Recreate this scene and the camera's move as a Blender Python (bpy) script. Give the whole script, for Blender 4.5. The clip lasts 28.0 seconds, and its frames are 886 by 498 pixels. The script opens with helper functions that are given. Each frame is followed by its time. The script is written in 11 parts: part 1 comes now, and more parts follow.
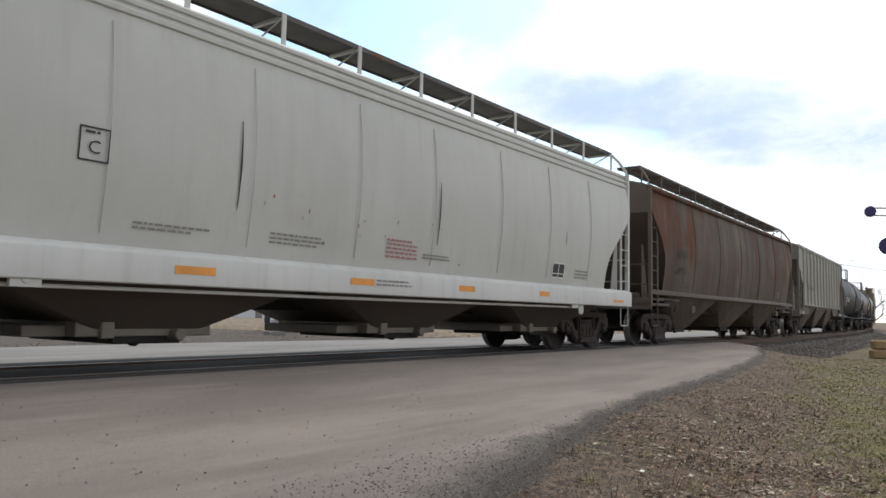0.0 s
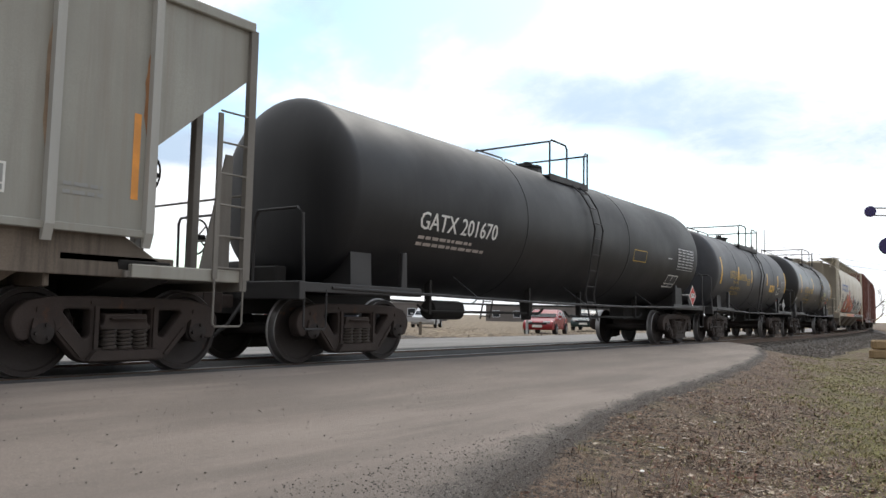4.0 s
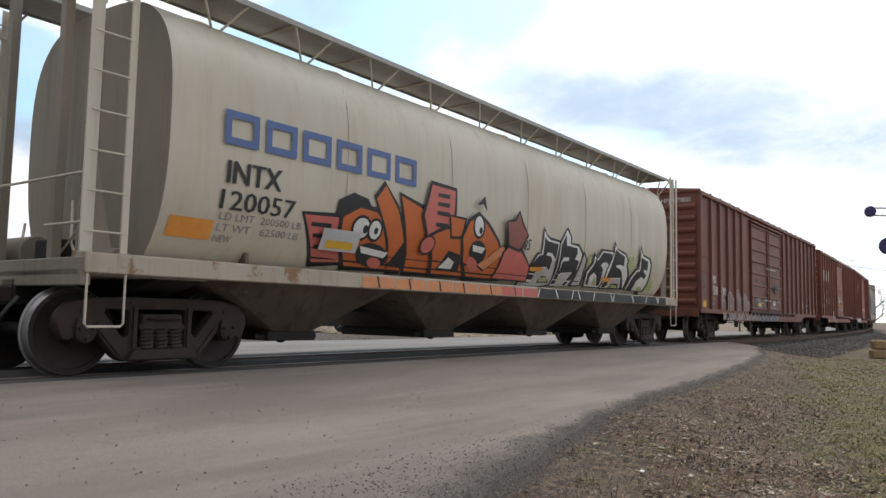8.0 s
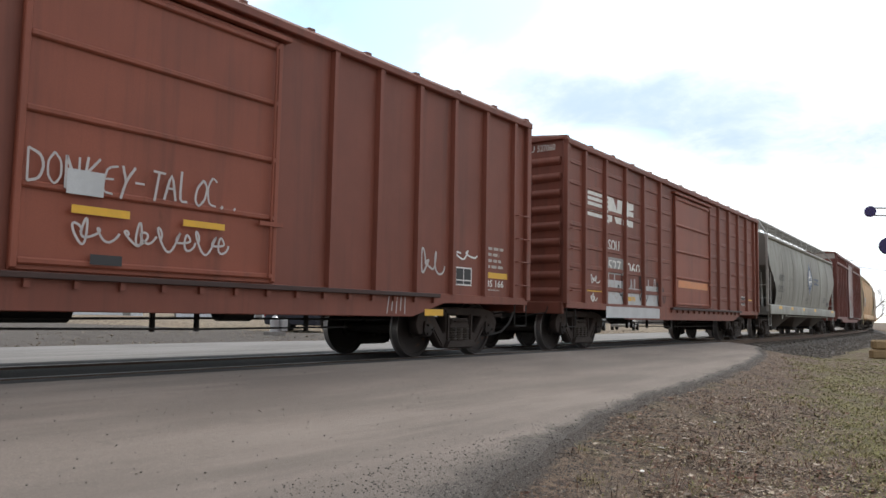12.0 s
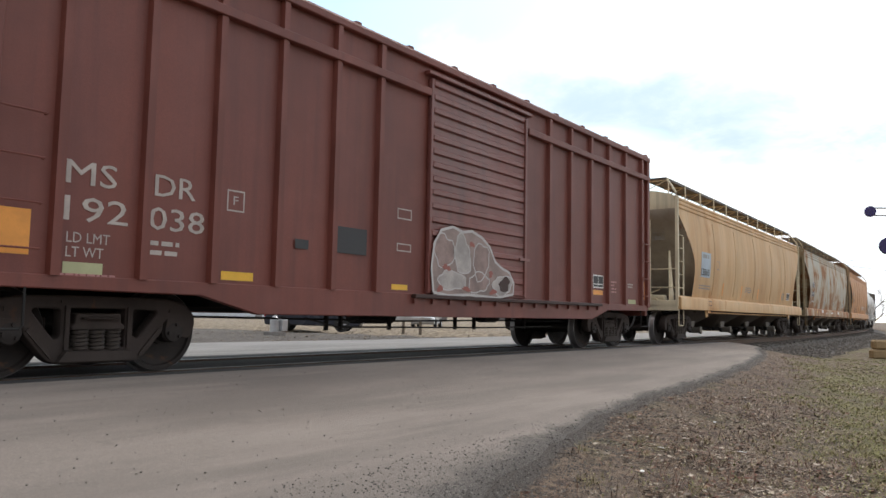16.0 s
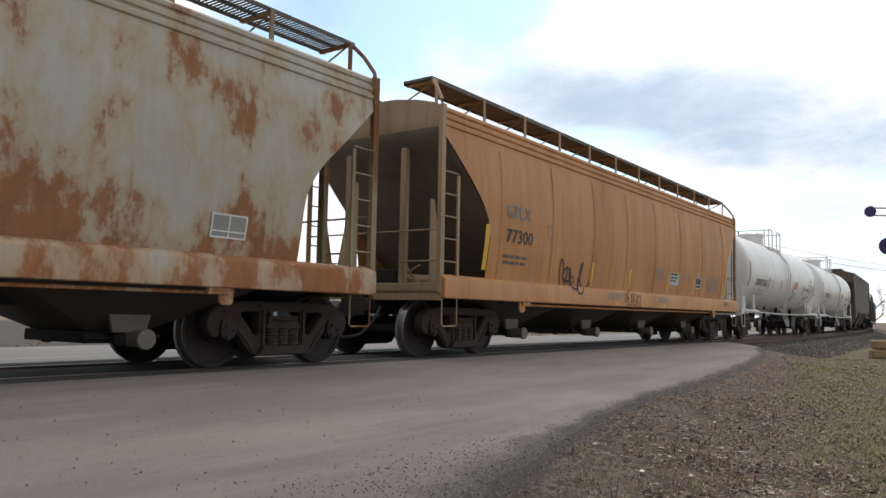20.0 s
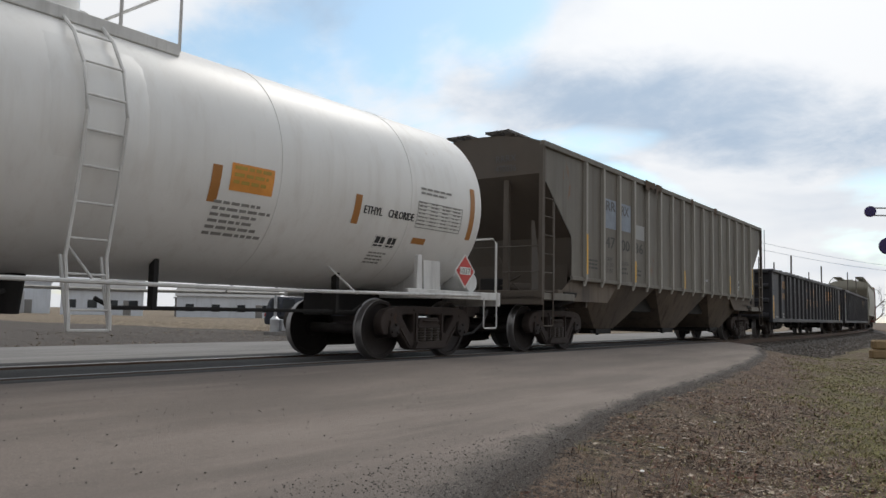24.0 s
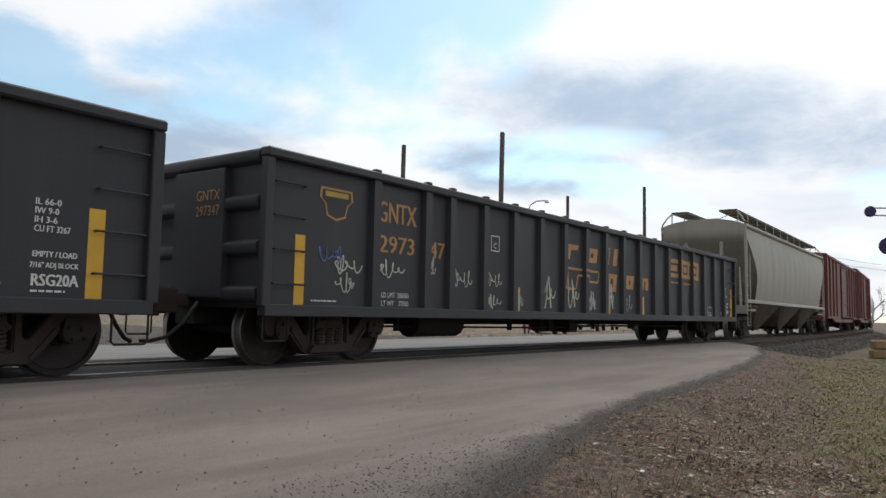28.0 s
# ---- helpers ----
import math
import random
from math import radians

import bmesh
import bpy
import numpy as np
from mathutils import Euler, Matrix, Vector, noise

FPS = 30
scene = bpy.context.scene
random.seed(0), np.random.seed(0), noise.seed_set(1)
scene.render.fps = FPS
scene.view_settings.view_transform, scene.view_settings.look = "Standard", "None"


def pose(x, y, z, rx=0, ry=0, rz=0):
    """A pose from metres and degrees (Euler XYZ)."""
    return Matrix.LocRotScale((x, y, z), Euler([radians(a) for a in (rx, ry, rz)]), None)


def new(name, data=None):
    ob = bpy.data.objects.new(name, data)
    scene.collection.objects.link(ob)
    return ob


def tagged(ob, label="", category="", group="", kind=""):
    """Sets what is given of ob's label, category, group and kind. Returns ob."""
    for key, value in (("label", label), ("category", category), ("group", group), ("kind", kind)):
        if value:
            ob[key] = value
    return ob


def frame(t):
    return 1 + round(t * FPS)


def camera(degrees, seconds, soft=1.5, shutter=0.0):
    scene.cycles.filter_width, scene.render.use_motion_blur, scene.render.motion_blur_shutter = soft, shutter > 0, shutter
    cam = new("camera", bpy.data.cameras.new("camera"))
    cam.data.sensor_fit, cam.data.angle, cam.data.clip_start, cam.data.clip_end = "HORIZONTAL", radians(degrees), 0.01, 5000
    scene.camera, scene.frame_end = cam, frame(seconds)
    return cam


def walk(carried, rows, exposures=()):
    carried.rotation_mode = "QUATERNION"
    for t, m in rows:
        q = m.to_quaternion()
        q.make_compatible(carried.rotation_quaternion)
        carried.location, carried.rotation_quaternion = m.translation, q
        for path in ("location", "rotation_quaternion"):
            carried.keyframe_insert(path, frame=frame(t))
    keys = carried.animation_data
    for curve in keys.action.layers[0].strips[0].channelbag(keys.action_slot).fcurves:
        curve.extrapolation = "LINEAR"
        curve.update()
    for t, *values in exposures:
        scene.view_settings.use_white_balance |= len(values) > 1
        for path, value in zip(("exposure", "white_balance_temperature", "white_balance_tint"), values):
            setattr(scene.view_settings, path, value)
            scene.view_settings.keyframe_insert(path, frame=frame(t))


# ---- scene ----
from mathutils.geometry import tessellate_polygon

# The track runs along x: straight at y = TRACK_Y up to x = CURVE_START, then an arc that bends away to the left.
TRACK_Y, CURVE_START, CURVE = 8.688, 10.0, 0.001393
SPEED, GAIN = 11.584, 0.00452
END = 28.0

cam = camera(60.2, END, soft=1.5)
CAM_POSE = pose(0, 0, 0.706, 94.876, -1.084, -53.267)
EXPOSURES = [(0.0, 0.13), (1.0, 0.38), (2.0, 0.52), (3.0, 0.4), (6.0, -0.03), (7.0, -0.02), (8.0, 0.1), (9.0, 0.25), (10.0, 0.42), (11.0, 0.45), (12.0, 0.24), (15.0, 0.15), (16.0, 0.33), (17.0, 0.2), (18.0, -0.12), (19.0, -0.12), (20.0, -0.05), (21.0, -0.07), (24.0, -0.37), (25.0, 0.1), (26.0, -0.22), (27.0, -0.3), (28.0, -0.24)]
walk(cam, [(0, CAM_POSE), (END, CAM_POSE)], EXPOSURES)


def on_track(s, off=0.0):
    """Place and heading on the track at s metres along it; off: metres towards the camera's side."""
    if s <= CURVE_START:
        return s, TRACK_Y - off, 0.0
    a = (s - CURVE_START) * CURVE
    return (CURVE_START + math.sin(a) / CURVE + off * math.sin(a), TRACK_Y + (1 - math.cos(a)) / CURVE - off * math.cos(a), a)


def travelled(t):
    return SPEED * (t - 14) + GAIN * (t - 14) ** 2


# ---------------------------------------------------------------- light
SUN_ELEVATION, SUN_AZIMUTH = 50, 72      # degrees; azimuth clockwise from +y


def build_light():
    world = bpy.data.worlds.new("sky")
    scene.world = world
    world.use_nodes = True
    nt = world.node_tree
    nt.nodes.clear()
    N, Lk = nt.nodes.new, nt.links.new
    out, bg = N("ShaderNodeOutputWorld"), N("ShaderNodeBackground")
    sky = N("ShaderNodeTexSky")
    sky.sky_type = "NISHITA"
    sky.sun_disc = False
    sky.sun_elevation, sky.sun_rotation = radians(SUN_ELEVATION), radians(SUN_AZIMUTH)
    sky.dust_density, sky.ozone_density = 0.6, 1.5
    gain = N("ShaderNodeMix")
    gain.data_type, gain.blend_type = "RGBA", "MULTIPLY"
    gain.inputs[0].default_value = 1
    Lk(sky.outputs[0], gain.inputs[6])
    gain.inputs[7].default_value = (0.165, 0.175, 0.155, 1)
    co, sep = N("ShaderNodeTexCoord"), N("ShaderNodeSeparateXYZ")
    Lk(co.outputs["Generated"], sep.inputs[0])
    up = N("ShaderNodeMath")
    up.operation = "ADD"
    up.inputs[1].default_value = 0.22
    Lk(sep.outputs[2], up.inputs[0])
    flat = N("ShaderNodeVectorMath")
    flat.operation = "DIVIDE"
    Lk(co.outputs["Generated"], flat.inputs[0])
    comb = N("ShaderNodeCombineXYZ")
    for i in range(3):
        Lk(up.outputs[0], comb.inputs[i])
    Lk(comb.outputs[0], flat.inputs[1])
    place = N("ShaderNodeMapping")
    place.inputs["Location"].default_value = (3.1, 1.7, 0.0)
    place.inputs["Scale"].default_value = (1.0, 1.0, 0.35)
    Lk(flat.outputs[0], place.inputs[0])

    def cloud(scale, lo, hi, detail, rough):
        tex = N("ShaderNodeTexNoise")
        tex.inputs["Scale"].default_value = scale
        tex.inputs["Detail"].default_value = detail
        tex.inputs["Roughness"].default_value = rough
        tex.inputs["Distortion"].default_value = 0.25
        Lk(place.outputs[0], tex.inputs["Vector"])
        ramp = N("ShaderNodeMapRange")
        ramp.interpolation_type = "SMOOTHSTEP"
        ramp.inputs[1].default_value, ramp.inputs[2].default_value = lo, hi
        Lk(tex.outputs[0], ramp.inputs[0])
        return tex.outputs[0], ramp.outputs[0]

    def calc(op, a, b):
        q = N("ShaderNodeMath")
        q.operation = op
        q.use_clamp = False
        for i, v in ((0, a), (1, b)):
            if isinstance(v, (int, float)):
                q.inputs[i].default_value = v
            else:
                Lk(v, q.inputs[i])
        return q.outputs[0]

    def along(vec):
        q = N("ShaderNodeVectorMath")
        q.operation = "DOT_PRODUCT"
        q.inputs[1].default_value = vec
        Lk(co.outputs["Generated"], q.inputs[0])
        return q.outputs["Value"]

    rough_edge, _ = cloud(3.4, 0, 1, 8, 0.62)
    fluff, _ = cloud(1.6, 0, 1, 6, 0.55)

    def bank(azimuth, elevation, wide, high, lean, ragged):
        """One cloud bank or opening: a soft ragged oval round a direction."""
        a, e, k = radians(azimuth), radians(elevation), radians(lean)
        right = Vector((math.cos(a), -math.sin(a), 0))
        upward = Vector((-math.sin(a) * math.sin(e), -math.cos(a) * math.sin(e), math.cos(e)))
        c, s2 = math.cos(k), math.sin(k)
        u, v = along(right * c + upward * s2), along(upward * c - right * s2)
        q = calc("ADD", calc("POWER", calc("ABSOLUTE", calc("DIVIDE", u, wide), 0), 2), calc("POWER", calc("ABSOLUTE", calc("DIVIDE", v, high), 0), 2))
        q = calc("ADD", q, calc("MULTIPLY", calc("SUBTRACT", rough_edge, 0.5), ragged))
        q = calc("ADD", q, calc("MULTIPLY", calc("SUBTRACT", fluff, 0.5), ragged))
        front = calc("GREATER_THAN", along((math.sin(a) * math.cos(e), math.cos(a) * math.cos(e), math.sin(e))), 0.0)
        ramp = N("ShaderNodeMapRange")
        ramp.interpolation_type = "SMOOTHSTEP"
        ramp.inputs[1].default_value, ramp.inputs[2].default_value = 1.55, -0.15
        Lk(q, ramp.inputs[0])
        return calc("MULTIPLY", ramp.outputs[0], front)

    _, cover = cloud(1.25, 0.30, 0.44, 7, 0.52)
    _, thick = cloud(1.1, 0.50, 0.80, 6, 0.55)
    banks = None
    for b in ((71.5, 14.4, 0.34, 0.066, -12, 2.2), (84, 11.2, 0.18, 0.05, -8, 2.6), (60, 11.0, 0.16, 0.035, -4, 2.8), (30, 12.5, 0.20, 0.05, 4, 3.0), (45, 22, 0.14, 0.04, 6, 3.0)):
        m = bank(*b)
        banks = m if banks is None else calc("MAXIMUM", banks, m)
    gaps = None
    for b in ((57.5, 21.0, 0.055, 0.075, -20, 3.0), (36, 18.5, 0.11, 0.035, 10, 4.0), (23.5, 16, 0.06, 0.05, 0, 4.0), (85, 9.0, 0.09, 0.028, 0, 3.0), (64, 12.8, 0.09, 0.02, 0, 3.0)):
        m = bank(*b)
        gaps = m if gaps is None else calc("MAXIMUM", gaps, m)
    tone = N("ShaderNodeMix")
    tone.data_type = "RGBA"
    tone.inputs[6].default_value = (1.02, 1.04, 1.07, 1)
    tone.inputs[7].default_value = (0.37, 0.51, 0.69, 1)
    Lk(calc("MULTIPLY", calc("MAXIMUM", calc("MULTIPLY", thick, 0.5), banks), 0.82), tone.inputs[0])
    mix = N("ShaderNodeMix")
    mix.data_type = "RGBA"
    Lk(calc("MULTIPLY", cover, calc("SUBTRACT", 1.0, calc("MULTIPLY", gaps, 0.85))), mix.inputs[0])
    Lk(gain.outputs[2], mix.inputs[6])
    Lk(tone.outputs[2], mix.inputs[7])
    Lk(mix.outputs[2], bg.inputs[0])
    el, az = radians(SUN_ELEVATION), radians(SUN_AZIMUTH)
    glow = along((math.sin(az) * math.cos(el), math.cos(az) * math.cos(el), math.sin(el)))
    glow = calc("POWER", calc("ADD", calc("MULTIPLY", glow, 0.5), 0.5), 1.6)
    Lk(calc("ADD", calc("MULTIPLY", glow, 0.95), 0.38), bg.inputs[1])
    Lk(bg.outputs[0], out.inputs[0])

    sun = bpy.data.lights.new("sun", "SUN")
    sun.energy, sun.angle, sun.color = 1.0, radians(18), (1.0, 0.95, 0.88)
    el, az = radians(SUN_ELEVATION), radians(SUN_AZIMUTH)
    lamp = new("sun", sun)
    way = Vector((math.sin(az) * math.cos(el), math.cos(az) * math.cos(el), math.sin(el)))
    lamp.rotation_mode = "QUATERNION"
    lamp.rotation_quaternion = way.to_track_quat("Z", "Y")


build_light()


# ---------------------------------------------------------------- materials
def material(name, base, rough=0.6, metal=0.0, var=0.16, scale=6.0, bump=0.15, fine=60.0,
             streak=0.0, streak_colour=(0.10, 0.085, 0.07), rust=0.0, rust_colour=(0.23, 0.085, 0.03), rust_scale=0.9, rust_tall=0.45,
             fade=0.0, fade_colour=(0.6, 0.58, 0.54), spread=0.0, rise=0.0, soft_edge=0.12, bands=0.0, bands_colour=(0.2, 0.1, 0.06), ragged_edge=0.22, halo=0.0, halo_colour=(0.42, 0.30, 0.17)):
    """A weathered surface: large and fine variation, streaks that run down, rust in patches, a paler fade."""
    m = bpy.data.materials.new(name)
    m.use_nodes = True
    nt = m.node_tree
    N, Lk = nt.nodes.new, nt.links.new
    bsdf = nt.nodes["Principled BSDF"]
    co = N("ShaderNodeTexCoord").outputs["Object"]

    def noise_at(sc, detail=4, roughness=0.55, stretch=None, offset=(0, 0, 0)):
        tex = N("ShaderNodeTexNoise")
        tex.inputs["Scale"].default_value = sc
        tex.inputs["Detail"].default_value = detail
        tex.inputs["Roughness"].default_value = roughness
        mp = N("ShaderNodeMapping")
        mp.inputs["Location"].default_value = offset
        if stretch:
            mp.inputs["Scale"].default_value = stretch
        Lk(co, mp.inputs[0])
        Lk(mp.outputs[0], tex.inputs["Vector"])
        return tex.outputs[0]

    def ranged(value, lo, hi, a=0.0, b=1.0):
        r = N("ShaderNodeMapRange")
        r.interpolation_type = "SMOOTHSTEP"
        for i, x in zip((1, 2, 3, 4), (lo, hi, a, b)):
            r.inputs[i].default_value = x
        Lk(value, r.inputs[0])
        return r.outputs[0]

    def mixed(fac, a, b, blend="MIX"):
        x = N("ShaderNodeMix")
        x.data_type, x.blend_type = "RGBA", blend
        if isinstance(fac, (int, float)):
            x.inputs[0].default_value = fac
        else:
            Lk(fac, x.inputs[0])
        for i, v in ((6, a), (7, b)):
            if isinstance(v, tuple):
                x.inputs[i].default_value = (*v[:3], 1)
            else:
                Lk(v, x.inputs[i])
        return x.outputs[2]

    shift = (random.uniform(0, 40), random.uniform(0, 40), random.uniform(0, 40))
    big = noise_at(scale * 0.25, 5, 0.6, None, shift)
    small = noise_at(fine, 3, 0.6, None, shift)
    dark, light = tuple(c * (1 - var) for c in base), tuple(min(1, c * (1 + var)) for c in base)
    colour = mixed(ranged(big, 0.3, 0.7), dark, light)
    colour = mixed(ranged(small, 0.25, 0.75, 0.0, 0.6), colour, tuple(c * (1 - var * 0.7) for c in base))
    if spread:
        info = N("ShaderNodeObjectInfo")
        colour = mixed(ranged(info.outputs["Random"], 0, 1, 0, spread), colour, tuple(c * 0.5 for c in base))
    if fade:
        colour = mixed(ranged(noise_at(1.6, 5, 0.62, (0.6, 0.6, 0.8), shift), 0.45, 0.75, 0, fade), colour, fade_colour)
    if bands:
        colour = mixed(ranged(noise_at(1.0, 5, 0.6, (1.3, 1.3, 0.10), (shift[1], shift[2], shift[0])), 0.40, 0.66, 0, bands), colour, bands_colour)
        colour = mixed(ranged(noise_at(2.4, 5, 0.65, (1.5, 1.5, 0.06), (shift[2], shift[0], shift[1])), 0.48, 0.72, 0, bands * 0.8), colour, tuple(c * 0.55 for c in base))
    if streak:
        s0 = ranged(noise_at(0.9, 4, 0.6, (1.0, 1.0, 0.22), (shift[2], shift[1], shift[0])), 0.45, 0.72, 0, streak * 0.55)
        colour = mixed(s0, colour, streak_colour)
        s1 = ranged(noise_at(3.2, 6, 0.6, (1.6, 1.6, 0.09), shift), 0.47, 0.74, 0, streak)
        colour = mixed(s1, colour, streak_colour)
        s2 = ranged(noise_at(9.0, 4, 0.6, (1.4, 1.4, 0.05), shift), 0.55, 0.8, 0, streak * 0.6)
        colour = mixed(s2, colour, streak_colour)
    roughness = None
    if rust:
        patch = noise_at(rust_scale, 8, 0.66, (1, 1, rust_tall), shift)
        edge = 0.70 - rust * 0.30
        ragged = N("ShaderNodeMath")
        ragged.operation = "MULTIPLY_ADD"
        Lk(noise_at(5.0, 6, 0.7, (1.3, 1.3, 0.40), shift), ragged.inputs[0])
        ragged.inputs[1].default_value = ragged_edge
        Lk(patch, ragged.inputs[2])
        patch = ragged.outputs[0]
        edge += ragged_edge * 0.5
        if rise:
            cut = N("ShaderNodeSeparateXYZ")
            Lk(co, cut.inputs[0])
            lift = N("ShaderNodeMath")
            lift.operation = "MULTIPLY_ADD"
            Lk(ranged(cut.outputs[2], 1.3, 2.7, rise, -rise * 0.4), lift.inputs[0])
            lift.inputs[1].default_value = 1.0
            Lk(patch, lift.inputs[2])
            patch = lift.outputs[0]
        if halo:
            colour = mixed(ranged(patch, edge - 0.09, edge + 0.03, 0, halo), colour, halo_colour)
        r1 = ranged(patch, edge, edge + soft_edge)
        tone = mixed(ranged(noise_at(7.0, 4, 0.6, (1, 1, 0.4), shift), 0.3, 0.7), rust_colour, tuple(c * 1.3 for c in rust_colour))
        colour = mixed(ranged(r1, 0, 1, 0, 0.88), colour, tone)
        r2 = ranged(noise_at(rust_scale * 2.6, 6, 0.6, (1.5, 1.5, 0.10), shift), 0.56, 0.8, 0, min(1, rust * 0.9))
        colour = mixed(r2, colour, rust_colour)
        roughness = ranged(r1, 0, 1, rough, min(1, rough + 0.3))
    Lk(colour, bsdf.inputs["Base Color"])
    if roughness is None:
        roughness = ranged(big, 0.25, 0.75, max(0.05, rough - 0.1), min(1, rough + 0.1))
    Lk(roughness, bsdf.inputs["Roughness"])
    bsdf.inputs["Metallic"].default_value = metal
    if bump:
        b = N("ShaderNodeBump")
        b.inputs["Strength"].default_value = bump
        b.inputs["Distance"].default_value = 0.02
        Lk(small, b.inputs["Height"])
        Lk(b.outputs[0], bsdf.inputs["Normal"])
    return m


def plain_glass(name, tint=(0.05, 0.06, 0.07)):
    m = bpy.data.materials.new(name)
    m.use_nodes = True
    b = m.node_tree.nodes["Principled BSDF"]
    b.inputs["Base Color"].default_value = (*tint, 1)
    b.inputs["Roughness"].default_value = 0.06
    b.inputs["IOR"].default_value = 1.5
    b.inputs["Specular IOR Level"].default_value = 0.7
    return m


M = {
    "truck": material("truck_steel", (0.042, 0.030, 0.026), 0.85, 0.0, 0.35, 8, 0.3, fade=0.4, fade_colour=(0.078, 0.060, 0.049), rust=0.35, rust_colour=(0.085, 0.042, 0.026), rust_scale=2.2),
    "wheel": material("wheel_steel", (0.030, 0.023, 0.021), 0.75, 0.1, 0.35, 8, 0.2, rust=0.25, rust_colour=(0.12, 0.06, 0.035), rust_scale=4),
    "tread": material("worn_tread", (0.30, 0.29, 0.29), 0.42, 0.8, 0.15, 20, 0.05),
    "bearing": material("bearing_rust", (0.14, 0.075, 0.05), 0.7, 0.2, 0.3, 20, 0.2),
    "spring": material("spring_steel", (0.115, 0.098, 0.088), 0.55, 0.5, 0.25, 20, 0.1),
    "under": material("under_frame", (0.022, 0.020, 0.019), 0.85, 0.1, 0.3, 6, 0.25),
    "hose": material("rubber_hose", (0.028, 0.026, 0.026), 0.6, 0.0, 0.2, 20, 0.1),
    "hose_grey": material("worn_hose", (0.19, 0.175, 0.165), 0.6, 0.0, 0.25, 20, 0.1),
    "grate": material("galvanised_grate", (0.36, 0.35, 0.33), 0.55, 0.4, 0.2, 12, 0.1),
    "dark_grate": material("dark_grate", (0.12, 0.11, 0.10), 0.65, 0.3, 0.25, 12, 0.1, rust=0.2),
    "white": material("white_marking", (0.74, 0.73, 0.70), 0.6, 0, 0.12, 20, 0.05),
    "worn_white": material("worn_white_marking", (0.44, 0.385, 0.35), 0.7, 0, 0.2, 25, 0.05),
    "black": material("black_marking", (0.035, 0.035, 0.038), 0.6, 0, 0.2, 20, 0.05),
    "grey_mark": material("faded_grey_marking", (0.27, 0.26, 0.245), 0.7, 0, 0.2, 25, 0.05),
    "yellow": material("reflective_yellow", (0.72, 0.41, 0.035), 0.45, 0, 0.12, 15, 0.05),
    "orange": material("reflective_orange", (0.78, 0.32, 0.06), 0.5, 0, 0.15, 15, 0.05),
    "outlet": material("grimy_outlet", (0.20, 0.18, 0.155), 0.7, 0.2, 0.25, 8, 0.1),
    "grimy_track": material("grimy_track", (0.055, 0.028, 0.024), 0.7, 0, 0.3, 6, 0.1),
    "rail": material("rail_steel", (0.13, 0.085, 0.06), 0.75, 0.3, 0.3, 8, 0.2),
    "rail_top": material("worn_rail_head", (0.30, 0.29, 0.285), 0.48, 0.8, 0.2, 20, 0.03),
}


# ---------------------------------------------------------------- mesh tools
def box(bm, x0, x1, y0, y1, z0, z1):
    v = [bm.verts.new((x, y, z)) for x in (x0, x1) for y in (y0, y1) for z in (z0, z1)]
    for f in ((0, 1, 3, 2), (4, 6, 7, 5), (0, 4, 5, 1), (2, 3, 7, 6), (0, 2, 6, 4), (1, 5, 7, 3)):
        bm.faces.new([v[i] for i in f])


def cyl(bm, a, b, r, seg=10, r2=None, caps=True):
    a, b = Vector(a), Vector(b)
    w = (b - a).normalized()
    u = w.orthogonal().normalized()
    v = w.cross(u)
    rings = []
    for p, rad in ((a, r), (b, r if r2 is None else r2)):
        rings.append([bm.verts.new(p + (u * math.cos(k * math.tau / seg) + v * math.sin(k * math.tau / seg)) * rad) for k in range(seg)])
    for k in range(seg):
        bm.faces.new((rings[0][k], rings[0][(k + 1) % seg], rings[1][(k + 1) % seg], rings[1][k]))
    if caps:
        bm.faces.new(rings[0][::-1])
        bm.faces.new(rings[1])


def tube(bm, pts, r, seg=6):
    """A bent bar through the points."""
    pts = [Vector(p) for p in pts]
    rings = []
    for i, p in enumerate(pts):
        w = (pts[min(i + 1, len(pts) - 1)] - pts[max(i - 1, 0)]).normalized()
        u = w.cross(Vector((0.123, 0.31, 0.94))).normalized()
        v = w.cross(u)
        rings.append([bm.verts.new(p + (u * math.cos(k * math.tau / seg) + v * math.sin(k * math.tau / seg)) * r) for k in range(seg)])
    for a, b in zip(rings, rings[1:]):
        for k in range(seg):
            bm.faces.new((a[k], a[(k + 1) % seg], b[(k + 1) % seg], b[k]))
    bm.faces.new(rings[0][::-1])
    bm.faces.new(rings[-1])


def slab(bm, outline, y0, y1):
    """The outline, in x and z, drawn out from y0 to y1."""
    a = [bm.verts.new((x, y0, z)) for x, z in outline]
    b = [bm.verts.new((x, y1, z)) for x, z in outline]
    n = len(a)
    for k in range(n):
        bm.faces.new((a[k], a[(k + 1) % n], b[(k + 1) % n], b[k]))
    bm.faces.new(a[::-1])
    bm.faces.new(b)


def cross_slab(bm, outline, x0, x1):
    """The outline, in y and z, drawn out from x0 to x1."""
    a = [bm.verts.new((x0, y, z)) for y, z in outline]
    b = [bm.verts.new((x1, y, z)) for y, z in outline]
    n = len(a)
    for k in range(n):
        bm.faces.new((a[k], a[(k + 1) % n], b[(k + 1) % n], b[k]))
    bm.faces.new(a[::-1])
    bm.faces.new(b)


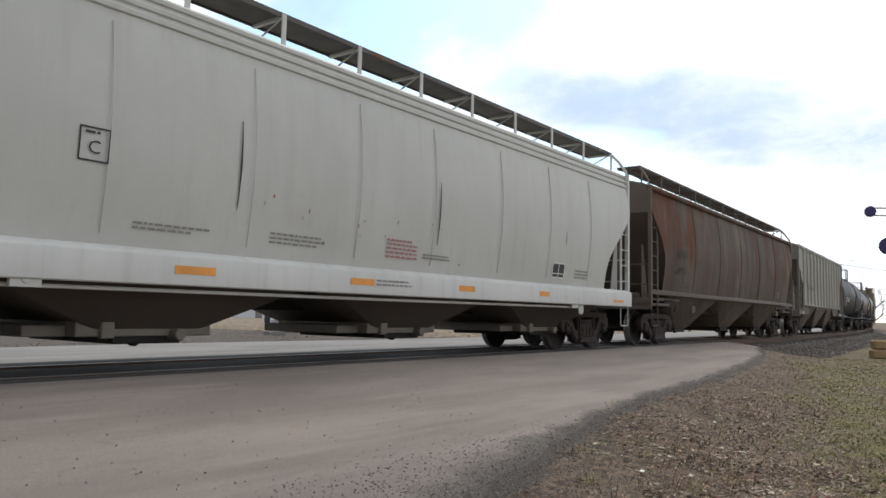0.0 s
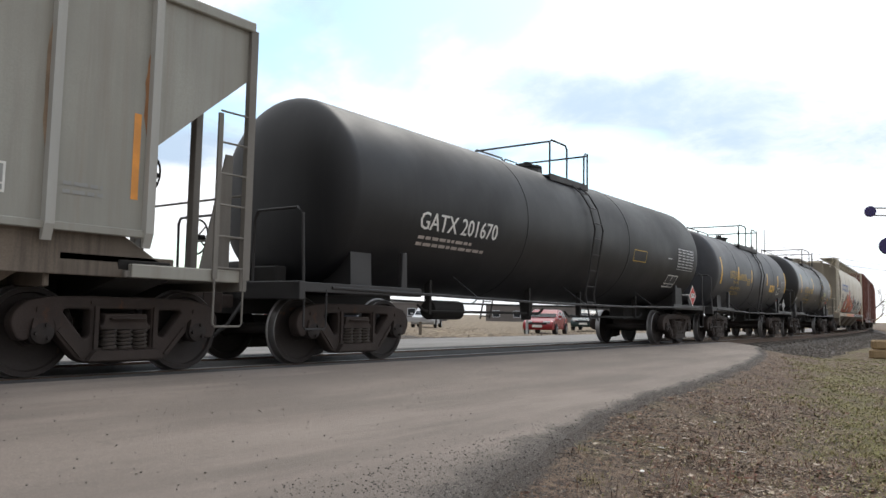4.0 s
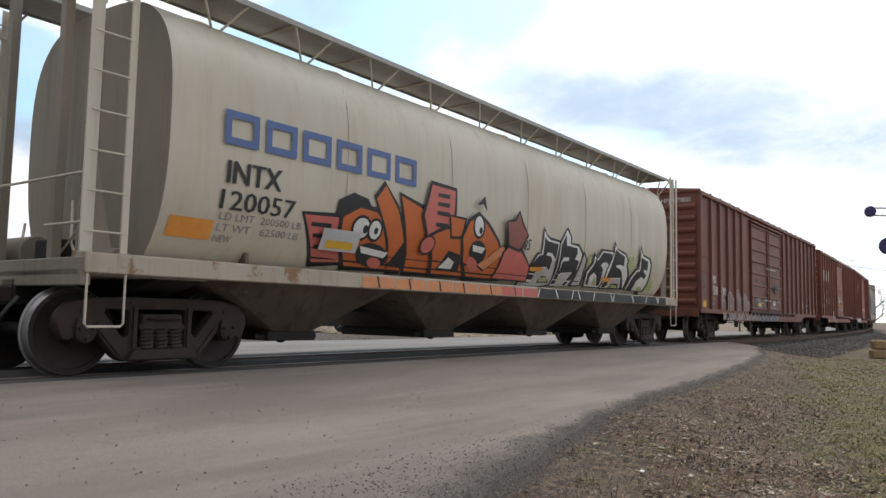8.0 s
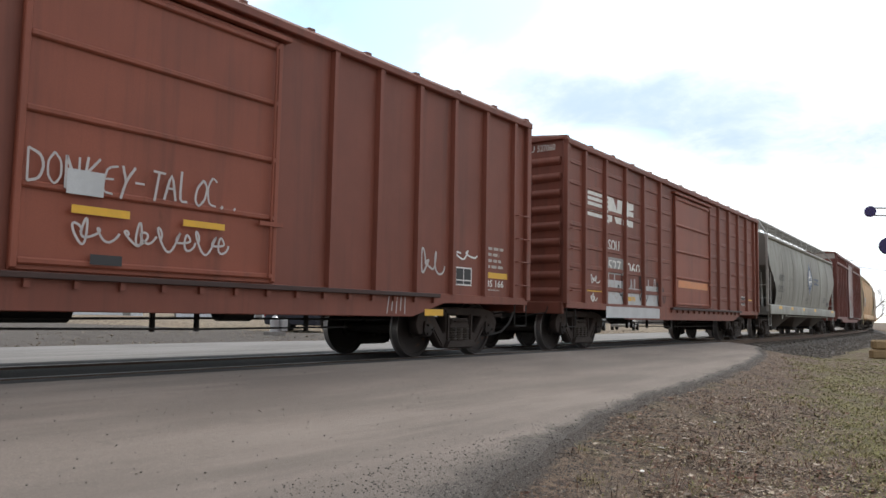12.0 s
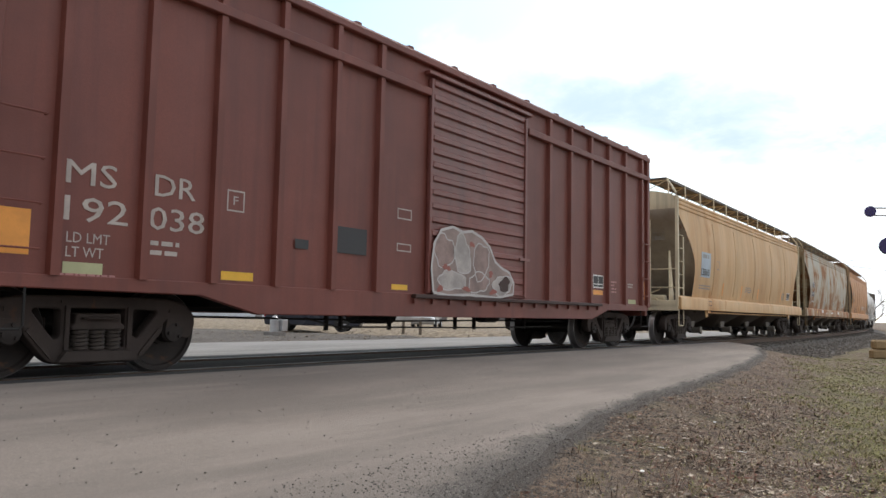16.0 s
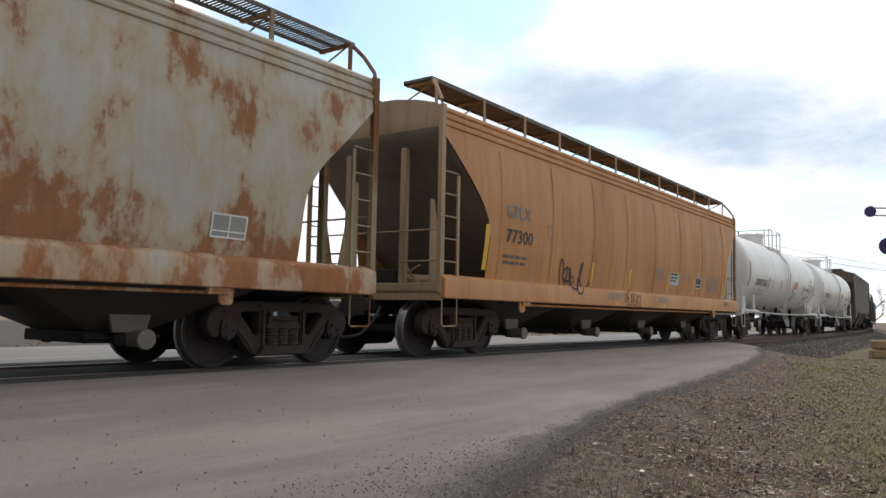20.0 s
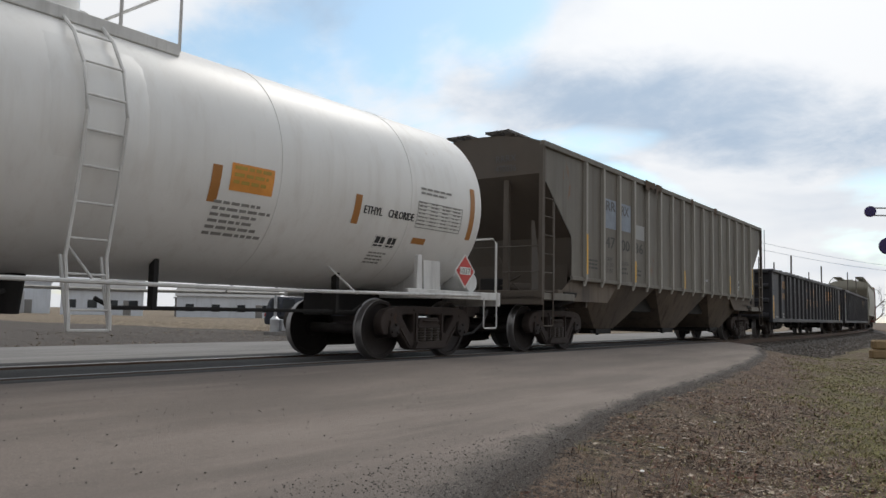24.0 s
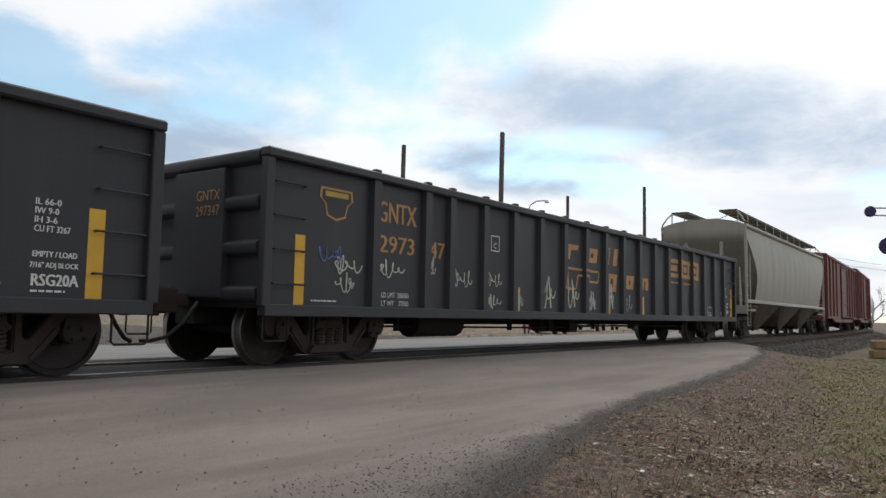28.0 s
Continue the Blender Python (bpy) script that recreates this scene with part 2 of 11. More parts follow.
def turned(bm, profile, seg=32, axis="y"):
    """Points (distance from the axis, place along it) turned about the axis."""
    rings = []
    for r, h in profile:
        ring = []
        for k in range(seg):
            c, s = math.cos(k * math.tau / seg) * r, math.sin(k * math.tau / seg) * r
            ring.append(bm.verts.new({"y": (c, h, s), "x": (h, c, s), "z": (c, s, h)}[axis]))
        rings.append(ring)
    for a, b in zip(rings, rings[1:]):
        for k in range(seg):
            bm.faces.new((a[k], a[(k + 1) % seg], b[(k + 1) % seg], b[k]))
    if profile[0][0] > 1e-6:
        bm.faces.new(rings[0][::-1])
    if profile[-1][0] > 1e-6:
        bm.faces.new(rings[-1])


def to_mesh(name, bm, mats, bevel=0.0, smooth=35):
    if bevel:
        bmesh.ops.recalc_face_normals(bm, faces=bm.faces)
        sharp = [e for e in bm.edges if len(e.link_faces) == 2 and e.calc_face_angle(0) > 0.6]
        bmesh.ops.bevel(bm, geom=sharp, offset=bevel, segments=1, affect="EDGES", clamp_overlap=True)
    bmesh.ops.recalc_face_normals(bm, faces=bm.faces)
    me = bpy.data.meshes.new(name)
    bm.to_mesh(me)
    bm.free()
    for m in (mats if isinstance(mats, (list, tuple)) else [mats]):
        me.materials.append(m)
    if smooth:
        me.polygons.foreach_set("use_smooth", [True] * len(me.polygons))
        me.set_sharp_from_angle(angle=radians(smooth))
    return me


def place(name, me, parent=None, at=None, label=""):
    ob = new(name, me)
    if parent is not None:
        ob.parent = parent
    if at is not None:
        ob.location = at
    if label:
        tagged(ob, label)
    return ob


def part(name, bm, mats, parent=None, label="", bevel=0.0, smooth=35):
    return place(name, to_mesh(name, bm, mats, bevel, smooth), parent, None, label)


def thing(name, label, category, group=""):
    return tagged(new(name), label, category, group)


def made(fn, *args):
    bm = bmesh.new()
    fn(bm, *args)
    return bm


# ---------------------------------------------------------------- ground
ROAD_END = 24.6


def road_edge(x):
    """The y of the near road's ragged edge at x."""
    pts = ((-80, -9), (-20, -1.2), (-4, 1.9), (2.0, 2.50), (4.15, 2.84), (5.33, 3.13), (6.34, 3.40), (7.39, 3.64), (8.42, 3.87), (9.98, 4.04), (11.5, 4.16), (13.6, 4.34), (16.85, 4.70), (18.7, 4.95), (21.8, 5.50), (ROAD_END, 6.3))
    for (xa, ya), (xb, yb) in zip(pts, pts[1:]):
        if x <= xb:
            k = max(0, (x - xa) / (xb - xa))
            return ya + (yb - ya) * k
    return 99


def ground_z(x, y):
    ax, ay, h = on_track(x)
    side = (ay - y)                       # metres from the track's middle towards the camera
    if side >= 0:
        z = -0.115 * max(0, side - 1.5)
        z = max(z, -0.62)
        if x > ROAD_END - 0.5:
            k = min(1, (x - ROAD_END + 0.5) / 1.0)
            z = z * (1 - k) + k * (-0.26 - 0.22 * min(1.6, max(0, side - 1.3)))
    else:
        z = -0.02 * min(6.5, -side)
        if side < -7.2:
            z = -0.15 - 0.10 * min(1, (-side - 7.2) / 2) + 0.12 * noise.noise((x * 0.15, y * 0.15, 0))
        if x > 58:
            z = min(z, -0.45)
    return z


def turf_share(x, y):
    """How green the verge is: bare litter near the road, a lawn farther from it."""
    q = min(0.62, (0.245 * x - y - 0.10) / 1.6) + 0.75 * noise.noise((x * 0.55, y * 0.9, 11)) + 0.50 * noise.noise((x * 1.7, y * 2.6, 4))
    return max(0.0, min(1.0, q))


def build_ground():
    xs, ys = [], []
    a = -6.0
    while a < 34:
        xs.append(a)
        a += 0.25
    lo, hi, st = -6.0, 34.0, 0.5
    while hi < 2600:
        st *= 1.22
        lo -= st
        hi += st
        xs += [lo, hi]
    xs.sort()
    a = -4.0
    while a < 18:
        ys.append(a)
        a += 0.22
    lo, hi, st = -4.0, 18.0, 0.5
    while hi < 2600:
        st *= 1.22
        lo -= st
        hi += st
        ys += [lo, hi]
    ys.sort()
    nx, ny = len(xs), len(ys)
    verts = []
    for x in xs:
        for y in ys:
            z = ground_z(x, y)
            near = abs(x) < 60 and abs(y) < 60
            if near:
                bumpy = 0.05 if y < road_edge(x) else 0.01
                if y > TRACK_Y + 8:
                    bumpy = 0.16
                z += bumpy * noise.noise((x * 0.9, y * 0.9, 3)) + bumpy * 0.5 * noise.noise((x * 3.1, y * 3.1, 7)) - 0.03
            verts.append((x, y, z))
    faces = [(i * ny + j, (i + 1) * ny + j, (i + 1) * ny + j + 1, i * ny + j + 1) for i in range(nx - 1) for j in range(ny - 1)]
    me = bpy.data.meshes.new("ground")
    me.from_pydata(verts, [], faces)
    me.polygons.foreach_set("use_smooth", [True] * len(me.polygons))
    me.materials.append(M["soil"])
    mask = me.attributes.new("gravel", "FLOAT", "POINT")
    mask.data.foreach_set("value", [max(0.0, 1.0 - max(0.0, road_edge(v[0]) - v[1] - 0.02) / 0.26) if v[0] < ROAD_END + 1 else 0.0 for v in verts])
    turf = me.attributes.new("turf", "FLOAT", "POINT")
    turf.data.foreach_set("value", [turf_share(v[0], v[1]) if abs(v[0]) < 70 and v[1] < TRACK_Y else 0.0 for v in verts])
    straw = me.attributes.new("straw", "FLOAT", "POINT")
    straw.data.foreach_set("value", [max(0.0, min(1.0, (v[1] - on_track(v[0])[1] - 6.8) / 1.2)) for v in verts])
    tagged(place("ground", me), "dry winter grass and bare soil beside the railway", "ground", "", "structure")


def soil_material():
    m = bpy.data.materials.new("winter_grass")
    m.use_nodes = True
    nt = m.node_tree
    N, Lk = nt.nodes.new, nt.links.new
    bsdf = nt.nodes["Principled BSDF"]
    co = N("ShaderNodeTexCoord").outputs["Object"]

    def tex(sc, det=6, ro=0.6):
        t = N("ShaderNodeTexNoise")
        t.inputs["Scale"].default_value, t.inputs["Detail"].default_value, t.inputs["Roughness"].default_value = sc, det, ro
        Lk(co, t.inputs["Vector"])
        return t.outputs[0]

    def rng(v, lo, hi, a=0.0, b=1.0):
        r = N("ShaderNodeMapRange")
        r.interpolation_type = "SMOOTHSTEP"
        for i, x in zip((1, 2, 3, 4), (lo, hi, a, b)):
            r.inputs[i].default_value = x
        Lk(v, r.inputs[0])
        return r.outputs[0]

    def mixn(f, a, b):
        x = N("ShaderNodeMix")
        x.data_type = "RGBA"
        Lk(f, x.inputs[0])
        for i, v in ((6, a), (7, b)):
            if isinstance(v, tuple):
                x.inputs[i].default_value = (*v, 1)
            else:
                Lk(v, x.inputs[i])
        return x.outputs[2]

    c = mixn(rng(tex(9, 9, 0.8), 0.42, 0.60), (0.058, 0.038, 0.029), (0.235, 0.160, 0.112))
    c = mixn(rng(tex(1.7, 6, 0.65), 0.42, 0.62, 0, 0.6), c, mixn(rng(tex(30, 5, 0.75), 0.42, 0.58), (0.078, 0.055, 0.040), (0.27, 0.20, 0.14)))
    c = mixn(rng(tex(0.36, 6, 0.6), 0.50, 0.66, 0, 0.55), c, mixn(rng(tex(16, 6, 0.75), 0.42, 0.58), (0.10, 0.076, 0.055), (0.28, 0.215, 0.15)))
    c = mixn(rng(tex(0.55, 5), 0.54, 0.68, 0, 0.4), c, mixn(rng(tex(26), 0.3, 0.7), (0.085, 0.10, 0.032), (0.19, 0.195, 0.075)))
    c = mixn(rng(tex(2.6, 8, 0.75), 0.52, 0.64, 0, 0.8), c, mixn(rng(tex(22, 5, 0.7), 0.4, 0.6), (0.040, 0.030, 0.024), (0.12, 0.085, 0.06)))
    c = mixn(rng(tex(60, 3), 0.62, 0.75, 0, 0.7), c, (0.045, 0.036, 0.03))
    c = mixn(rng(tex(75, 2), 0.68, 0.74, 0, 0.8), c, (0.40, 0.34, 0.27))
    def share(name, amount):
        a, k = N("ShaderNodeAttribute"), N("ShaderNodeMath")
        a.attribute_name, k.operation = name, "MULTIPLY_ADD"
        Lk(a.outputs["Fac"], k.inputs[0])
        k.inputs[1].default_value = 1.0
        Lk(rng(tex(6, 7, 0.7), 0.3, 0.7, -0.35, 0.25), k.inputs[2])
        return rng(k.outputs[0], 0.15, 0.95, 0, amount)

    c = mixn(share("turf", 0.80), c, mixn(rng(tex(34, 6, 0.75), 0.40, 0.60), (0.090, 0.080, 0.036), (0.235, 0.205, 0.095)))
    c = mixn(share("straw", 0.85), c, mixn(rng(tex(3.2, 8, 0.72), 0.40, 0.62), (0.130, 0.098, 0.066), (0.33, 0.262, 0.178)))
    zone = N("ShaderNodeAttribute")
    zone.attribute_name = "gravel"
    ragged = N("ShaderNodeMath")
    ragged.operation = "MULTIPLY_ADD"
    Lk(tex(2.3, 8, 0.7), ragged.inputs[0])
    ragged.inputs[1].default_value = 1.3
    Lk(zone.outputs["Fac"], ragged.inputs[2])
    grit = mixn(rng(tex(110, 3, 0.7), 0.35, 0.65), (0.045, 0.037, 0.033), (0.135, 0.112, 0.094))
    grit = mixn(rng(tex(80, 2), 0.64, 0.70), grit, (0.26, 0.24, 0.22))
    c = mixn(rng(ragged.outputs[0], 0.95, 1.35), c, grit)
    Lk(c, bsdf.inputs["Base Color"])
    bsdf.inputs["Roughness"].default_value = 0.95
    b = N("ShaderNodeBump")
    b.inputs["Strength"].default_value, b.inputs["Distance"].default_value = 0.8, 0.05
    Lk(tex(30, 8, 0.75), b.inputs["Height"])
    Lk(b.outputs[0], bsdf.inputs["Normal"])
    return m


def asphalt_material(name, base, specks=0.35, verge=False):
    m = bpy.data.materials.new(name)
    m.use_nodes = True
    nt = m.node_tree
    N, Lk = nt.nodes.new, nt.links.new
    bsdf = nt.nodes["Principled BSDF"]
    co = N("ShaderNodeTexCoord").outputs["Object"]

    def tex(sc, det=6, ro=0.6, stretch=(1, 1, 1)):
        t, mp = N("ShaderNodeTexNoise"), N("ShaderNodeMapping")
        t.inputs["Scale"].default_value, t.inputs["Detail"].default_value, t.inputs["Roughness"].default_value = sc, det, ro
        mp.inputs["Scale"].default_value = stretch
        Lk(co, mp.inputs[0])
        Lk(mp.outputs[0], t.inputs["Vector"])
        return t.outputs[0]

    def rng(v, lo, hi, a=0.0, b=1.0):
        r = N("ShaderNodeMapRange")
        r.interpolation_type = "SMOOTHSTEP"
        for i, x in zip((1, 2, 3, 4), (lo, hi, a, b)):
            r.inputs[i].default_value = x
        Lk(v, r.inputs[0])
        return r.outputs[0]

    def mixn(f, a, b):
        x = N("ShaderNodeMix")
        x.data_type = "RGBA"
        Lk(f, x.inputs[0])
        for i, v in ((6, a), (7, b)):
            if isinstance(v, tuple):
                x.inputs[i].default_value = (*v, 1)
            else:
                Lk(v, x.inputs[i])
        return x.outputs[2]

    dim, pale = tuple(k * 0.80 for k in base), tuple(k * 1.15 for k in base)
    c = mixn(rng(tex(0.8, 6, 0.6, (0.35, 1.4, 1)), 0.35, 0.65), dim, pale)
    c = mixn(rng(tex(160, 3, 0.7), 0.35, 0.65, 0, specks), c, tuple(k * 0.45 for k in base))
    c = mixn(rng(tex(7, 6), 0.56, 0.72, 0, 0.5), c, tuple(k * 0.62 for k in base))
    c = mixn(rng(tex(42, 5, 0.75), 0.42, 0.60, 0, 0.38), c, tuple(k * 0.66 for k in base))
    c = mixn(rng(tex(0.6, 7, 0.65, (0.22, 2.0, 1)), 0.47, 0.66, 0, 0.45), c, tuple(k * 1.28 for k in base))
    c = mixn(rng(tex(90, 2), 0.66, 0.72, 0, 0.7), c, tuple(min(1, k * 1.7) for k in base))
    if verge:
        zone = N("ShaderNodeAttribute")
        zone.attribute_name = "gravel"
        ragged = N("ShaderNodeMath")
        ragged.operation = "MULTIPLY_ADD"
        Lk(tex(1.9, 9, 0.75), ragged.inputs[0])
        ragged.inputs[1].default_value = 1.5
        Lk(zone.outputs["Fac"], ragged.inputs[2])
        grit = mixn(rng(tex(110, 3, 0.7), 0.35, 0.65), (0.045, 0.037, 0.033), (0.135, 0.115, 0.098))
        grit = mixn(rng(tex(80, 2), 0.64, 0.70), grit, (0.26, 0.24, 0.22))
        c = mixn(rng(ragged.outputs[0], 1.08, 1.60), c, grit)
        c = mixn(rng(tex(38, 3, 0.6), 0.70, 0.76, 0, 0.6), c, tuple(k * 0.3 for k in base))
    Lk(c, bsdf.inputs["Base Color"])
    bsdf.inputs["Roughness"].default_value = 0.88
    b = N("ShaderNodeBump")
    b.inputs["Strength"].default_value, b.inputs["Distance"].default_value = 0.5, 0.012
    Lk(tex(120, 4, 0.7), b.inputs["Height"])
    Lk(b.outputs[0], bsdf.inputs["Normal"])
    return m


M["soil"] = soil_material()
M["asphalt"] = asphalt_material("worn_road_asphalt", (0.245, 0.204, 0.176), 0.5, True)
M["dark_asphalt"] = asphalt_material("dark_crossing_asphalt", (0.065, 0.062, 0.062), 0.3)
M["concrete"] = asphalt_material("pale_far_pavement", (0.235, 0.222, 0.21), 0.25)
M["crumbs"] = asphalt_material("crumbled_asphalt", (0.062, 0.057, 0.054), 0.6)


def sheet(name, rows, mat, label, category):
    """A strip between rows of points of equal length."""
    n = len(rows[0])
    verts = [p for r in rows for p in r]
    faces = [(i * n + j, (i + 1) * n + j, (i + 1) * n + j + 1, i * n + j + 1) for i in range(len(rows) - 1) for j in range(n - 1)]
    me = bpy.data.meshes.new(name)
    me.from_pydata(verts, [], faces)
    me.polygons.foreach_set("use_smooth", [True] * len(me.polygons))
    me.materials.append(mat)
    return tagged(place(name, me), label, category, "", "structure")


def build_roads():
    xs = [-80 + 4 * k for k in range(17)] + [-12 + 0.3 * k for k in range(int((ROAD_END + 12) / 0.3) + 1)] + [ROAD_END, ROAD_END + 0.35, ROAD_END + 0.9]
    rows = []
    for x in xs:
        xe = min(x, ROAD_END)
        edge = road_edge(xe) + 0.10 * noise.noise((x * 1.1, 4, 0)) + 0.05 * noise.noise((x * 4, 9, 0))
        fall = 0.0 if x <= ROAD_END else (0.06 if x < ROAD_END + 0.5 else 0.36)
        top = TRACK_Y - 1.45
        row = []
        for k in range(19):
            y = edge + (top - edge) * (k / 18) ** 1.5
            z = -0.115 * max(0, TRACK_Y - y - 1.5)
            z = max(z, -0.62) + 0.012
            drop = 0.10 if k == 0 else (0.02 if k == 1 else 0)
            row.append((x, y, z - drop - fall))
        rows.append(row)
    ob = sheet("road", rows, M["asphalt"], "worn grey asphalt road with a ragged edge at the rail crossing", "road")
    mask = ob.data.attributes.new("gravel", "FLOAT", "POINT")
    mask.data.foreach_set("value", [max(0.0, 1.0 - (p[1] - r[0][1]) / (0.26 + 0.62 * max(0.0, min(1.0, (7.5 - r[0][0]) / 3)))) for r in rows for p in r])
    rows = []
    for x in [-120 + 6 * k for k in range(60)]:
        _, ty, _ = on_track(x)
        rows.append([(x, ty + 1.5 + k * (5.7 / 6), ground_z(x, ty + 1.5 + k * 5.7 / 6) + 0.012) for k in range(7)])
    sheet("far_pavement", rows, M["concrete"], "pale concrete pavement across the tracks", "pavement")
    # crossing panels; their dark colour includes the shadow strip under the train
    for name, a, b in (("crossing_panel_near", 0.80, 1.47), ("crossing_panel_far", -1.52, -0.80), ("crossing_panel_between", -0.66, 0.66)):
        rows = [[(x, TRACK_Y - (a + (b - a) * k / 3), 0.004 - (0.05 if k in (0, 3) else 0)) for k in range(4)] for x in [-60 + 1.0 * k for k in range(85)] + [ROAD_END]]
        sheet(name, rows, M["dark_asphalt"], "dark crossing strip beside the rail, coloured with the train's shadow", "crossing")


def rail_profile():
    return [(-0.075, -0.18), (0.075, -0.18), (0.075, -0.165), (0.012, -0.14), (0.010, -0.045), (0.036, -0.035), (0.036, -0.006), (0.026, 0.0), (-0.026, 0.0), (-0.036, -0.006), (-0.036, -0.035), (-0.010, -0.045), (-0.012, -0.14), (-0.075, -0.165)]


def build_track():
    ss = [-400, -200, -100] + [-60 + 4 * k for k in range(134)]
    for side in (0.7535, -0.7535):
        verts, faces, ids = [], [], []
        prof = rail_profile()
        n = len(prof)
        for s in ss:
            for u, z in prof:
                x, y, _ = on_track(s, side + u)
                verts.append((x, y, z))
        for i in range(len(ss) - 1):
            for k in range(n):
                faces.append((i * n + k, i * n + (k + 1) % n, (i + 1) * n + (k + 1) % n, (i + 1) * n + k))
                ids.append(1 if k in (6, 7, 8) else 0)
        me = bpy.data.meshes.new("rail")
        me.from_pydata(verts, [], faces)
        me.materials.append(M["rail"])
        me.materials.append(M["rail_top"])
        me.polygons.foreach_set("material_index", ids)
        tagged(place("rail", me), "steel railway rail with a polished head", "rail", "rails of the track", "structure")


# ---------------------------------------------------------------- trucks
SHARED = {}
WHEEL_R, WHEELBASE = 0.457, 1.76


def wheelset_mesh():
    bm = bmesh.new()
    r = WHEEL_R
    for side in (-1, 1):
        prof = [(0.10, 0.84), (0.14, 0.84), (0.15, 0.80), (0.30, 0.775), (r - 0.075, 0.80), (r - 0.06, 0.83), (r - 0.012, 0.83), (r - 0.004, 0.82)]
        inner = [(r, 0.74), (r + 0.004, 0.715), (r + 0.022, 0.708), (r + 0.026, 0.697), (r + 0.018, 0.688), (r - 0.06, 0.688), (r - 0.08, 0.72), (0.30, 0.72), (0.15, 0.70), (0.13, 0.66), (0.10, 0.66)]
        turned(bm, [(a, b * side) for a, b in prof + inner], 40)
        turned(bm, [(0.085, 0.84 * side), (0.085, 0.94 * side)], 16)
        turned(bm, [(0.085, 0.90 * side), (0.125, 0.91 * side), (0.125, 1.06 * side), (0.112, 1.075 * side), (0.112, 1.115 * side), (0.06, 1.13 * side)], 20)
        for k in range(3):
            a = k * math.tau / 3
            c, s = math.cos(a) * 0.075, math.sin(a) * 0.075
            cyl(bm, (c, 1.12 * side, s), (c, 1.155 * side, s), 0.02, 6)
    turned(bm, [(0.082, -0.68), (0.075, 0.0), (0.082, 0.68)], 16)
    bmesh.ops.recalc_face_normals(bm, faces=bm.faces)
    for f in bm.faces:
        q = [math.hypot(v.co.x, v.co.z) for v in f.verts]
        if min(q) > r - 0.014:
            f.material_index = 1
    return to_mesh("wheelset", bm, [M["wheel"], M["tread"]])


def cast_plate(name, outlines, half, bevel):
    """A casting of even thickness: outlines in x and z, the first outside, the rest openings; it lies about y = 0."""
    cu = bpy.data.curves.new(name, "CURVE")
    cu.dimensions, cu.fill_mode = "2D", "BOTH"
    cu.extrude, cu.bevel_depth, cu.bevel_resolution = half - bevel, bevel, 1
    for pts in outlines:
        sp = cu.splines.new("POLY")
        sp.points.add(len(pts) - 1)
        for p, (x, z) in zip(sp.points, pts):
            p.co = (x, z, 0, 1)
        sp.use_cyclic_u = True
    ob = new(name + "_source", cu)
    me = bpy.data.meshes.new_from_object(ob)
    bpy.data.objects.remove(ob)
    bpy.data.curves.remove(cu)
    bm = bmesh.new()
    bm.from_mesh(me)
    bpy.data.meshes.remove(me)
    bmesh.ops.transform(bm, matrix=Matrix.Rotation(radians(90), 4, "X"), verts=bm.verts)
    return bm


def rounded(pts, r, n=4):
    """A closed outline with its corners rounded."""
    out = []
    for k in range(len(pts)):
        p, a, b = Vector(pts[k]), Vector(pts[k - 1]), Vector(pts[(k + 1) % len(pts)])
        u, v = a - p, b - p
        q = min(r, u.length * 0.45, v.length * 0.45)
        s0, s1 = p + u.normalized() * q, p + v.normalized() * q
        for i in range(n + 1):
            w = i / n
            m = s0 * (1 - w) ** 2 + p * 2 * w * (1 - w) + s1 * w ** 2
            out.append((m.x, m.y))
    return out


def side_frame_mesh():
    right = [(0.40, 0.155), (0.50, 0.19), (0.735, 0.455), (0.745, 0.555), (0.78, 0.585), (0.985, 0.585), (1.005, 0.40), (1.085, 0.395), (1.15, 0.52), (1.14, 0.63), (1.03, 0.745), (0.78, 0.795), (0.40, 0.805)]
    outer = right + [(-x, z) for x, z in right[::-1]]
    tri = lambda m: [(m * x, z) for x, z in ((0.375, 0.71), (0.665, 0.71), (0.70, 0.655), (0.455, 0.36), (0.375, 0.40))][::int(m)]
    nest = [(-0.315, 0.275), (0.315, 0.275), (0.315, 0.715), (-0.315, 0.715)]
    bm = cast_plate("side_frame", [rounded(outer, 0.05), rounded(tri(1), 0.06), rounded(tri(-1), 0.06), rounded(nest, 0.04)], 0.085, 0.02)
    # spring seat, column guides, bearing adapters and the lips of the openings
    slab(bm, [(-0.43, 0.165), (0.43, 0.165), (0.36, 0.265), (-0.36, 0.265)], -0.165, 0.165)
    for m in (-1, 1):
        box(bm, m * 0.335 - 0.022, m * 0.335 + 0.022, -0.115, 0.115, 0.28, 0.72)
        slab(bm, [(m * 0.77, 0.50), (m * 0.99, 0.50), (m * 0.97, 0.59), (m * 0.79, 0.59)], -0.12, 0.10)
        slab(bm, [(m * 0.46, 0.215), (m * 0.49, 0.20), (m * 0.73, 0.47), (m * 0.70, 0.50)], -0.105, 0.105)
        box(bm, m * 0.88 - 0.06, m * 0.88 + 0.06, -0.10, -0.08, 0.66, 0.70)
    box(bm, -0.40, 0.40, -0.105, 0.105, 0.745, 0.775)
    return to_mesh("side_frame", bm, M["truck"])


def spring_mesh():
    bm = bmesh.new()
    turns, seg, R0 = 5.0, 12, 0.068
    pts = []
    for k in range(int(turns * seg) + 1):
        q = k * math.tau / seg
        pts.append((R0 * math.cos(q), R0 * math.sin(q), 0.265 + 0.205 * k / (turns * seg)))
    tube(bm, pts, 0.017, 5)
    return to_mesh("spring", bm, M["spring"])


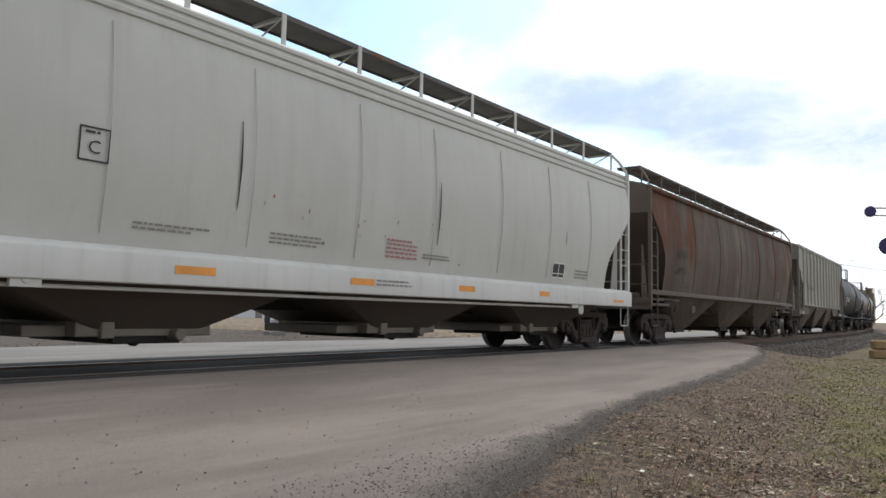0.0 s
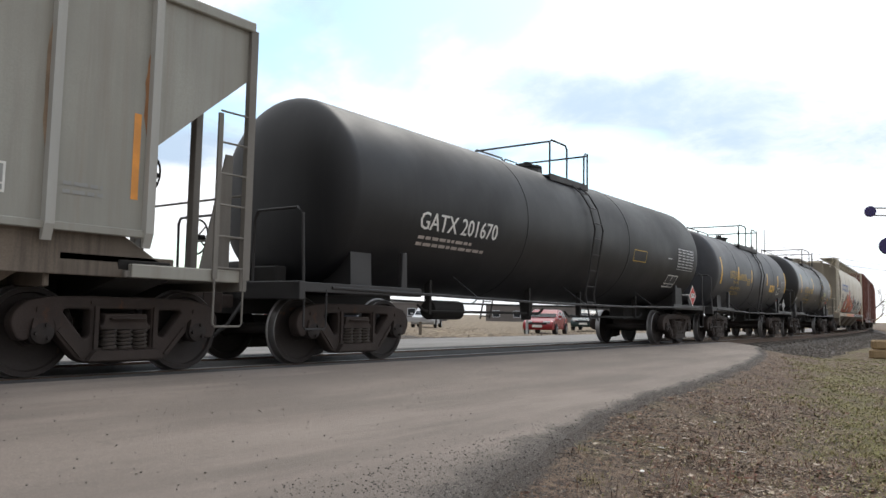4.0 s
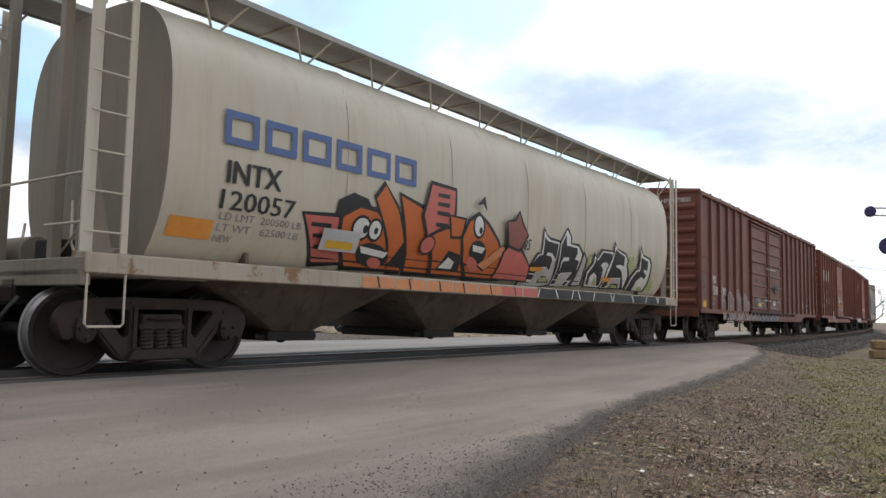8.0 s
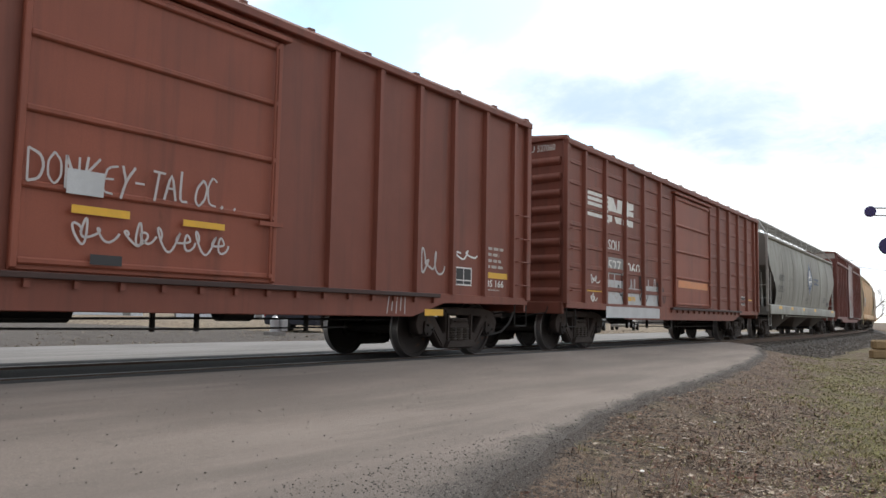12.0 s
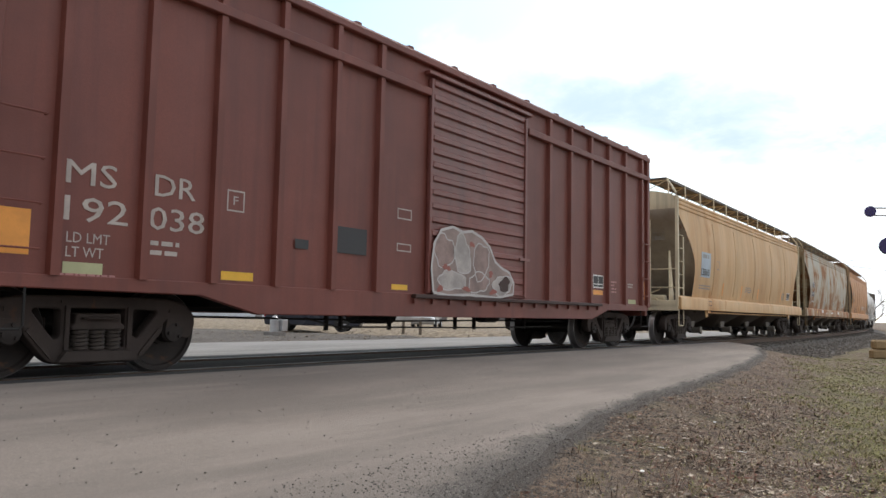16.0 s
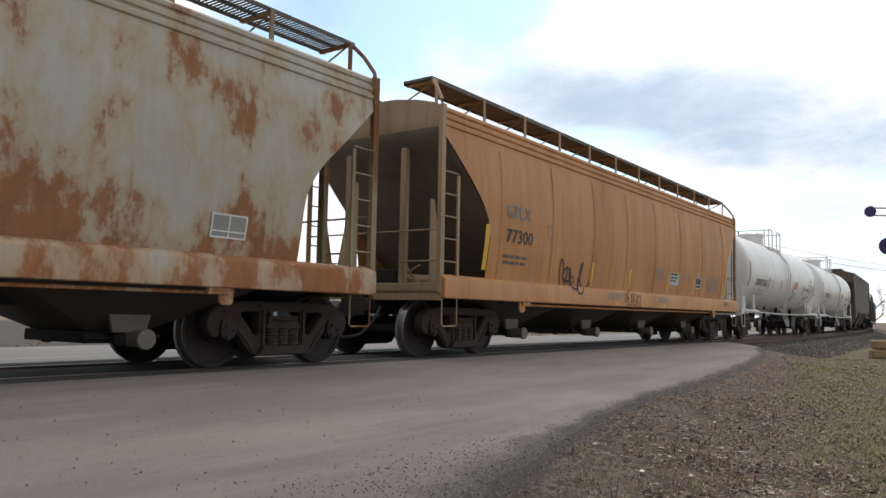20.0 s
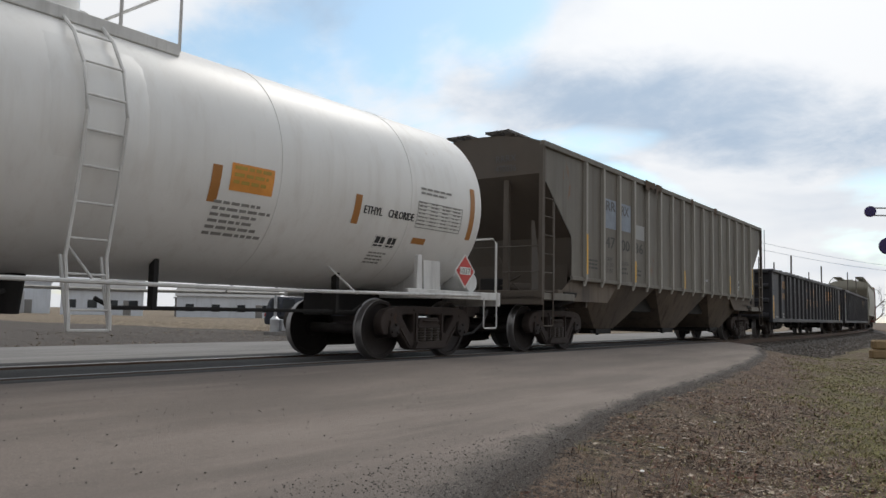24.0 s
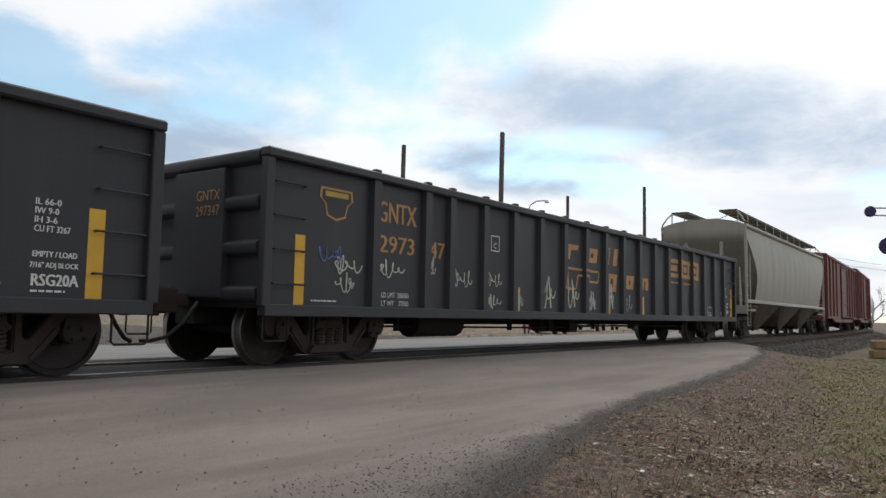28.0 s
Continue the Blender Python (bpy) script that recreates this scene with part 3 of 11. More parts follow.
def bolster_mesh():
    bm = bmesh.new()
    slab(bm, [(-0.28, 0.475), (0.28, 0.475), (0.29, 0.52), (0.25, 0.545), (0.24, 0.645), (-0.24, 0.645), (-0.25, 0.545), (-0.29, 0.52)], -1.10, 1.10)
    for s in (-1, 1):
        box(bm, -0.20, 0.20, s * 1.13 - 0.03, s * 1.13 + 0.03, 0.585, 0.605)
    slab(bm, [(-0.24, 0.36), (0.24, 0.36), (0.24, 0.66), (-0.24, 0.66)], -0.55, 0.55)
    cyl(bm, (0, 0, 0.62), (0, 0, 0.80), 0.22, 16)
    for m in (-1, 1):
        box(bm, m * 0.42 - 0.03, m * 0.42 + 0.03, -0.80, 0.80, 0.34, 0.44)
        for s in (-1, 1):
            box(bm, m * 0.43 - 0.035 if m > 0 else m * 0.43 - 0.035, m * 0.43 + 0.035, s * 0.74 - 0.05, s * 0.74 + 0.05, 0.36, 0.60)
    return to_mesh("truck", bm, M["truck"], 0.01)


def shared(key, fn):
    if key not in SHARED:
        SHARED[key] = fn()
    return SHARED[key]


WHEELSETS = []


def add_truck(car, x):
    truck = place("truck", shared("bolster", bolster_mesh), car, (x, 0, 0))
    for s in (-1, 1):
        place("side_frame", shared("side_frame", side_frame_mesh), truck, (0, s * 1.0, 0))
        for ox in (-0.175, 0.0, 0.175):
            for oy in (-0.07, 0.07):
                place("spring", shared("spring", spring_mesh), truck, (ox, s * 1.0 + oy, 0))
    for k in (-1, 1):
        w = place("wheelset", shared("wheelset", wheelset_mesh), truck, (k * WHEELBASE / 2, 0, WHEEL_R))
        WHEELSETS.append((w, car, (k * WHEELBASE / 2, 0, WHEEL_R)))
    return truck


CARS = []      # (object, middle along the train, half the spacing of the trucks)


def start_car(name, label, category, front, rear, tc):
    car = thing(name, label, category, "cars of the freight train")
    mid, half = (front + rear) / 2, tc / 2
    CARS.append((car, mid, half))
    for k in (-1, 1):
        add_truck(car, k * half)
    L = rear - front
    for k in (-1, 1):
        bm = bmesh.new()
        e = k * L / 2
        box(bm, min(e - k * 0.3, e + k * 0.25), max(e - k * 0.3, e + k * 0.25), -0.09, 0.09, 0.74, 0.92)
        box(bm, min(e + k * 0.2, e + k * 0.52), max(e + k * 0.2, e + k * 0.52), -0.14, 0.12, 0.66, 0.98)
        cyl(bm, (e + k * 0.48, -0.06, 0.62), (e + k * 0.48, -0.06, 1.0), 0.07, 10)
        part("coupler", bm, M["truck"], car, "", 0.015)
        bm = bmesh.new()
        tube(bm, [(e + k * 0.02, -0.30, 0.80), (e + k * 0.12, -0.33, 0.70), (e + k * 0.24, -0.30, 0.52), (e + k * 0.40, -0.22, 0.36), (e + k * 0.55, -0.1, 0.31), (e + k * 0.62, 0.0, 0.31)], 0.026, 7)
        part("air_hose", bm, M["hose"], car)
    return car, L


def center_sill(car, L, z0=0.72, z1=1.0, w=0.16):
    bm = bmesh.new()
    box(bm, -L / 2, L / 2, -w, w, z0, z1)
    part("center_sill", bm, M["under"], car, "", 0.01)


# ---------------------------------------------------------------- markings
MARK_SHIFT = {}


def put_marking(name, verts, faces, car, mat, surf, lift=0.006, label="", cut=True):
    """Lays flat points (x, z) on the camera's side of a car, whose half width at height z is surf(z)."""
    bm = bmesh.new()
    dx = MARK_SHIFT.get(car.name, 0.0)
    vs = [bm.verts.new((x + dx, 0, z)) for x, z in verts]
    for f in faces:
        try:
            bm.faces.new([vs[i] for i in f])
        except ValueError:
            pass
    if cut and verts:
        lo, hi = min(z for _, z in verts), max(z for _, z in verts)
        z = lo + 0.12
        while z < hi - 0.02:
            bmesh.ops.bisect_plane(bm, geom=bm.verts[:] + bm.edges[:] + bm.faces[:], plane_co=(0, 0, z), plane_no=(0, 0, 1))
            z += 0.12
    for v in bm.verts:
        v.co.y = -(surf(v.co.z) + lift)
    me = bpy.data.meshes.new(name)
    bm.to_mesh(me)
    bm.free()
    me.materials.append(mat)
    ob = place(name, me, car, None, label)
    if car.name in POST_BANDS and name.startswith("emblem"):
        over_posts(ob, car)
    return ob


POST_BANDS = {}      # for each car: the posts' places, half their faces' width, how far they stand out


def over_posts(ob, car):
    """Carries a painted emblem across the faces of the side posts."""
    xs, half, out = POST_BANDS[car.name]
    lo, hi = min(v.co.x for v in ob.data.vertices), max(v.co.x for v in ob.data.vertices)
    for x in xs:
        if x + half < lo or x - half > hi:
            continue
        bm = bmesh.new()
        bm.from_mesh(ob.data)
        for at, way in ((x - half, -1), (x + half, 1)):
            bmesh.ops.bisect_plane(bm, geom=bm.verts[:] + bm.edges[:] + bm.faces[:], plane_co=(at, 0, 0), plane_no=(way, 0, 0), clear_outer=True)
        if bm.faces:
            for v in bm.verts:
                v.co.y -= out
            me = bpy.data.meshes.new(ob.name)
            bm.to_mesh(me)
            me.materials.append(ob.data.materials[0])
            place(ob.name.split(".")[0], me, car)
        bm.free()


GLYPHS = {}


def glyph_mesh(string):
    if string not in GLYPHS:
        cu = bpy.data.curves.new("lettering", "FONT")
        cu.body = string
        cu.resolution_u = 2
        ob = new("lettering_source", cu)
        me = bpy.data.meshes.new_from_object(ob)
        GLYPHS[string] = ([tuple(v.co) for v in me.vertices], [tuple(p.vertices) for p in me.polygons])
        bpy.data.objects.remove(ob)
        bpy.data.meshes.remove(me)
        bpy.data.curves.remove(cu)
    return GLYPHS[string]


def text(car, string, x, z, h, mat, surf, width=None, bold=0.0, lift=0.006, slant=0.0, label=""):
    """Lettering with capitals h high, its lower left corner at x, z; width stretches it."""
    vs, fs = glyph_mesh(string)
    if not vs:
        return
    x0, x1 = min(v[0] for v in vs), max(v[0] for v in vs)
    k = h / 0.69
    kx = k if width is None else width / (x1 - x0)
    pts = [(x + (v[0] - x0) * kx + slant * v[1] * k, z + v[1] * k) for v in vs]
    ob = put_marking("lettering", pts, fs, car, mat, surf, lift, label)
    if bold:
        put_marking("lettering", [(a + bold, b) for a, b in pts], fs, car, mat, surf, lift + 0.0015, label)
    return ob


def patch(car, name, x0, x1, z0, z1, mat, surf, lift=0.004, label=""):
    nz = max(1, int((z1 - z0) / 0.05))
    verts = [(x, z0 + (z1 - z0) * k / nz) for k in range(nz + 1) for x in (x0, x1)]
    faces = [(2 * k, 2 * k + 1, 2 * k + 3, 2 * k + 2) for k in range(nz)]
    return put_marking(name, verts, faces, car, mat, surf, lift, label, False)


def bars(car, x, z, w, h, lines, mat, surf, seed=0, solid=0.48):
    """Small print that cannot be read: lines of short bars."""
    rnd = random.Random(seed)
    verts, faces = [], []
    lh = h / lines
    for k in range(lines):
        a, top = x, z + h - k * lh
        end = x + w * rnd.uniform(0.7, 1.0)
        while a < end:
            b = min(end, a + lh * rnd.uniform(0.8, 2.2))
            i = len(verts)
            verts += [(a, top - lh * solid), (b, top - lh * solid), (b, top), (a, top)]
            faces.append((i, i + 1, i + 2, i + 3))
            a = b + lh * 0.35
    return put_marking("small_print", verts, faces, car, mat, surf, 0.006, "", h > 0.3)


def info_panel(car, x, z, w, h, surf, field=None, edge=None):
    """The framed maintenance stencil: a dark field with white lines."""
    patch(car, "stencil_panel", x, x + w, z, z + h, field or M["black"], surf, 0.004)
    t = 0.022
    for a, b, c, d in ((x, x + w, z, z + t), (x, x + w, z + h - t, z + h), (x, x + t, z + t, z + h - t), (x + w - t, x + w, z + t, z + h - t), (x + w * 0.48, x + w * 0.48 + t * 0.8, z + t, z + h - t), (x + t, x + w - t, z + h * 0.26, z + h * 0.26 + t * 0.8)):
        patch(car, "stencil_line", a, b, c, d, edge or M["white"], surf, 0.007)


def blob(rnd, cx, cz, rx, rz, n=22, rough=0.35):
    """An uneven closed outline."""
    ph = [rnd.uniform(0, math.tau) for _ in range(4)]
    pts = []
    for k in range(n):
        a = k * math.tau / n
        q = 1 + rough * (0.5 * math.sin(2 * a + ph[0]) + 0.35 * math.sin(3 * a + ph[1]) + 0.3 * math.sin(5 * a + ph[2]) + 0.2 * math.sin(7 * a + ph[3]))
        pts.append((cx + rx * q * math.cos(a), cz + rz * q * math.sin(a)))
    return pts


def paint_shape(car, pts, mat, surf, lift, name="sprayed_shape"):
    cx, cz = sum(p[0] for p in pts) / len(pts), sum(p[1] for p in pts) / len(pts)
    verts = [(cx, cz)] + pts
    faces = [(0, k + 1, (k + 1) % len(pts) + 1) for k in range(len(pts))]
    return put_marking(name, verts, faces, car, mat, surf, lift)


def scrawl(car, x, z, w, h, mat, surf, seed, width=0.03, loops=5, lift=0.007):
    """A sprayed line tag: an unreadable looping stroke of even width."""
    rnd = random.Random(seed)
    pts = []
    n = loops * 18
    px = rnd.uniform(0, 6)
    for k in range(n + 1):
        u = k / n
        a = u * loops * math.tau
        reach = 0.62 + 0.38 * math.sin(u * 9 + px)
        pts.append((x + w * (0.10 + 0.8 * u) + w * (0.34 / loops) * math.cos(a + 0.5 * math.sin(u * 13 + px)) + 0.1 * w * math.sin(u * 5 + px * 3), z + h * (0.5 + 0.44 * math.sin(a) * reach + 0.06 * math.sin(u * 23 + px))))
    verts, faces = [], []
    for k in range(n + 1):
        a, b = pts[max(0, k - 1)], pts[min(n, k + 1)]
        d = math.hypot(b[0] - a[0], b[1] - a[1]) or 1
        nx, nz = -(b[1] - a[1]) / d * width / 2, (b[0] - a[0]) / d * width / 2
        verts += [(pts[k][0] + nx, pts[k][1] + nz), (pts[k][0] - nx, pts[k][1] - nz)]
        if k:
            i = 2 * k
            faces.append((i - 2, i - 1, i + 1, i))
    return put_marking("sprayed_line", verts, faces, car, mat, surf, lift, "", False)


# ---------------------------------------------------------------- bodies
def shell(bm, section, L, inset, nx=20, slope=None, dent=None, z_cut=0.0):
    """A car body: section points (half width, z) from the lower edge to the top middle, with ends set in by inset(z);
    slope(z): how far the end sheet itself lies in."""
    grid = []
    for side in (-1, 1):
        rows = []
        for y, z in section:
            d = inset(z)
            xs = [-L / 2 + d + (L - 2 * d) * i / nx for i in range(nx + 1)]
            rows.append([bm.verts.new((x, side * max(0.0, y - (dent(x, z) if dent and y > 0.9 and 0 < i < nx else 0)), z)) for i, x in enumerate(xs)])
        grid.append(rows)
        for a, b in zip(rows, rows[1:]):
            for i in range(nx):
                bm.faces.new((a[i], a[i + 1], b[i + 1], b[i]))
    for i in (0, nx):
        for j in range(len(section) - 1):
            a, b, c, d = grid[0][j][i], grid[1][j][i], grid[1][j + 1][i], grid[0][j + 1][i]
            if slope:
                k = -1 if i == 0 else 1
                (ya, za), (yb, zb) = section[j], section[j + 1]
                xa, xb = k * (L / 2 - slope(za) - 0.004), k * (L / 2 - slope(zb) - 0.004)
                ya, yb = max(0, ya - 0.02), max(0, yb - 0.02)
                a, b, c, d = [bm.verts.new(p) for p in ((xa, -ya, za), (xa, ya, za), (xb, yb, zb), (xb, -yb, zb))]
            f = bm.faces.new((a, b, c, d))
            # below z_cut the recessed slope sheet takes its own, darker shaded paint
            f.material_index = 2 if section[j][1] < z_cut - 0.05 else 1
    bmesh.ops.remove_doubles(bm, verts=bm.verts, dist=0.0005)


def side_ladder(bm, xa, xb, y, z0, z1, n, w=0.05):
    for x in (xa, xb):
        box(bm, x - w / 2, x + w / 2, y - 0.012, y + 0.012, z0, z1)
    for k in range(n):
        z = z0 + (z1 - z0) * (k + 0.5) / n
        cyl(bm, (xa, y - 0.01, z), (xb, y - 0.01, z), 0.011, 6)


def stirrup(bm, xa, xb, y, z0, z1):
    tube(bm, [(xa, y, z1), (xa, y, z0 + 0.03), (xa + 0.03, y, z0), (xb - 0.03, y, z0), (xb, y, z0 + 0.03), (xb, y, z1)], 0.013, 6)


def brake_wheel(car, x, y, z, mat):
    bm = bmesh.new()
    n = 20
    pts = [(x, y + 0.25 * math.cos(k * math.tau / n), z + 0.25 * math.sin(k * math.tau / n)) for k in range(n + 1)]
    tube(bm, pts, 0.014, 6)
    for k in range(5):
        a = k * math.tau / 5
        cyl(bm, (x, y, z), (x, y + 0.25 * math.cos(a), z + 0.25 * math.sin(a)), 0.012, 5)
    cyl(bm, (x - 0.05, y, z), (x + 0.12, y, z), 0.04, 8)
    part("brake_wheel", bm, mat, car)


def bay(bm, xc, span, z_top, y_top, xb, yb, z_bot):
    t = [(xc - span / 2, y_top), (xc + span / 2, y_top)]
    vs = []
    for x, y, z in ((xc - span / 2, -y_top, z_top), (xc + span / 2, -y_top, z_top), (xc + span / 2, y_top, z_top), (xc - span / 2, y_top, z_top), (xc - xb, -yb, z_bot), (xc + xb, -yb, z_bot), (xc + xb, yb, z_bot), (xc - xb, yb, z_bot)):
        vs.append(bm.verts.new((x, y, z)))
    for f in ((0, 1, 2, 3), (4, 7, 6, 5), (0, 4, 5, 1), (1, 5, 6, 2), (2, 6, 7, 3), (3, 7, 4, 0)):
        bm.faces.new([vs[i] for i in f])


def running_board(car, L, z, y0, y1, mat, grated, xs, post_mat, z_foot, y_foot, y_post=None, vee=False):
    """The roof walkway with its posts along both sides."""
    for side in (-1, 1):
        bm = bmesh.new()
        if grated:
            n = int(L / 0.06)
            for k in range(n):
                x = -L / 2 + (k + 0.5) * L / n
                box(bm, x - 0.009, x + 0.009, min(side * y0, side * y1), max(side * y0, side * y1), z - 0.004, z + 0.012)
            for y in (y0, (y0 + y1) / 2, y1):
                box(bm, -L / 2, L / 2, side * y - 0.012, side * y + 0.012, z - 0.035, z + 0.014)
        else:
            m = side
            cross_slab(bm, [(m * y0, z - 0.05), (m * (y0 + 0.02), z - 0.05), (m * (y0 + 0.02), z - 0.02), (m * (y1 - 0.02), z - 0.02), (m * (y1 - 0.02), z - 0.05), (m * y1, z - 0.05), (m * y1, z + 0.02), (m * y0, z + 0.02)], -L / 2, L / 2)
        part("running_board", bm, mat, car)
        yp = y_post or y1
        for x in xs:
            bm = bmesh.new()
            if vee:
                for dx in (-0.34, 0.34):
                    tube(bm, [(x + dx, side * (y1 - 0.03), z - 0.03), (x, side * yp, z_foot)], 0.017, 5)
                box(bm, x - 0.09, x + 0.09, side * yp - 0.03, side * yp + 0.03, z_foot - 0.05, z_foot + 0.03)
                tube(bm, [(x - 0.34, side * (y1 - 0.03), z - 0.03), (x - 0.34, side * y0, z - 0.03)], 0.017, 5)
                part("board_bracket", bm, post_mat, car)
                continue
            slab(bm, [(x - 0.035, z_foot - 0.02), (x + 0.035, z_foot - 0.02), (x + 0.035, z), (x - 0.035, z)], side * yp - 0.01, side * yp + 0.01)
            box(bm, x - 0.03, x + 0.03, min(side * y0, side * yp), max(side * y0, side * yp), z - 0.06, z - 0.022)
            tube(bm, [(x, side * yp, z - 0.03), (x, side * y0, z_foot + 0.16)], 0.014, 5)
            part("board_bracket", bm, post_mat, car)


def covered_hopper(name, label, front, rear, tc, paint, sill_paint, end_paint, under, bays=4, style="curved", grated=False, ribs=0,
                   zt=4.05, board=None, pipe=None, z_low=1.30, fascia=True, post_xs=None, cut=(3.6, 2.35, 1.34), thin_sill=False, post=None, seams=None, slope_paint=None, gates=0.0):
    car, L = start_car(name, label, "hopper car", front, rear, tc)
    board, pipe = board or M["dark_grate"], pipe or end_paint
    if style == "curved":
        surf = lambda z: 1.36 + 0.21 * math.sin(math.pi * (0.08 + 0.86 * max(0, min(1, (zt - z) / (zt - 1.15)))))
        z_edge, z_turn, reach = cut
        smooth = lambda u: u if u < 0.7 else (0.7 + 0.3 * (1 - (1 - min(1, (u - 0.7) / 0.6)) ** 2))
        inset = lambda z: min(1.0, smooth(max(0, (z_edge - z) / (z_edge - z_turn)))) * reach
        slope = lambda z: max(0, (z_edge - z)) * reach / (z_edge - z_turn) * 0.98
        section = [(surf(z_low + (zt - z_low) * k / 16), z_low + (zt - z_low) * k / 16) for k in range(17)]
    elif style == "round":
        surf = lambda z: 1.56 * max(0.0, 1 - abs((z - 2.72) / (1.54 if z > 2.72 else 1.85)) ** (3.1 if z > 2.72 else 2.6)) ** (1 / (3.1 if z > 2.72 else 2.6))
        inset = lambda z: 0.82
        slope = None
        z_low = 1.24
        section = [(surf(z_low + (4.258 - z_low) * math.sin(math.pi / 2 * k / 24)), z_low + (4.258 - z_low) * math.sin(math.pi / 2 * k / 24)) for k in range(25)]
    else:
        surf = lambda z: 1.46
        z_edge = 3.46
        inset = lambda z: 1.30 * max(0, min(1, (z_edge - z) / 1.13))
        slope = lambda z: 1.30 * max(0, min(1.12, (z_edge - z) / 1.13))
        section = [(1.46, z_low), (1.46, 2.33), (1.46, 2.9), (1.46, 3.46), (1.46, zt)]
    roof = [(1.30, zt + 0.06), (0.95, zt + 0.15), (0.5, zt + 0.22), (0.0, zt + 0.24)]
    if style == "round":
        roof = [(0.0, 4.27)]
    bm = bmesh.new()
    welds = seams or [-6.6 + 1.1 * i for i in range(13)]
    k0 = round(front * 3.7) % 50

    def dent(x, z):
        """Sheet steel that draws in at each weld and is beaten a little out of flat between them."""
        near = min(abs(x - w) for w in welds)
        tall = math.sin(math.pi * max(0, min(1, (z - z_low) / (zt - 0.25 - z_low))))
        return tall * (0.022 * math.exp(-(near / 0.10) ** 2) + 0.022 * max(0, noise.noise((x * 0.9 + k0, z * 0.8, k0)) + 0.2) + 0.005 * max(0, noise.noise((x * 2.7, z * 1.6, k0 + 9))))

    shell(bm, section + roof, L - 0.06, inset, 24 if style == "ribbed" else 110, slope, None if style == "ribbed" else dent, z_edge if style == "curved" else 0.0)
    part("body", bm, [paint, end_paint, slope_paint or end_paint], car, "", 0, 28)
    car["paint_side"] = 1
    # lower sills
    if style in ("curved", "round"):
        for side in (-1, 1):
            bm = bmesh.new()
            y0, y1 = side * 1.46, side * 1.585
            out = [(y0, 0.955), (y1, 0.955), (y1, 1.255), (side * 1.57, 1.285), (side * 1.465, 1.335), (side * 1.43, 1.335)]
            if thin_sill:
                out = [(side * 1.42, 1.30), (side * 1.52, 1.30), (side * 1.52, 1.38), (side * 1.47, 1.43), (side * 1.42, 1.43)]
            if style == "round":
                out = [(side * 1.25, 1.04), (side * 1.53, 1.04), (side * 1.53, 1.24), (side * 1.25, 1.27)]
            cross_slab(bm, out, -L / 2 + 0.02, L / 2 - 0.02)
            part("side_sill", bm, sill_paint, car, "", 0.012)
            if style == "curved" and not thin_sill:
                bm = bmesh.new()
                tube(bm, [(-L / 2 + 2.6, side * 1.46, 0.90), (0, side * 1.47, 0.895), (L / 2 - 2.6, side * 1.46, 0.90)], 0.022, 6)
                part("side_pipe", bm, sill_paint, car)
                for x in (-L / 2 + 2.5, L / 2 - 2.5):
                    bm = bmesh.new()
                    slab(bm, [(x - 0.11, 0.98), (x + 0.11, 0.98), (x + 0.10, 0.80), (x + 0.06, 0.76), (x - 0.06, 0.76), (x - 0.10, 0.80)], min(side * 1.50, side * 1.53), max(side * 1.50, side * 1.53))
                    part("jacking_pad", bm, sill_paint, car, "", 0.008)
    else:
        for side in (-1, 1):
            bm = bmesh.new()
            box(bm, -L / 2 + 1.30, L / 2 - 1.30, min(side * 1.44, side * 1.50), max(side * 1.44, side * 1.50), z_low - 0.07, z_low + 0.01)
            part("side_sill", bm, sill_paint, car, "", 0.008)
            for k in (-1, 1):
                bm = bmesh.new()
                box(bm, min(k * (L / 2 - 1.45), k * (L / 2 - 0.02)), max(k * (L / 2 - 1.45), k * (L / 2 - 0.02)), min(side * 1.40, side * 1.48), max(side * 1.40, side * 1.48), 1.02, 1.16)
                part("end_sill", bm, sill_paint, car, "", 0.008)
                bm = bmesh.new()
                e = k * L / 2
                slab(bm, [(e - k * 1.0, 1.16), (e - k * 1.0, 1.02), (e - k * 3.3, 1.02), (e - k * 3.9, z_low - 0.05), (e - k * 1.5, z_low - 0.05)], min(side * 1.34, side * 1.38), max(side * 1.34, side * 1.38))
                part("shear_plate", bm, under, car, "", 0.008)
    if fascia and style == "curved":
        for side in (-1, 1):
            for k in range(3):
                bm = bmesh.new()
                z = zt - 0.05 - 0.12 * k
                yy = surf(z)
                box(bm, -L / 2 + 0.05, L / 2 - 0.05, min(side * (yy - 0.03), side * (yy + 0.028)), max(side * (yy - 0.03), side * (yy + 0.028)), z - 0.035, z + 0.035)
                part("roof_rib", bm, paint, car, "", 0.012)
    elif style == "curved":
        for side in (-1, 1):
            bm = bmesh.new()
            cyl(bm, (-L / 2 + 0.03, side * 1.45, zt - 0.06), (L / 2 - 0.03, side * 1.45, zt - 0.06), 0.075, 10)
            part("roof_rib", bm, paint, car)
    elif style == "ribbed":
        for side in (-1, 1):
            bm = bmesh.new()
            box(bm, -L / 2 + 0.02, L / 2 - 0.02, min(side * 1.42, side * 1.52), max(side * 1.42, side * 1.52), zt - 0.10, zt + 0.02)
            part("top_chord", bm, paint, car, "", 0.012)
    # upright posts
    if ribs:
        bm = bmesh.new()
        cross = [(-0.055, 0.0), (-0.045, -0.07), (0.045, -0.07), (0.055, 0.0)]
        a = [bm.verts.new((x, y, 0.0)) for x, y in cross]
        b = [bm.verts.new((x, y, 1.0)) for x, y in cross]
        a2 = [bm.verts.new((x, y * 0.2, -0.06)) for x, y in cross]
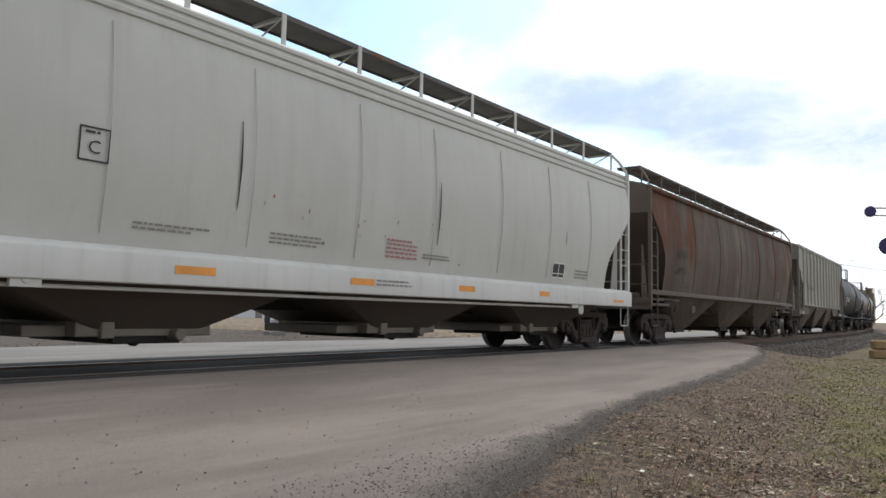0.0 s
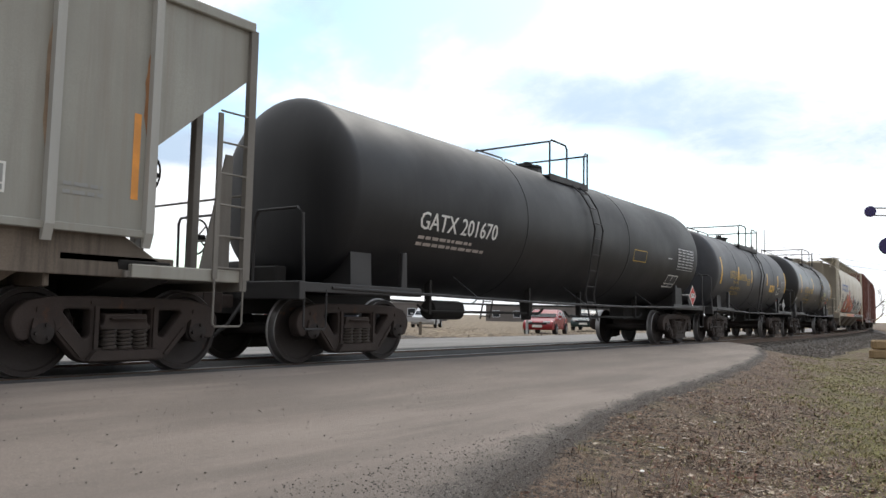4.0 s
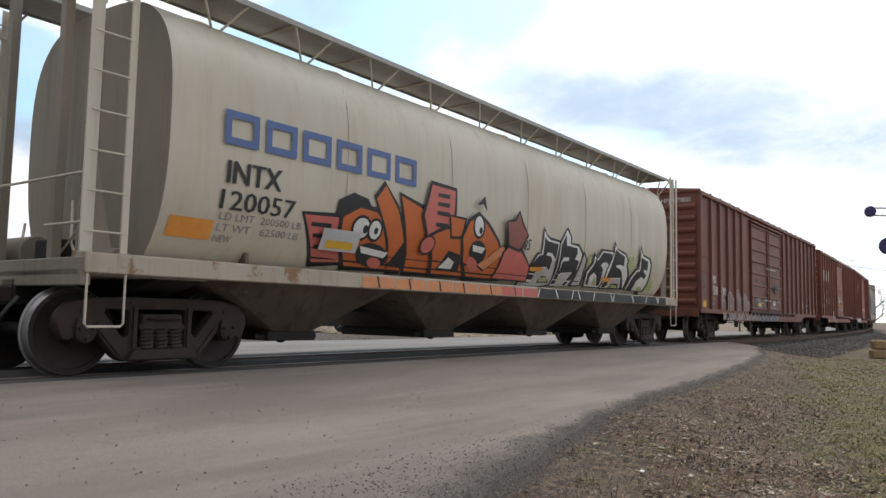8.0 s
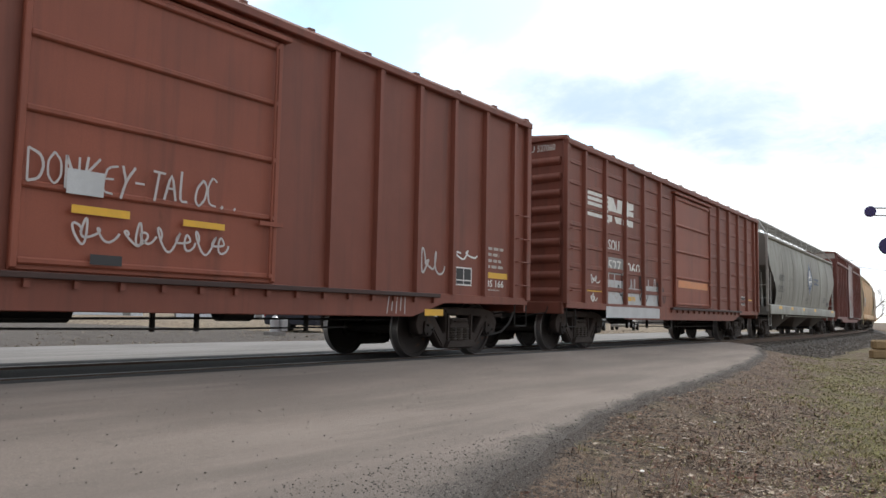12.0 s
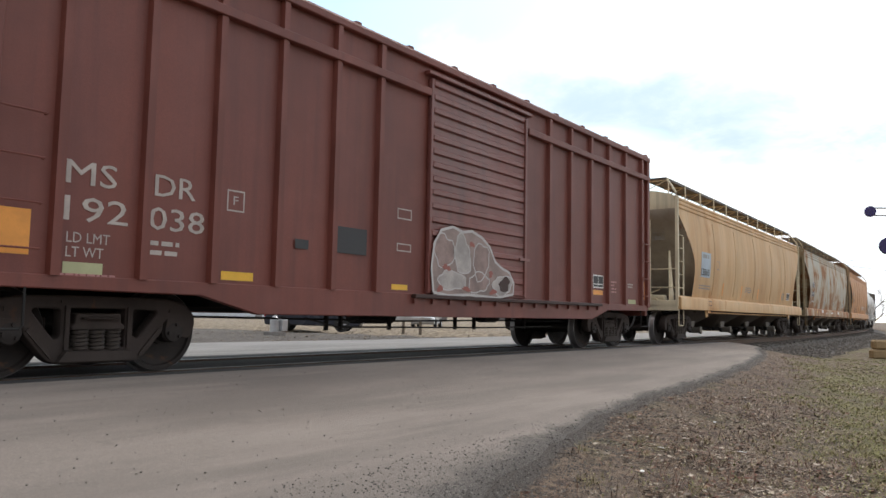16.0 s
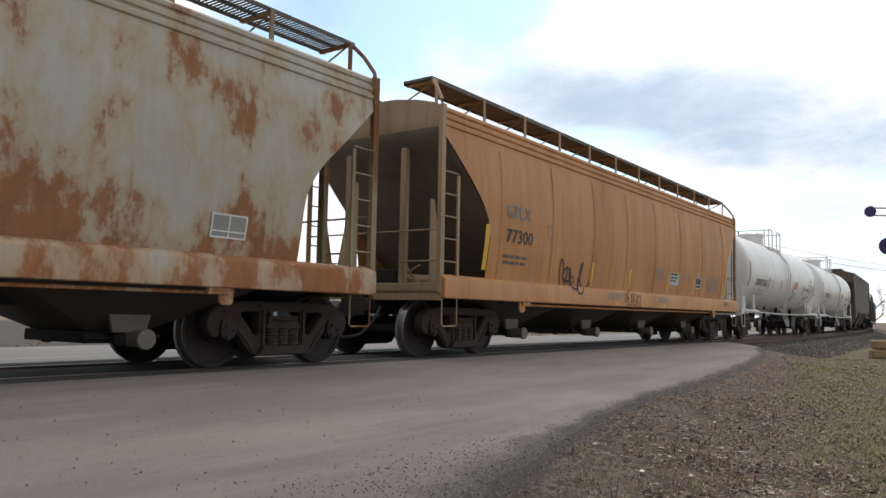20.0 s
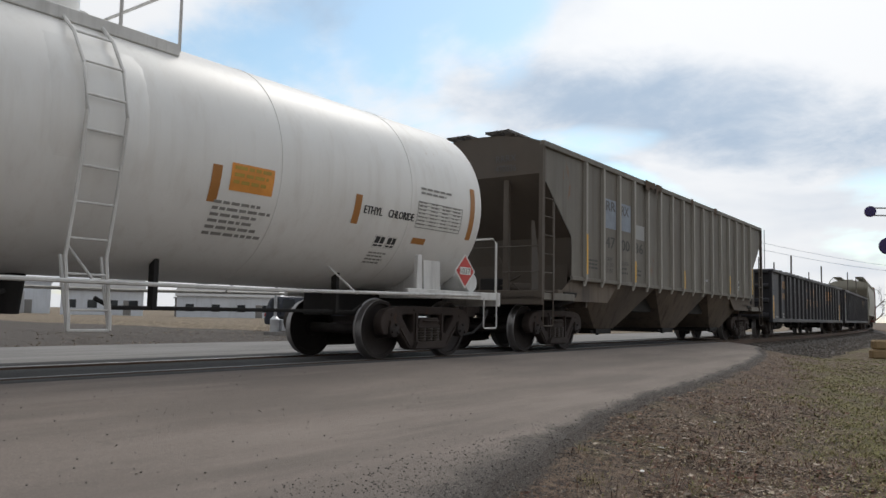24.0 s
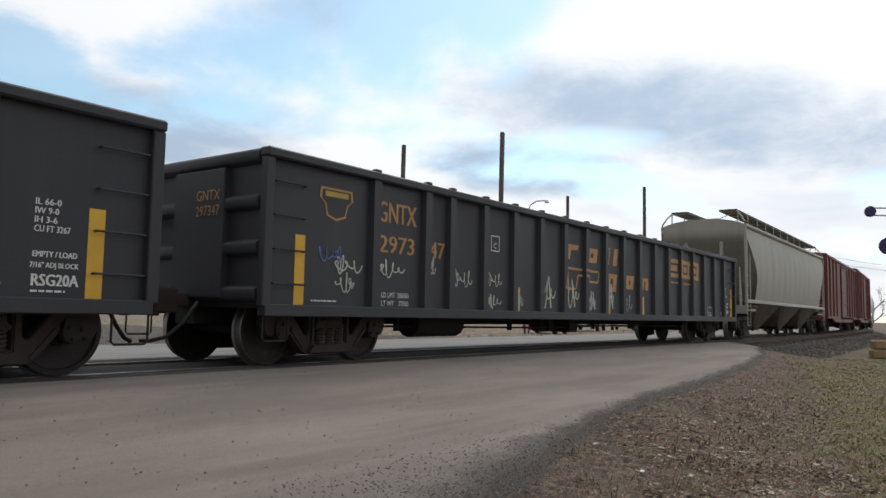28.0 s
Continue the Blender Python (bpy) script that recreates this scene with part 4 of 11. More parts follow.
        for lo, hi in ((a, b), (a2, a)):
            for i in range(4):
                bm.faces.new((lo[i], lo[(i + 1) % 4], hi[(i + 1) % 4], hi[i]))
        bm.faces.new(b)
        me = to_mesh("side_post", bm, post or paint)
        for i in range(ribs):
            x = post_xs[0] + (post_xs[1] - post_xs[0]) * i / (ribs - 1)
            for side in (-1, 1):
                o = place("side_post", me, car, (x, side * 1.46, z_low - 0.02))
                o.scale = (1, -side, zt - 0.08 - z_low)
    # hopper bays under the body
    span = (L - 2 * (1.6 if style != "ribbed" else 1.9)) / bays
    for i in range(bays):
        xc = -span * (bays - 1) / 2 + span * i + gates
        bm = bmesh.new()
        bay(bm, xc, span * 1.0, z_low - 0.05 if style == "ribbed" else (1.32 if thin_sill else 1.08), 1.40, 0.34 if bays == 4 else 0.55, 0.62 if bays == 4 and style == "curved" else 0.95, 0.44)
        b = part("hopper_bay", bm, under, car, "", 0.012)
        # added near-black filler between bays, standing in for their shaded slopes
        if bays == 3 and i < 2:
            bm = bmesh.new()
            xr, top = xc + span / 2, z_low - 0.08
            slab(bm, [(xr - 1.25, top), (xr - 0.75, 0.86), (xr + 0.75, 0.86), (xr + 1.25, top)], -0.98, 0.98)
            part("hopper_ridge", bm, M["under"], car, "", 0.01)
        bm = bmesh.new()
        reach = 0.68 if bays == 4 and style == "curved" else 0.94
        box(bm, xc - 0.42, xc + 0.42, -reach, reach, 0.32, 0.45)
        box(bm, xc - 0.58, xc + 0.50, -reach + 0.06, -reach + 0.12, 0.34, 0.40)
        box(bm, xc - 0.46, xc + 0.46, -0.74, -0.66, 0.36, 0.41)
        cyl(bm, (xc - 0.10, -0.80, 0.36), (xc - 0.10, 0.80, 0.36), 0.045, 10)
        cyl(bm, (xc - 0.10, -0.86, 0.36), (xc - 0.10, -0.78, 0.36), 0.075, 10)
        place("outlet_gate", to_mesh("outlet_gate", bm, M["under"], 0.012), b)
        if gates:
            bm = bmesh.new()
            box(bm, xc - 0.85, xc + 0.80, -0.98, 0.98, 0.40, 0.60)
            box(bm, xc - 1.30, xc - 0.85, -0.80, 0.80, 0.40, 0.52)
            box(bm, xc - 0.60, xc - 0.45, -1.04, -0.96, 0.38, 0.56)
            cyl(bm, (xc + 0.30, -1.12, 0.42), (xc + 0.30, -0.90, 0.42), 0.07, 12)
            place("slide_gate", to_mesh("slide_gate", bm, M["outlet"], 0.012), b)
        elif bays == 4 and style == "curved":
            for side in (-1, 1):
                bm = bmesh.new()
                slab(bm, [(xc - 0.30, 0.80), (xc + 0.30, 0.80), (xc + 0.20, 0.44), (xc - 0.20, 0.44)], min(side * 0.86, side * 0.80), max(side * 0.86, side * 0.80))
                cyl(bm, (xc + 0.05, side * 0.78, 0.37), (xc + 0.05, side * 1.06, 0.37), 0.095, 14)
                cyl(bm, (xc + 0.05, side * 1.05, 0.37), (xc + 0.05, side * 1.12, 0.37), 0.115, 14)
                place("outlet_pipe", to_mesh("outlet_pipe", bm, M["outlet"], 0.008), b)
    center_sill(car, L)
    # end cages: platform, posts, ladders
    for k in (-1, 1):
        e = k * L / 2
        bm = bmesh.new()
        cross_slab(bm, [(-1.40, 1.20), (-1.36, 1.0), (-0.6, 0.82), (0.6, 0.82), (1.36, 1.0), (1.40, 1.20)], k * tc / 2 - 0.30, k * tc / 2 + 0.30)
        part("body_bolster", bm, M["under"], car, "", 0.01)
        bm = bmesh.new()
        xa, xb = k * (tc / 2 - 0.9), e - k * 0.9
        box(bm, min(xa, xb), max(xa, xb), -1.38, 1.38, 1.16, 1.24)
        part("shear_plate", bm, under, car, "", 0.01)
        bm = bmesh.new()
        xa = k * (tc / 2 - 1.0)
        box(bm, min(xa, xa + k * 0.06), max(xa, xa + k * 0.06), -1.30, 1.30, 0.90, 1.40)
        part("slope_sheet_foot", bm, under, car, "", 0.01)
        bm = bmesh.new()
        box(bm, min(e, e - k * 1.5), max(e, e - k * 1.5), -1.44, 1.44, 1.02, 1.09)
        box(bm, min(e, e - k * 0.10), max(e, e - k * 0.10), -1.50, 1.50, 0.92, 1.20)
        part("end_platform", bm, end_paint, car, "", 0.01)
        for y in (-0.62, 0.62):
            bm = bmesh.new()
            box(bm, e - k * 0.16 - 0.05, e - k * 0.16 + 0.05, y - 0.06, y + 0.06, 1.05, 3.45 if style != "round" else 4.3)
            part("end_post", bm, end_paint, car, "", 0.008)
        if style == "ribbed":
            bm = bmesh.new()
            box(bm, min(e - k * 1.44, e - k * 1.50), max(e - k * 1.44, e - k * 1.50), -1.30, 1.30, 1.08, 2.25)
            part("end_bulkhead", bm, end_paint, car)
        if style == "round":
            for y in (-1.42, 1.42):
                bm = bmesh.new()
                box(bm, e - k * 0.08 - 0.04, e - k * 0.08 + 0.04, y - 0.04, y + 0.04, 1.05, 4.45)
                part("corner_post", bm, pipe, car, "", 0.006)
        for side in (-1, 1):
            bm = bmesh.new()
            y = side * 1.50
            top = {"curved": 2.95, "ribbed": 2.95, "round": 4.45}[style]
            if style == "round":
                side_ladder(bm, e - k * 0.0, e - k * 0.42, y, 1.25, top, 8, 0.075)
            else:
                tall = zt if style == "curved" else zt - 0.08
                for x, zz in ((e - k * 0.03, tall), (e - k * 0.46, top)):
                    wide = 0.05 if zz == tall else 0.03
                    box(bm, x - wide, x + wide, y - 0.014, y + (0.014 if zz != tall else 0.05 * -side + 0.014), 1.05, zz)
                for q in range(6):
                    z = 1.18 + q * 0.36
                    cyl(bm, (e - k * 0.03, y - side * -0.0, z), (e - k * 0.46, y, z), 0.012, 6)
            stirrup(bm, min(e - k * 0.06, e - k * 0.46), max(e - k * 0.06, e - k * 0.46), y, 0.52, 1.05)
            part("ladder", bm, pipe, car)
            bm = bmesh.new()
            x0 = e - k * 0.07
            slab(bm, [(x0, 1.08), (x0 - k * 0.42, 1.08), (x0 - k * 0.10, 2.55), (x0, 2.55)], min(side * 1.22, side * 1.24), max(side * 1.22, side * 1.24))
            part("gusset_plate", bm, end_paint, car)
            if style == "curved":
                bm = bmesh.new()
                tube(bm, [(e - k * 0.03, side * 1.47, zt - 0.1), (e - k * 0.03, side * 1.45, zt + 0.08), (e - k * 0.10, side * 1.30, zt + 0.32), (e - k * 0.20, side * 1.12, 4.58)], 0.03, 7)
                part("corner_pipe", bm, pipe, car)
        bm = bmesh.new()
        for z, y0, y1 in ((2.05, -1.45, 1.45), (1.55, -1.45, -0.6), (1.55, 0.6, 1.45)):
            tube(bm, [(e - k * 0.06, y0, z), (e - k * 0.06, y1, z)], 0.014, 6)
        part("hand_rail", bm, pipe, car)
    bm = bmesh.new()
    cyl(bm, (-L / 2 + 0.45, 0.35, 1.32), (-L / 2 + 0.45, 1.15, 1.32), 0.20, 14)
    part("air_reservoir", bm, end_paint, car, "", 0.01)
    bm = bmesh.new()
    box(bm, -L / 2 + 0.3, -L / 2 + 0.6, -0.35, 0.1, 1.09, 1.45)
    part("brake_valve", bm, M["under"], car, "", 0.02)
    bm = bmesh.new()
    cyl(bm, (-L / 2 + 0.75, -0.9, 1.24), (-L / 2 + 0.75, -0.2, 1.27), 0.12, 14)
    part("brake_cylinder", bm, end_paint, car, "", 0.01)
    for y0, z0, y1, z1 in ((-1.0, 1.1, -0.2, 1.9), (-0.9, 1.5, 0.1, 1.3), (0.2, 1.1, 0.9, 1.7)):
        bm = bmesh.new()
        tube(bm, [(-L / 2 + 0.25, y0, z0), (-L / 2 + 0.35, (y0 + y1) / 2, (z0 + z1) / 2 - 0.1), (-L / 2 + 0.55, y1, z1)], 0.016, 6)
        part("brake_pipe", bm, pipe, car)
    brake_wheel(car, L / 2 - 0.05, 0.55, 2.5, M["under"])
    bm = bmesh.new()
    cyl(bm, (L / 2 - 0.10, 0.55, 1.1), (L / 2 - 0.10, 0.55, 2.45), 0.02, 6)
    part("brake_rod", bm, M["under"], car)
    # roof walkway
    n = 11
    xs = [-L / 2 + 0.25 + (L - 0.5) * i / n for i in range(n + 1)]
    if style == "curved":
        running_board(car, L - 0.3, 4.58, 0.55, 1.15, board, grated, xs, pipe, zt + 0.08, 1.18, 1.17)
    elif style == "round":
        running_board(car, L, 4.46, 0.55, 1.32, board, grated, xs, pipe, 3.98, 1.3, 1.06, True)
    else:
        running_board(car, L + 0.1, zt + 0.30, 0.22, 0.74, board, True, xs[::2], pipe, zt + 0.16, 0.7, 0.74)
    # roof hatches
    if style != "round":
        bm = bmesh.new()
        box(bm, -L / 2 + 1.0, L / 2 - 1.0, -0.32, 0.32, zt + 0.2, zt + 0.36)
        part("roof_hatch", bm, paint, car, "", 0.01)
    else:
        for i in range(6):
            bm = bmesh.new()
            cyl(bm, (-L / 2 + 2 + i * (L - 4) / 5, 0, 4.2), (-L / 2 + 2 + i * (L - 4) / 5, 0, 4.42), 0.4, 16)
            part("roof_hatch", bm, paint, car, "", 0.01)
    return car, L, surf


def boxcar(name, label, front, rear, tc, paint, door_paint, zt, zb, door, doors=1, posts=(), beads=0, belt=None, door_ribs=5, end_top=None):
    car, L = start_car(name, label, "boxcar", front, rear, tc)
    w, face = 1.44, 1.515
    surf = lambda z: w
    d0, d1 = door
    bm = bmesh.new()
    sec = [(w, zb), (w, zt - 0.05)]
    shell(bm, sec + [(w, zt)], L - 0.12, lambda z: 0.0, 4)
    box(bm, -L / 2 + 0.08, L / 2 - 0.08, -w + 0.02, w - 0.02, zb - 0.06, zb)
    part("body", bm, paint, car, "", 0, 30)
    # roof with cross ribs
    bm = bmesh.new()
    cross_slab(bm, [(-w - 0.05, zt), (w + 0.05, zt), (w + 0.05, zt + 0.05), (0, zt + 0.19), (-w - 0.05, zt + 0.05)], -L / 2, L / 2)
    roof = part("roof", bm, paint, car, "", 0.012)
    bm = bmesh.new()
    cross_slab(bm, [(-w - 0.04, zt + 0.05), (-w - 0.04, zt + 0.085), (0, zt + 0.225), (w + 0.04, zt + 0.085), (w + 0.04, zt + 0.05), (0, zt + 0.19)], -0.05, 0.05)
    me = to_mesh("roof_rib", bm, paint)
    nr = int(L / 1.1)
    for i in range(nr + 1):
        place("roof_rib", me, roof, (-L / 2 + 0.1 + (L - 0.2) * i / nr, 0, 0))
    # posts
    h = zt - zb - 0.1
    bm = bmesh.new()
    a = [(-0.06, 0.0), (-0.045, -0.075), (0.045, -0.075), (0.06, 0.0)]
    lo = [bm.verts.new((x, y, 0)) for x, y in a]
    hi = [bm.verts.new((x, y, h)) for x, y in a]
    for i in range(4):
        bm.faces.new((lo[i], lo[(i + 1) % 4], hi[(i + 1) % 4], hi[i]))
    bm.faces.new(lo[::-1])
    bm.faces.new(hi)
    me = to_mesh("side_post", bm, paint)
    xs = list(posts)
    if beads:
        cuts = sorted([-L / 2 + 0.12, d0 - 0.05, d1 + 0.05, L / 2 - 0.12] + xs)
        for xa, xb in zip(cuts, cuts[1:]):
            if xb - xa < 0.5 or (xa >= d0 - 0.1 and xb <= d1 + 0.1):
                continue
            for i in range(beads):
                z = zb + 0.35 + (zt - zb - 0.75) * i / (beads - 1)
                bm = bmesh.new()
                slab(bm, [(xa + 0.16, z - 0.05), (xb - 0.16, z - 0.05), (xb - 0.10, z), (xb - 0.16, z + 0.05), (xa + 0.16, z + 0.05), (xa + 0.10, z)], -w - 0.022, -w + 0.005)
                part("panel_bead", bm, paint, car, "", 0.014)
    for side in (-1, 1):
        for x in xs:
            o = place("side_post", me, car, (x, side * w, zb + 0.02))
            o.scale = (1, -side, 1)
        for x in (-L / 2 + 0.07, L / 2 - 0.07):
            bm = bmesh.new()
            box(bm, x - 0.07, x + 0.07, min(side * (w - 0.02), side * (face + 0.005)), max(side * (w - 0.02), side * (face + 0.005)), zb - 0.02, zt)
            part("corner_post", bm, paint, car, "", 0.012)
        # top plate and sill
        bm = bmesh.new()
        box(bm, -L / 2, L / 2, min(side * (w - 0.03), side * (face + 0.02)), max(side * (w - 0.03), side * (face + 0.02)), zt - 0.10, zt + 0.012)
        part("top_plate", bm, paint, car, "", 0.012)
        bm = bmesh.new()
        t = tc / 2
        out = [(-L / 2 + 0.05, zb + 0.03), (-L / 2 + 0.05, zb - 0.10), (-t + 0.95, zb - 0.12), (-t + 1.75, 0.66), (t - 1.75, 0.66), (t - 0.95, zb - 0.12), (L / 2 - 0.05, zb - 0.10), (L / 2 - 0.05, zb + 0.03)]
        slab(bm, out, min(side * 1.38, side * 1.485), max(side * 1.38, side * 1.485))
        part("side_sill", bm, paint, car, "", 0.01)
        if belt:
            bm = bmesh.new()
            for xa, xb in ((-L / 2 + 0.03, d0 - 0.02), (d1 + 0.02, L / 2 - 0.03)):
                box(bm, xa, xb, min(side * (w - 0.01), side * (face + 0.03)), max(side * (w - 0.01), side * (face + 0.03)), belt - 0.06, belt + 0.06)
            part("belt_rail", bm, paint, car, "", 0.01)
        # doors
        slide = d1 + (d1 - d0) / doors + 0.2
        bm = bmesh.new()
        box(bm, d0 - 0.35, slide, min(side * w, side * (face + 0.055)), max(side * w, side * (face + 0.055)), zb - 0.04, zb + 0.02)
        part("door_track", bm, M["grimy_track"], car, "grimy dark door track", 0.008)
        bm = bmesh.new()
        box(bm, d0 - 0.10, d1 + 0.10, min(side * w, side * (face + 0.045)), max(side * w, side * (face + 0.045)), zt - 0.25, zt - 0.19)
        part("door_track", bm, door_paint, car, "", 0.008)
        for i in range(15):
            bm = bmesh.new()
            x = d0 - 0.3 + (slide - d0 + 0.2) * i / 14
            box(bm, x - 0.03, x + 0.03, min(side * 1.48, side * 1.53), max(side * 1.48, side * 1.53), zb - 0.12, zb - 0.04)
            part("track_bracket", bm, paint, car)
        for q in range(doors):
            xa, xb = d0 + (d1 - d0) * q / doors + 0.01, d0 + (d1 - d0) * (q + 1) / doors - 0.01
            bm = bmesh.new()
            box(bm, xa, xb, min(side * (w + 0.005), side * (w + 0.055)), max(side * (w + 0.005), side * (w + 0.055)), zb + 0.035, zt - 0.275)
            dr = part("door", bm, door_paint, car, "", 0.01)
            zz0, zz1 = zb + 0.12, zt - 0.36
            for i in range(door_ribs):
                z = zz0 + (zz1 - zz0) * i / (door_ribs - 1)
                bm = bmesh.new()
                hgt = 0.035 if door_ribs < 9 else 0.05
                box(bm, xa + 0.05, xb - 0.05, min(side * (w + 0.05), side * (w + 0.095)), max(side * (w + 0.05), side * (w + 0.095)), z - hgt, z + hgt)
                part("door_rib", bm, door_paint, dr, "", 0.018)
            for x in (xa + 0.03, xb - 0.03):
                bm = bmesh.new()
                box(bm, x - 0.035, x + 0.035, min(side * (w + 0.05), side * (w + 0.085)), max(side * (w + 0.05), side * (w + 0.085)), zb + 0.05, zt - 0.29)
                part("door_stile", bm, door_paint, dr, "", 0.01)
            bm = bmesh.new()
            xr = xb - 0.12 if q == 0 else xa + 0.12
            cyl(bm, (xr, side * (w + 0.11), zb + 0.1), (xr, side * (w + 0.11), zt - 0.35), 0.016, 6)
            box(bm, xr - 0.18, xr + 0.18, min(side * (w + 0.10), side * (w + 0.125)), max(side * (w + 0.10), side * (w + 0.125)), zb + 0.72, zb + 0.77)
            part("lock_rod", bm, door_paint, dr)
    # corrugated ends
    for k in (-1, 1):
        e = k * (L / 2 - 0.06)
        end = None
        nrib = 9
        top = zt - 0.35
        for i in range(nrib):
            z = zb + 0.22 + (top - zb - 0.30) * i / (nrib - 1)
            hh = (top - zb) / nrib * 0.30
            bm = bmesh.new()
            slab(bm, [(e, z - hh), (e + k * 0.06, z - hh * 0.35), (e + k * 0.06, z + hh * 0.35), (e, z + hh)], -w + 0.10, w - 0.10)
            part("end_rib", bm, paint, car, "", 0.012)
        for side in (-1, 1):
            for q in range(4):
                bm = bmesh.new()
                z = zb + 0.25 + q * 0.42
                tube(bm, [(e - k * 0.06, side * face, z), (e - k * 0.06, side * (face + 0.06), z), (e - k * 0.48, side * (face + 0.06), z), (e - k * 0.48, side * face, z)], 0.011, 5)
                part("grab_iron", bm, paint, car)
            bm = bmesh.new()
            stirrup(bm, min(e - k * 0.02, e - k * 0.42), max(e - k * 0.02, e - k * 0.42), side * 1.47, zb - 0.48, zb)
            part("stirrup_step", bm, M["under"], car)
        bm = bmesh.new()
        box(bm, min(e - k * 0.02, e + k * 0.08), max(e - k * 0.02, e + k * 0.08), -1.42, 1.42, zb - 0.22, zb + 0.02)
        part("end_sill", bm, paint, car, "", 0.01)
        bm = bmesh.new()
        tube(bm, [(e + k * 0.05, -1.1, zb - 0.05), (e + k * 0.16, -1.1, zb - 0.20), (e + k * 0.18, -0.4, zb - 0.30), (e + k * 0.10, -0.3, zb - 0.10)], 0.014, 5)
        part("uncoupling_lever", bm, M["under"], car)
    brake_wheel(car, -L / 2 - 0.10, 0.55, 2.2, M["under"])
    center_sill(car, L, 0.68, 0.98, 0.18)
    for i in range(5):
        x = -tc / 2 + 1.6 + (tc - 3.2) * i / 4
        bm = bmesh.new()
        box(bm, x - 0.06, x + 0.06, -1.36, 1.36, 0.74, zb)
        part("cross_bearer", bm, M["under"], car)
    for nm, x0, x1, y, z, r in (("air_reservoir", -0.8, 0.2, 0.5, 0.70, 0.19), ("brake_cylinder", 1.6, 2.1, -0.55, 0.72, 0.16)):
        bm = bmesh.new()
        cyl(bm, (x0, y, z), (x1, y, z), r, 12)
        part(nm, bm, M["under"], car, "", 0.01)
    bm = bmesh.new()
    tube(bm, [(-tc / 2 + 1.2, -0.7, 0.62), (-1, -0.65, 0.58), (1.5, -0.6, 0.6), (tc / 2 - 1.2, -0.6, 0.6)], 0.016, 5)
    part("brake_rod", bm, M["under"], car)
    for x in (-2.6, -2.3, -1.2, 0.6, 1.2, 3.0):
        bm = bmesh.new()
        box(bm, x - 0.02, x + 0.02, -0.72, -0.66, 0.44, 0.72)
        part("hanger", bm, M["under"], car)
    bm = bmesh.new()
    tube(bm, [(-3.4, -1.1, 0.62), (-2.8, -1.1, 0.50), (1.0, -1.1, 0.48), (3.4, -1.1, 0.50)], 0.014, 5)
    part("brake_rod", bm, M["under"], car)
    if end_top:
        for k in (-1, 1):
            bm = bmesh.new()
            e = k * (L / 2 - 0.055)
            box(bm, min(e, e + k * 0.02), max(e, e + k * 0.02), -w + 0.02, w - 0.02, zt - 0.30, zt + 0.04)
            part("end_top_panel", bm, end_top, car, "pale grey end panel", 0.006)
    return car, L, surf


